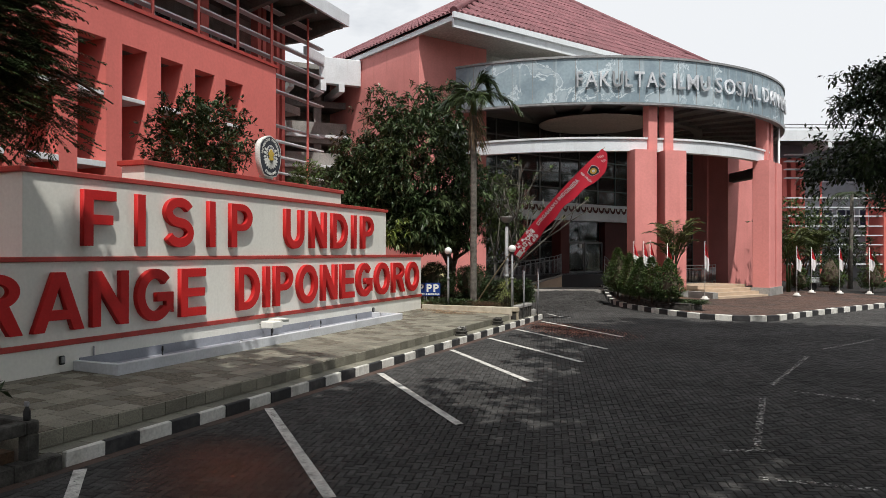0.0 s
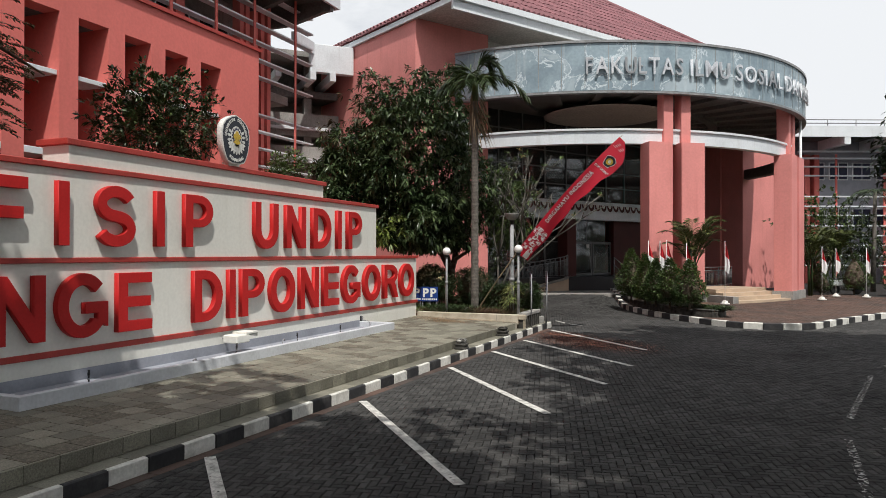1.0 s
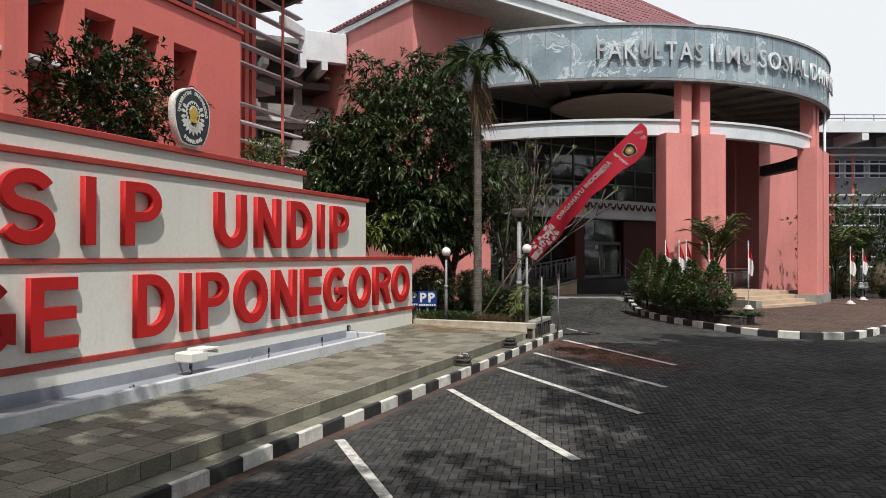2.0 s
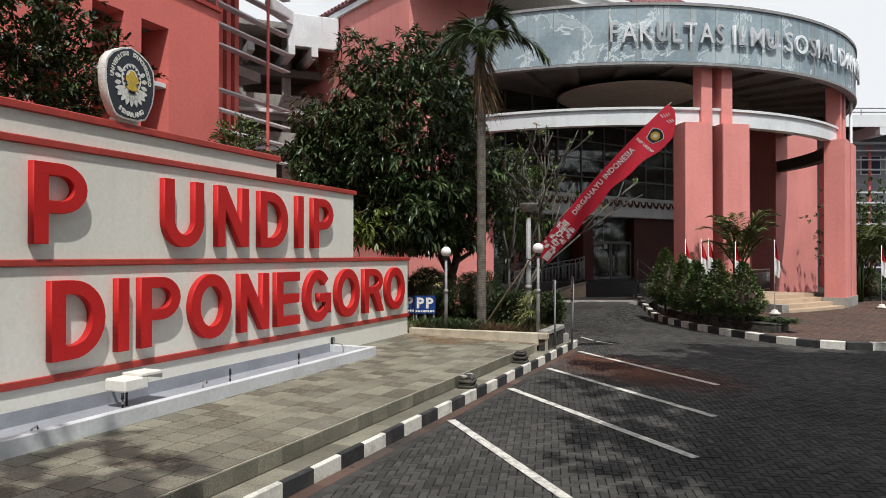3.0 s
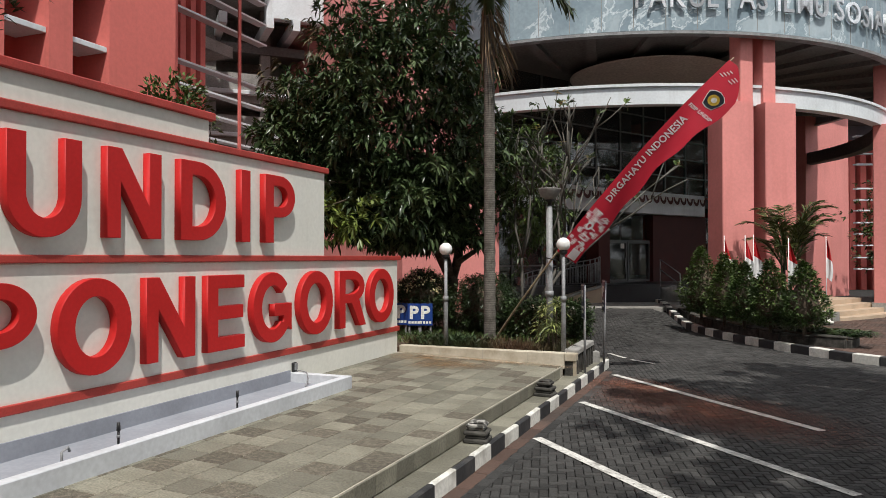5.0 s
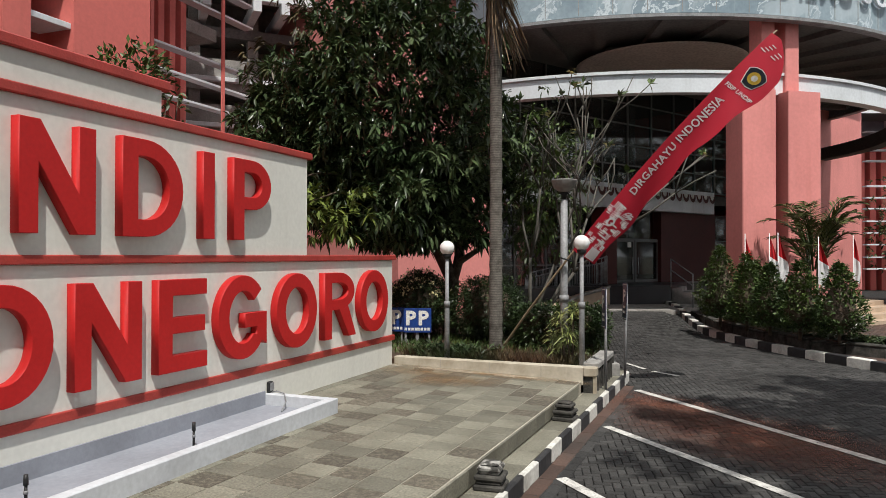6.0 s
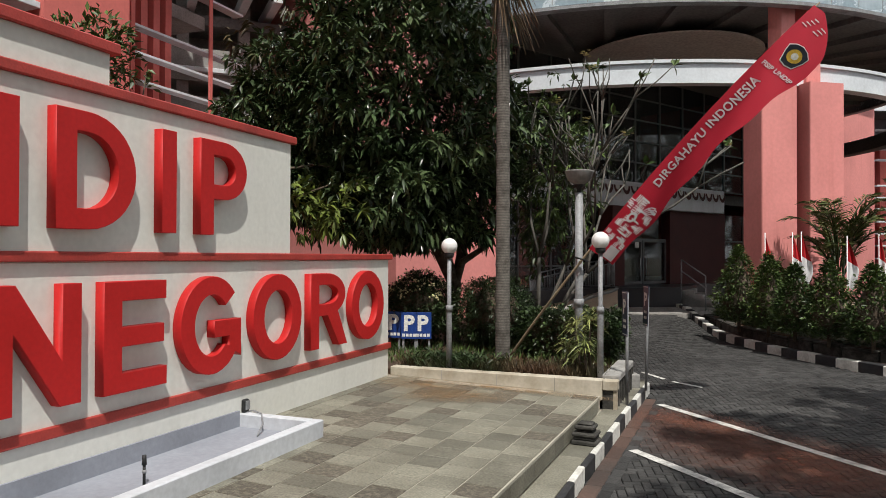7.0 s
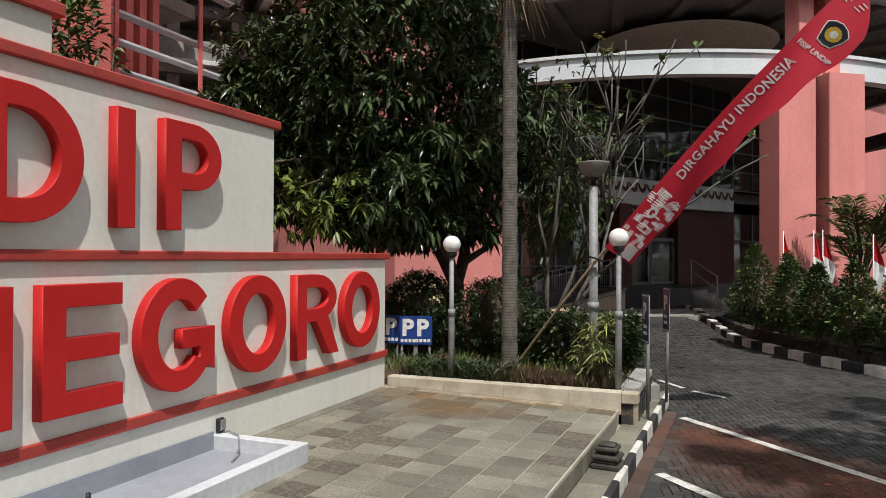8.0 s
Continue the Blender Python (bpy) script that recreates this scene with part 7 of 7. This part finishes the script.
grid = [[bm.verts.new(banner_at(i / NU, j / NV)[0]) for j in range(NV + 1)] for i in range(NU + 1)]
for i in range(NU):
    for j in range(NV):
        f = bm.faces.new((grid[i][j], grid[i + 1][j], grid[i + 1][j + 1], grid[i][j + 1]))
        f.smooth = True
part("cloth", bm, BANNER, banner, "red printed cloth")


def on_banner(me, u0, v_mid, scale_len, name, mat_label="", turn=False):
    """Bends a flat mesh (x along the text, y up) onto the cloth; the text reads along the pole."""
    total = sum((bamboo_at(T0 + (T1 - T0) * (k + 1) / 50) - bamboo_at(T0 + (T1 - T0) * k / 50)).length for k in range(50))
    for v in me.vertices:
        x, y = v.co.x, v.co.y
        if turn:
            x, y = -y, x
        u = u0 + x / total
        p, d, acr = banner_at(min(max(u, 0), 1), v_mid)
        p2 = p - acr * y
        q = banner_at(min(max(u, 0), 1), min(max(v_mid - y / 0.52, 0), 1))[0]
        v.co = q + FACE * 0.007
    me.update()
    part(name, me, None, banner, mat_label)


words = word_mesh("words", "DIRGAHAYU INDONESIA", 0.128, 0.0006, CLOTHWHITE, 0.005, 1.08)
words.transform(Matrix.Diagonal((0.74, 1, 1, 1)) @ Matrix.Translation((0, -0.064, 0)))
on_banner(words, 0.275, 0.32, 1, "printed_lettering", "white printed words")
small = word_mesh("small_words", "FISIP UNDIP", 0.055, 0.001, CLOTHWHITE, 0.002)
lo, hi = mesh_span(small)
small.transform(Matrix.Translation((-(lo + hi) / 2, -0.03, 0)))
for v in small.vertices:
    v.co.x, v.co.y = v.co.y, -v.co.x
on_banner(small, 0.765, 0.52, 1, "printed_lettering", "small white printed words")
for rad, mat, lift in ((0.165, CLOTHWHITE, 0), (0.152, CRESTDARK, 1), (0.082, CRESTGOLD, 2), (0.04, CRESTWHITE, 3)):
    edge = [(0, 1.0), (0.5, 0.85), (0.86, 0.5), (0.78, 0.0), (0.5, -0.85), (0, -0.97), (-0.5, -0.85), (-0.78, 0.0), (-0.86, 0.5), (-0.5, 0.85)]
    loop = [(x * rad, y * rad) for x, y in edge] if lift < 2 else arc(0, 0, rad, rad * 1.1, 0, 345, 20)
    me = outline_mesh("printed_crest", [loop], 0.001, mat)
    for v in me.vertices:
        v.co.x, v.co.y = v.co.y, -v.co.x
    on_banner(me, 0.835, 0.5, 1, "printed_crest", "printed crest")
    for ob in banner.children:
        if ob.data == me:
            ob.location = FACE * 0.0025 * lift
rb_ = random.Random(5)
for k in range(9):
    x0 = 0.30 + 0.052 * k
    me = outline_mesh("printed_mark", [[(0, -0.05 - 0.04 * rb_.random()), (0.022, -0.05 - 0.05 * rb_.random()), (0.03, 0.03 + 0.06 * rb_.random()), (0.006, 0.05 + 0.05 * rb_.random())]], 0.001, CLOTHWHITE)
    on_banner(me, 0.075 + 0.018 * k, 0.3 + 0.45 * rb_.random(), 1, "printed_mark", "white printed pattern")
for k in range(30):
    u, v = 0.045 + 0.165 * rb_.random(), 0.12 + 0.8 * rb_.random()
    ln, wd = rb_.uniform(0.05, 0.11), 0.013
    row = [(0, 0), (ln, 0), (ln, wd), (0, wd)] if k % 3 else [(0, 0), (wd, 0), (wd, ln), (0, ln)]
    for j in range(3):
        off = 0.027 * j
        me = raw_mesh("printed_mark", [(x + (off if k % 3 == 0 else 0), y + (off if k % 3 else 0), 0.0) for x, y in row], [(0, 1, 2, 3)], CLOTHWHITE)
        on_banner(me, u, v, 1, "printed_mark", "white printed pattern")
me = outline_mesh("printed_mark", [arc(0, 0, 0.07, 0.07, 0, 345, 20), arc(0, 0, 0.035, 0.035, 345, 0, 20)], 0.001, CLOTHWHITE)
on_banner(me, 0.155, 0.42, 1, "printed_mark", "white printed ring")
for k in range(4):
    me = outline_mesh("printed_mark", [arc(0, 0, 0.05 + 0.028 * k, 0.05 + 0.028 * k, 0, 90, 8) + arc(0, 0, 0.036 + 0.028 * k, 0.036 + 0.028 * k, 90, 0, 8)], 0.001, CLOTHWHITE)
    on_banner(me, 0.185, 0.78, 1, "printed_mark", "white printed arcs")
me = outline_mesh("printed_panel", [[(0, -0.11), (0.17, -0.11), (0.17, 0.09), (0, 0.09)]], 0.001, CLOTHWHITE)
bmw = bmesh.new()
bmw.from_mesh(me)
bmesh.ops.subdivide_edges(bmw, edges=bmw.edges[:], cuts=4, use_grid_fill=True)
bmw.to_mesh(me)
bmw.free()
on_banner(me, 0.004, 0.66, 1, "printed_panel", "white printed corner panel")
for k in range(7):
    me = outline_mesh("printed_mark", [[(0, -0.05), (0.014, -0.05), (0.02, 0.04), (0.006, 0.05)]], 0.001, CLOTHWHITE)
    on_banner(me, 0.93 + 0.011 * (k % 4), 0.2 + 0.1 * k, 1, "printed_mark", "white printed pattern")

# ---- posts with narrow signs ----
def blade_sign(x, y, z, top, lean):
    t = thing("parking_sign", "narrow dark blue parking sign on a thin grey post", "sign", Matrix.Translation((x, y, z)) @ pose(0, 0, 0, lean, 0, -66), "parking signs")
    part("post", tube([(0, 0, -0.03), (0, 0, top - 0.02)], 0.018, 8), GALV, t)
    part("plate", boxes((-0.11, -0.028, top - 0.52, 0.11, -0.02, top), bevel=0.004), NAVY, t, "dark blue plate")
    for rim_z in (top - 0.505, top - 0.025):
        part("plate_rim", boxes((-0.10, -0.0305, rim_z, 0.10, -0.0285, rim_z + 0.01)), CRESTWHITE, t)
    me = word_mesh("sign_letter", "P", 0.16, 0.002, CRESTWHITE, 0.008)
    lo, hi = mesh_span(me)
    me.transform(Matrix.Translation((-(lo + hi) / 2, 0, 0)))
    part("sign_letter", me, None, t, "white letter", Matrix.Translation((0, -0.029, top - 0.26)) @ pose(0, 0, 0, 90, 0, 0))
    for k in range(2):
        part("sign_bar", boxes((-0.06, -0.0305, top - 0.36 - 0.07 * k, 0.06, -0.0285, top - 0.325 - 0.07 * k)), CRESTWHITE, t)


blade_sign(-4.75, 15.66, 0.165, 1.29, 0.0)
blade_sign(-4.69, 16.66, 0.165, 1.32, -1.2)

PLAN = BED_PLAN
BOARDS = ((-8.40, 16.78), (-8.11, 16.74), (-7.92, 16.82))
for k, (x, y) in enumerate(BOARDS):
    t = thing("parking_board", "blue board with a white parking letter standing in grass", "sign", Matrix.Translation((x, y, BZ)) @ pose(0, 0, 0, -4, 0, 14 + 6 * k), "blue parking boards")
    part("board", boxes((-0.125, -0.012, 0.2, 0.125, 0.012, 0.60), bevel=0.004), BLUE, t, "blue painted board")
    for sx in (-0.09, 0.09):
        part("leg", boxes((sx - 0.015, 0.013, -0.03, sx + 0.015, 0.035, 0.5)), GALV, t)
    me = word_mesh("sign_letter", "P", 0.22, 0.002, CRESTWHITE, 0.012)
    lo, hi = mesh_span(me)
    me.transform(Matrix.Translation((-(lo + hi) / 2, 0, 0)))
    part("sign_letter", me, None, t, "white letter", Matrix.Translation((0, -0.0135, 0.33)) @ pose(0, 0, 0, 90, 0, 0))
    for j in range(4):
        part("sign_bar", boxes((-0.105 + 0.055 * j, -0.016, 0.235, -0.065 + 0.055 * j, -0.013, 0.28)), CRESTWHITE, t, "white bar")


# ---- carved stones on the step ----
PLAN = SITE
STONEW = material("whitewashed_stone", (0.42, 0.41, 0.38), 0.9, second=(0.06, 0.058, 0.052), scale=16, fine=60, bump=0.7, grain=0.3, patch=(0.42, 0.55))


def carved_stone(x, y, turn, top_mat, label):
    t = thing("carved_stone", label, "stone", Matrix.Translation((x, y, STEP_Z)) @ pose(0, 0, 0, 0, 0, turn) @ Matrix.Scale(0.92, 4), "carved stones on the step")
    for nm, z0, z1, a, mat in (("base", 0, 0.045, 0.118, DARKSTONE), ("waist", 0.045, 0.075, 0.102, DARKSTONE), ("roll", 0.075, 0.115, 0.113, DARKSTONE), ("neck", 0.115, 0.14, 0.078, top_mat), ("cap", 0.14, 0.18, 0.092, top_mat), ("top", 0.18, 0.20, 0.07, top_mat)):
        part(nm, boxes((-a, -a, z0, a, a, z1), bevel=0.012), mat, t)


carved_stone(-4.96, 11.66, 6, STONEW, "stepped carved stone with whitewashed cap on the step")
carved_stone(-4.92, 13.92, -4, DARKSTONE, "stepped dark carved stone on the step")

# ---- flood lamp and sockets at the wall foot ----
flood = thing("flood_lamp", "cream boxy flood lamp on a bracket over the trough", "lamp", Matrix.Translation((-7.26, 8.47, 0.575)))
part("body", boxes((-0.13, -0.20, -0.07, 0.13, 0.10, 0.05), bevel=0.015), CREAM, flood, "cream metal case")
part("visor", boxes((-0.13, 0.02, 0.052, 0.13, 0.30, 0.075), (-0.13, 0.28, 0.0, 0.13, 0.30, 0.052)), CREAM, flood, "cream visor")
g = part("lens", boxes((-0.11, 0.102, -0.05, 0.11, 0.11, 0.045)), GLASS, flood)
part("bracket", tube([(-0.26, -0.05, -0.02), (-0.1, -0.05, -0.02)], 0.015, 6), GALV, flood)
part("leg", tube([(0.0, -0.05, -0.24), (0.0, -0.05, -0.06)], 0.012, 6), BLACKMETAL, flood)
for y, z in ((12.60, 0.50), (4.43, 0.48)):
    so = thing("wall_socket", "black weatherproof socket on the cream wall", "socket", Matrix.Translation((WALL_X, y, z)), "wall sockets")
    part("case", boxes((0, -0.035, -0.055, 0.04, 0.035, 0.055), bevel=0.01), BLACKMETAL, so)
    part("flap", boxes((0.04, -0.028, -0.03, 0.05, 0.028, 0.045), bevel=0.004), GALV, so)
cable = thing("cable", "thin grey cable hanging from the socket into the trough", "cable")
part("wire", tube([(WALL_X + 0.03, 12.6, 0.45), (-7.42, 12.61, 0.465), (-7.30, 12.56, 0.46), (-7.2, 12.44, 0.41), (-7.15, 12.3, 0.352)], 0.007, 6), GALV, cable)
conduit = thing("conduit", "thin grey conduit running up the cream wall", "pipe")
part("pipe", tube([(WALL_X + 0.012, 4.91, 0.40), (WALL_X + 0.012, 4.91, 0.60)], 0.011, 6), GALV, conduit)


# ---- flags ----
def flag(x, y, z, high, seed, base=True, grp="flags on stands"):
    t = thing("flag", "red and white flag hanging limp on a thin pole", "flag", Matrix.Translation((x, y, z)), grp)
    rr = random.Random(seed)
    if base:
        part("stand", lathe([(0.16, 0.0), (0.165, 0.05), (0.10, 0.07), (0.09, 0.13), (0.03, 0.15)], 18), KERBWHITE, t, "white concrete stand")
    part("pole", tube([(0, 0, 0.0 if base else -0.05), (0, 0, high - 0.02)], 0.010, 8), CLOTHWHITE, t, "white pole")
    a = rr.uniform(-0.5, 0.5)
    rows = []
    nb, nd = 12, 14
    drop = high * 0.42
    for half, mat, nm in ((0, CLOTHRED, "red_half"), (1, CLOTHWHITE, "white_half")):
        bm = bmesh.new()
        g2 = []
        for i in range(nd + 1):
            s = i / nd
            row = []
            for j in range(nb + 1):
                k = j / nb
                v = (half + k) / 2
                w = 0.035 + 0.17 * min(1.0, v * 1.7) * (1.0 if v < 0.75 else 1.0 - (v - 0.75) * 1.6)
                px = s * w * math.cos(a + 0.5 * math.sin(v * 3 + seed))
                py = 0.045 * math.sin(s * 9 + v * 3 + seed) * s + s * w * math.sin(a) * 0.6
                pz = high - 0.03 - v * drop * 1.1 - s * 0.12
                row.append(bm.verts.new((px, py, pz)))
            g2.append(row)
        for i in range(nd):
            for j in range(nb):
                f = bm.faces.new((g2[i][j], g2[i + 1][j], g2[i + 1][j + 1], g2[i][j + 1]))
                f.smooth = True
        part(nm, bm, mat, t, "red cloth" if half == 0 else "white cloth")
    return t


for k, (x, y, h) in enumerate(((-0.70, 25.8, 2.27), (2.82, 30.8, 2.25), (3.6, 33.6, 2.2), (4.7, 33.4, 2.2), (5.85, 33.4, 2.2))):
    PLAN = FAR_PLAN if k else ISLE_PLAN
    flag(x, y, 0.17, h, 3 + k)
PLAN = ISLE_PLAN
for k, (x, y, h) in enumerate(((-3.08, 24.1, 2.12), (-2.60, 23.2, 2.1), (-2.42, 23.5, 2.12), (-1.72, 22.5, 2.0))):
    flag(x, y, 0.32, h, 11 + k, False, "flags in the planter")

# ---- box planter at the near end of the platform ----
PLAN = NEAR_PLAN
nearbox = thing("box_planter", "weathered concrete frame planter at the platform's end", "planter")
part("rail", boxes((-6.6, 2.0, 0.36, -4.86, 2.12, 0.47), (-4.98, 0.2, 0.36, -4.86, 2.0, 0.47), bevel=0.012), DARKSTONE, nearbox, "stained concrete rail")
part("leg", boxes((-4.98, 2.0, -0.05, -4.86, 2.12, 0.358), bevel=0.012), DARKSTONE, nearbox)
part("leg", boxes((-4.98, 0.2, -0.05, -4.86, 0.32, 0.358), bevel=0.012), DARKSTONE, nearbox)
part("earth", boxes((-6.6, 0.2, -0.05, -5.0, 1.98, 0.22)), SOIL, nearbox, "dark soil")
old = kerb_mesh("old_kerb_block", DARKSTONE, 0.44, 0.16, 0.15)
kerb_old = thing("old_kerb", "mossy unpainted concrete kerb at the platform's end", "kerb", kind="structure")
for i in range(8):
    part("kerb_block", old, None, kerb_old, "", Matrix.Translation((KERB_X - 0.09, 2.08 - 0.445 * i, -0.01)))
shrub("thin_shrub", "thin-leaved dark shrub in the box planter", (-5.75, 1.75, 0.75), (0.42, 0.35, 0.42), 130, 0.13, LEAFHEDGE, 600, 0.22, 5, 0.4, 9)
bottle = thing("spray_bottle", "small dark spray bottle on the concrete rail", "bottle", Matrix.Translation((-4.93, 2.05, 0.47)))
part("body", lathe([(0.028, 0), (0.03, 0.01), (0.03, 0.08), (0.012, 0.12)], 14), BLACKMETAL, bottle)
part("nozzle", boxes((-0.03, -0.012, 0.12, 0.02, 0.012, 0.16), bevel=0.004), GALV, bottle)

# ---- parked scooter by the far wing ----
PLAN = FAR_PLAN
scoot = thing("motor_scooter", "white parked motor scooter beside the far shrubs", "scooter", Matrix.Translation((4.3, 36.4, 0.13)) @ pose(0, 0, 0, 0, 0, 35))
for x in (-0.6, 0.6):
    wh = part("wheel", lathe([(0.17, -0.05), (0.24, -0.05), (0.26, 0), (0.24, 0.05), (0.17, 0.05)], 20), BLACKMETAL, scoot, "black tyre", Matrix.Translation((x, 0, 0.26)) @ pose(0, 0, 0, 90, 0, 0))
part("body", boxes((-0.75, -0.14, 0.42, -0.05, 0.14, 0.72), (-0.1, -0.12, 0.25, 0.35, 0.12, 0.36), (0.3, -0.15, 0.3, 0.5, 0.15, 0.95), bevel=0.04), WHITE, scoot, "white body panels")
part("seat", boxes((-0.7, -0.13, 0.722, 0.0, 0.13, 0.80), bevel=0.03), BLACKMETAL, scoot, "black seat")
part("handlebar", tube([(0.38, -0.32, 1.02), (0.42, 0, 1.0), (0.38, 0.32, 1.02)], 0.015, 6), BLACKMETAL, scoot)
part("mirror", tube([(0.38, 0.25, 1.0), (0.4, 0.3, 1.2)], 0.01, 6), BLACKMETAL, scoot)

# paved blocks nearest the walk
PLAN = SITE
blocks = raw_mesh("paver", pv, pf, PAVER)
for x, y, a, dz in near_pavers:
    part("paver", blocks, None, road, "", Matrix.Translation((x, y, dz)) @ Matrix.Rotation(a, 4, "Z") @ pose(0, 0, 0, rng.uniform(-0.6, 0.6), rng.uniform(-0.6, 0.6), 0))
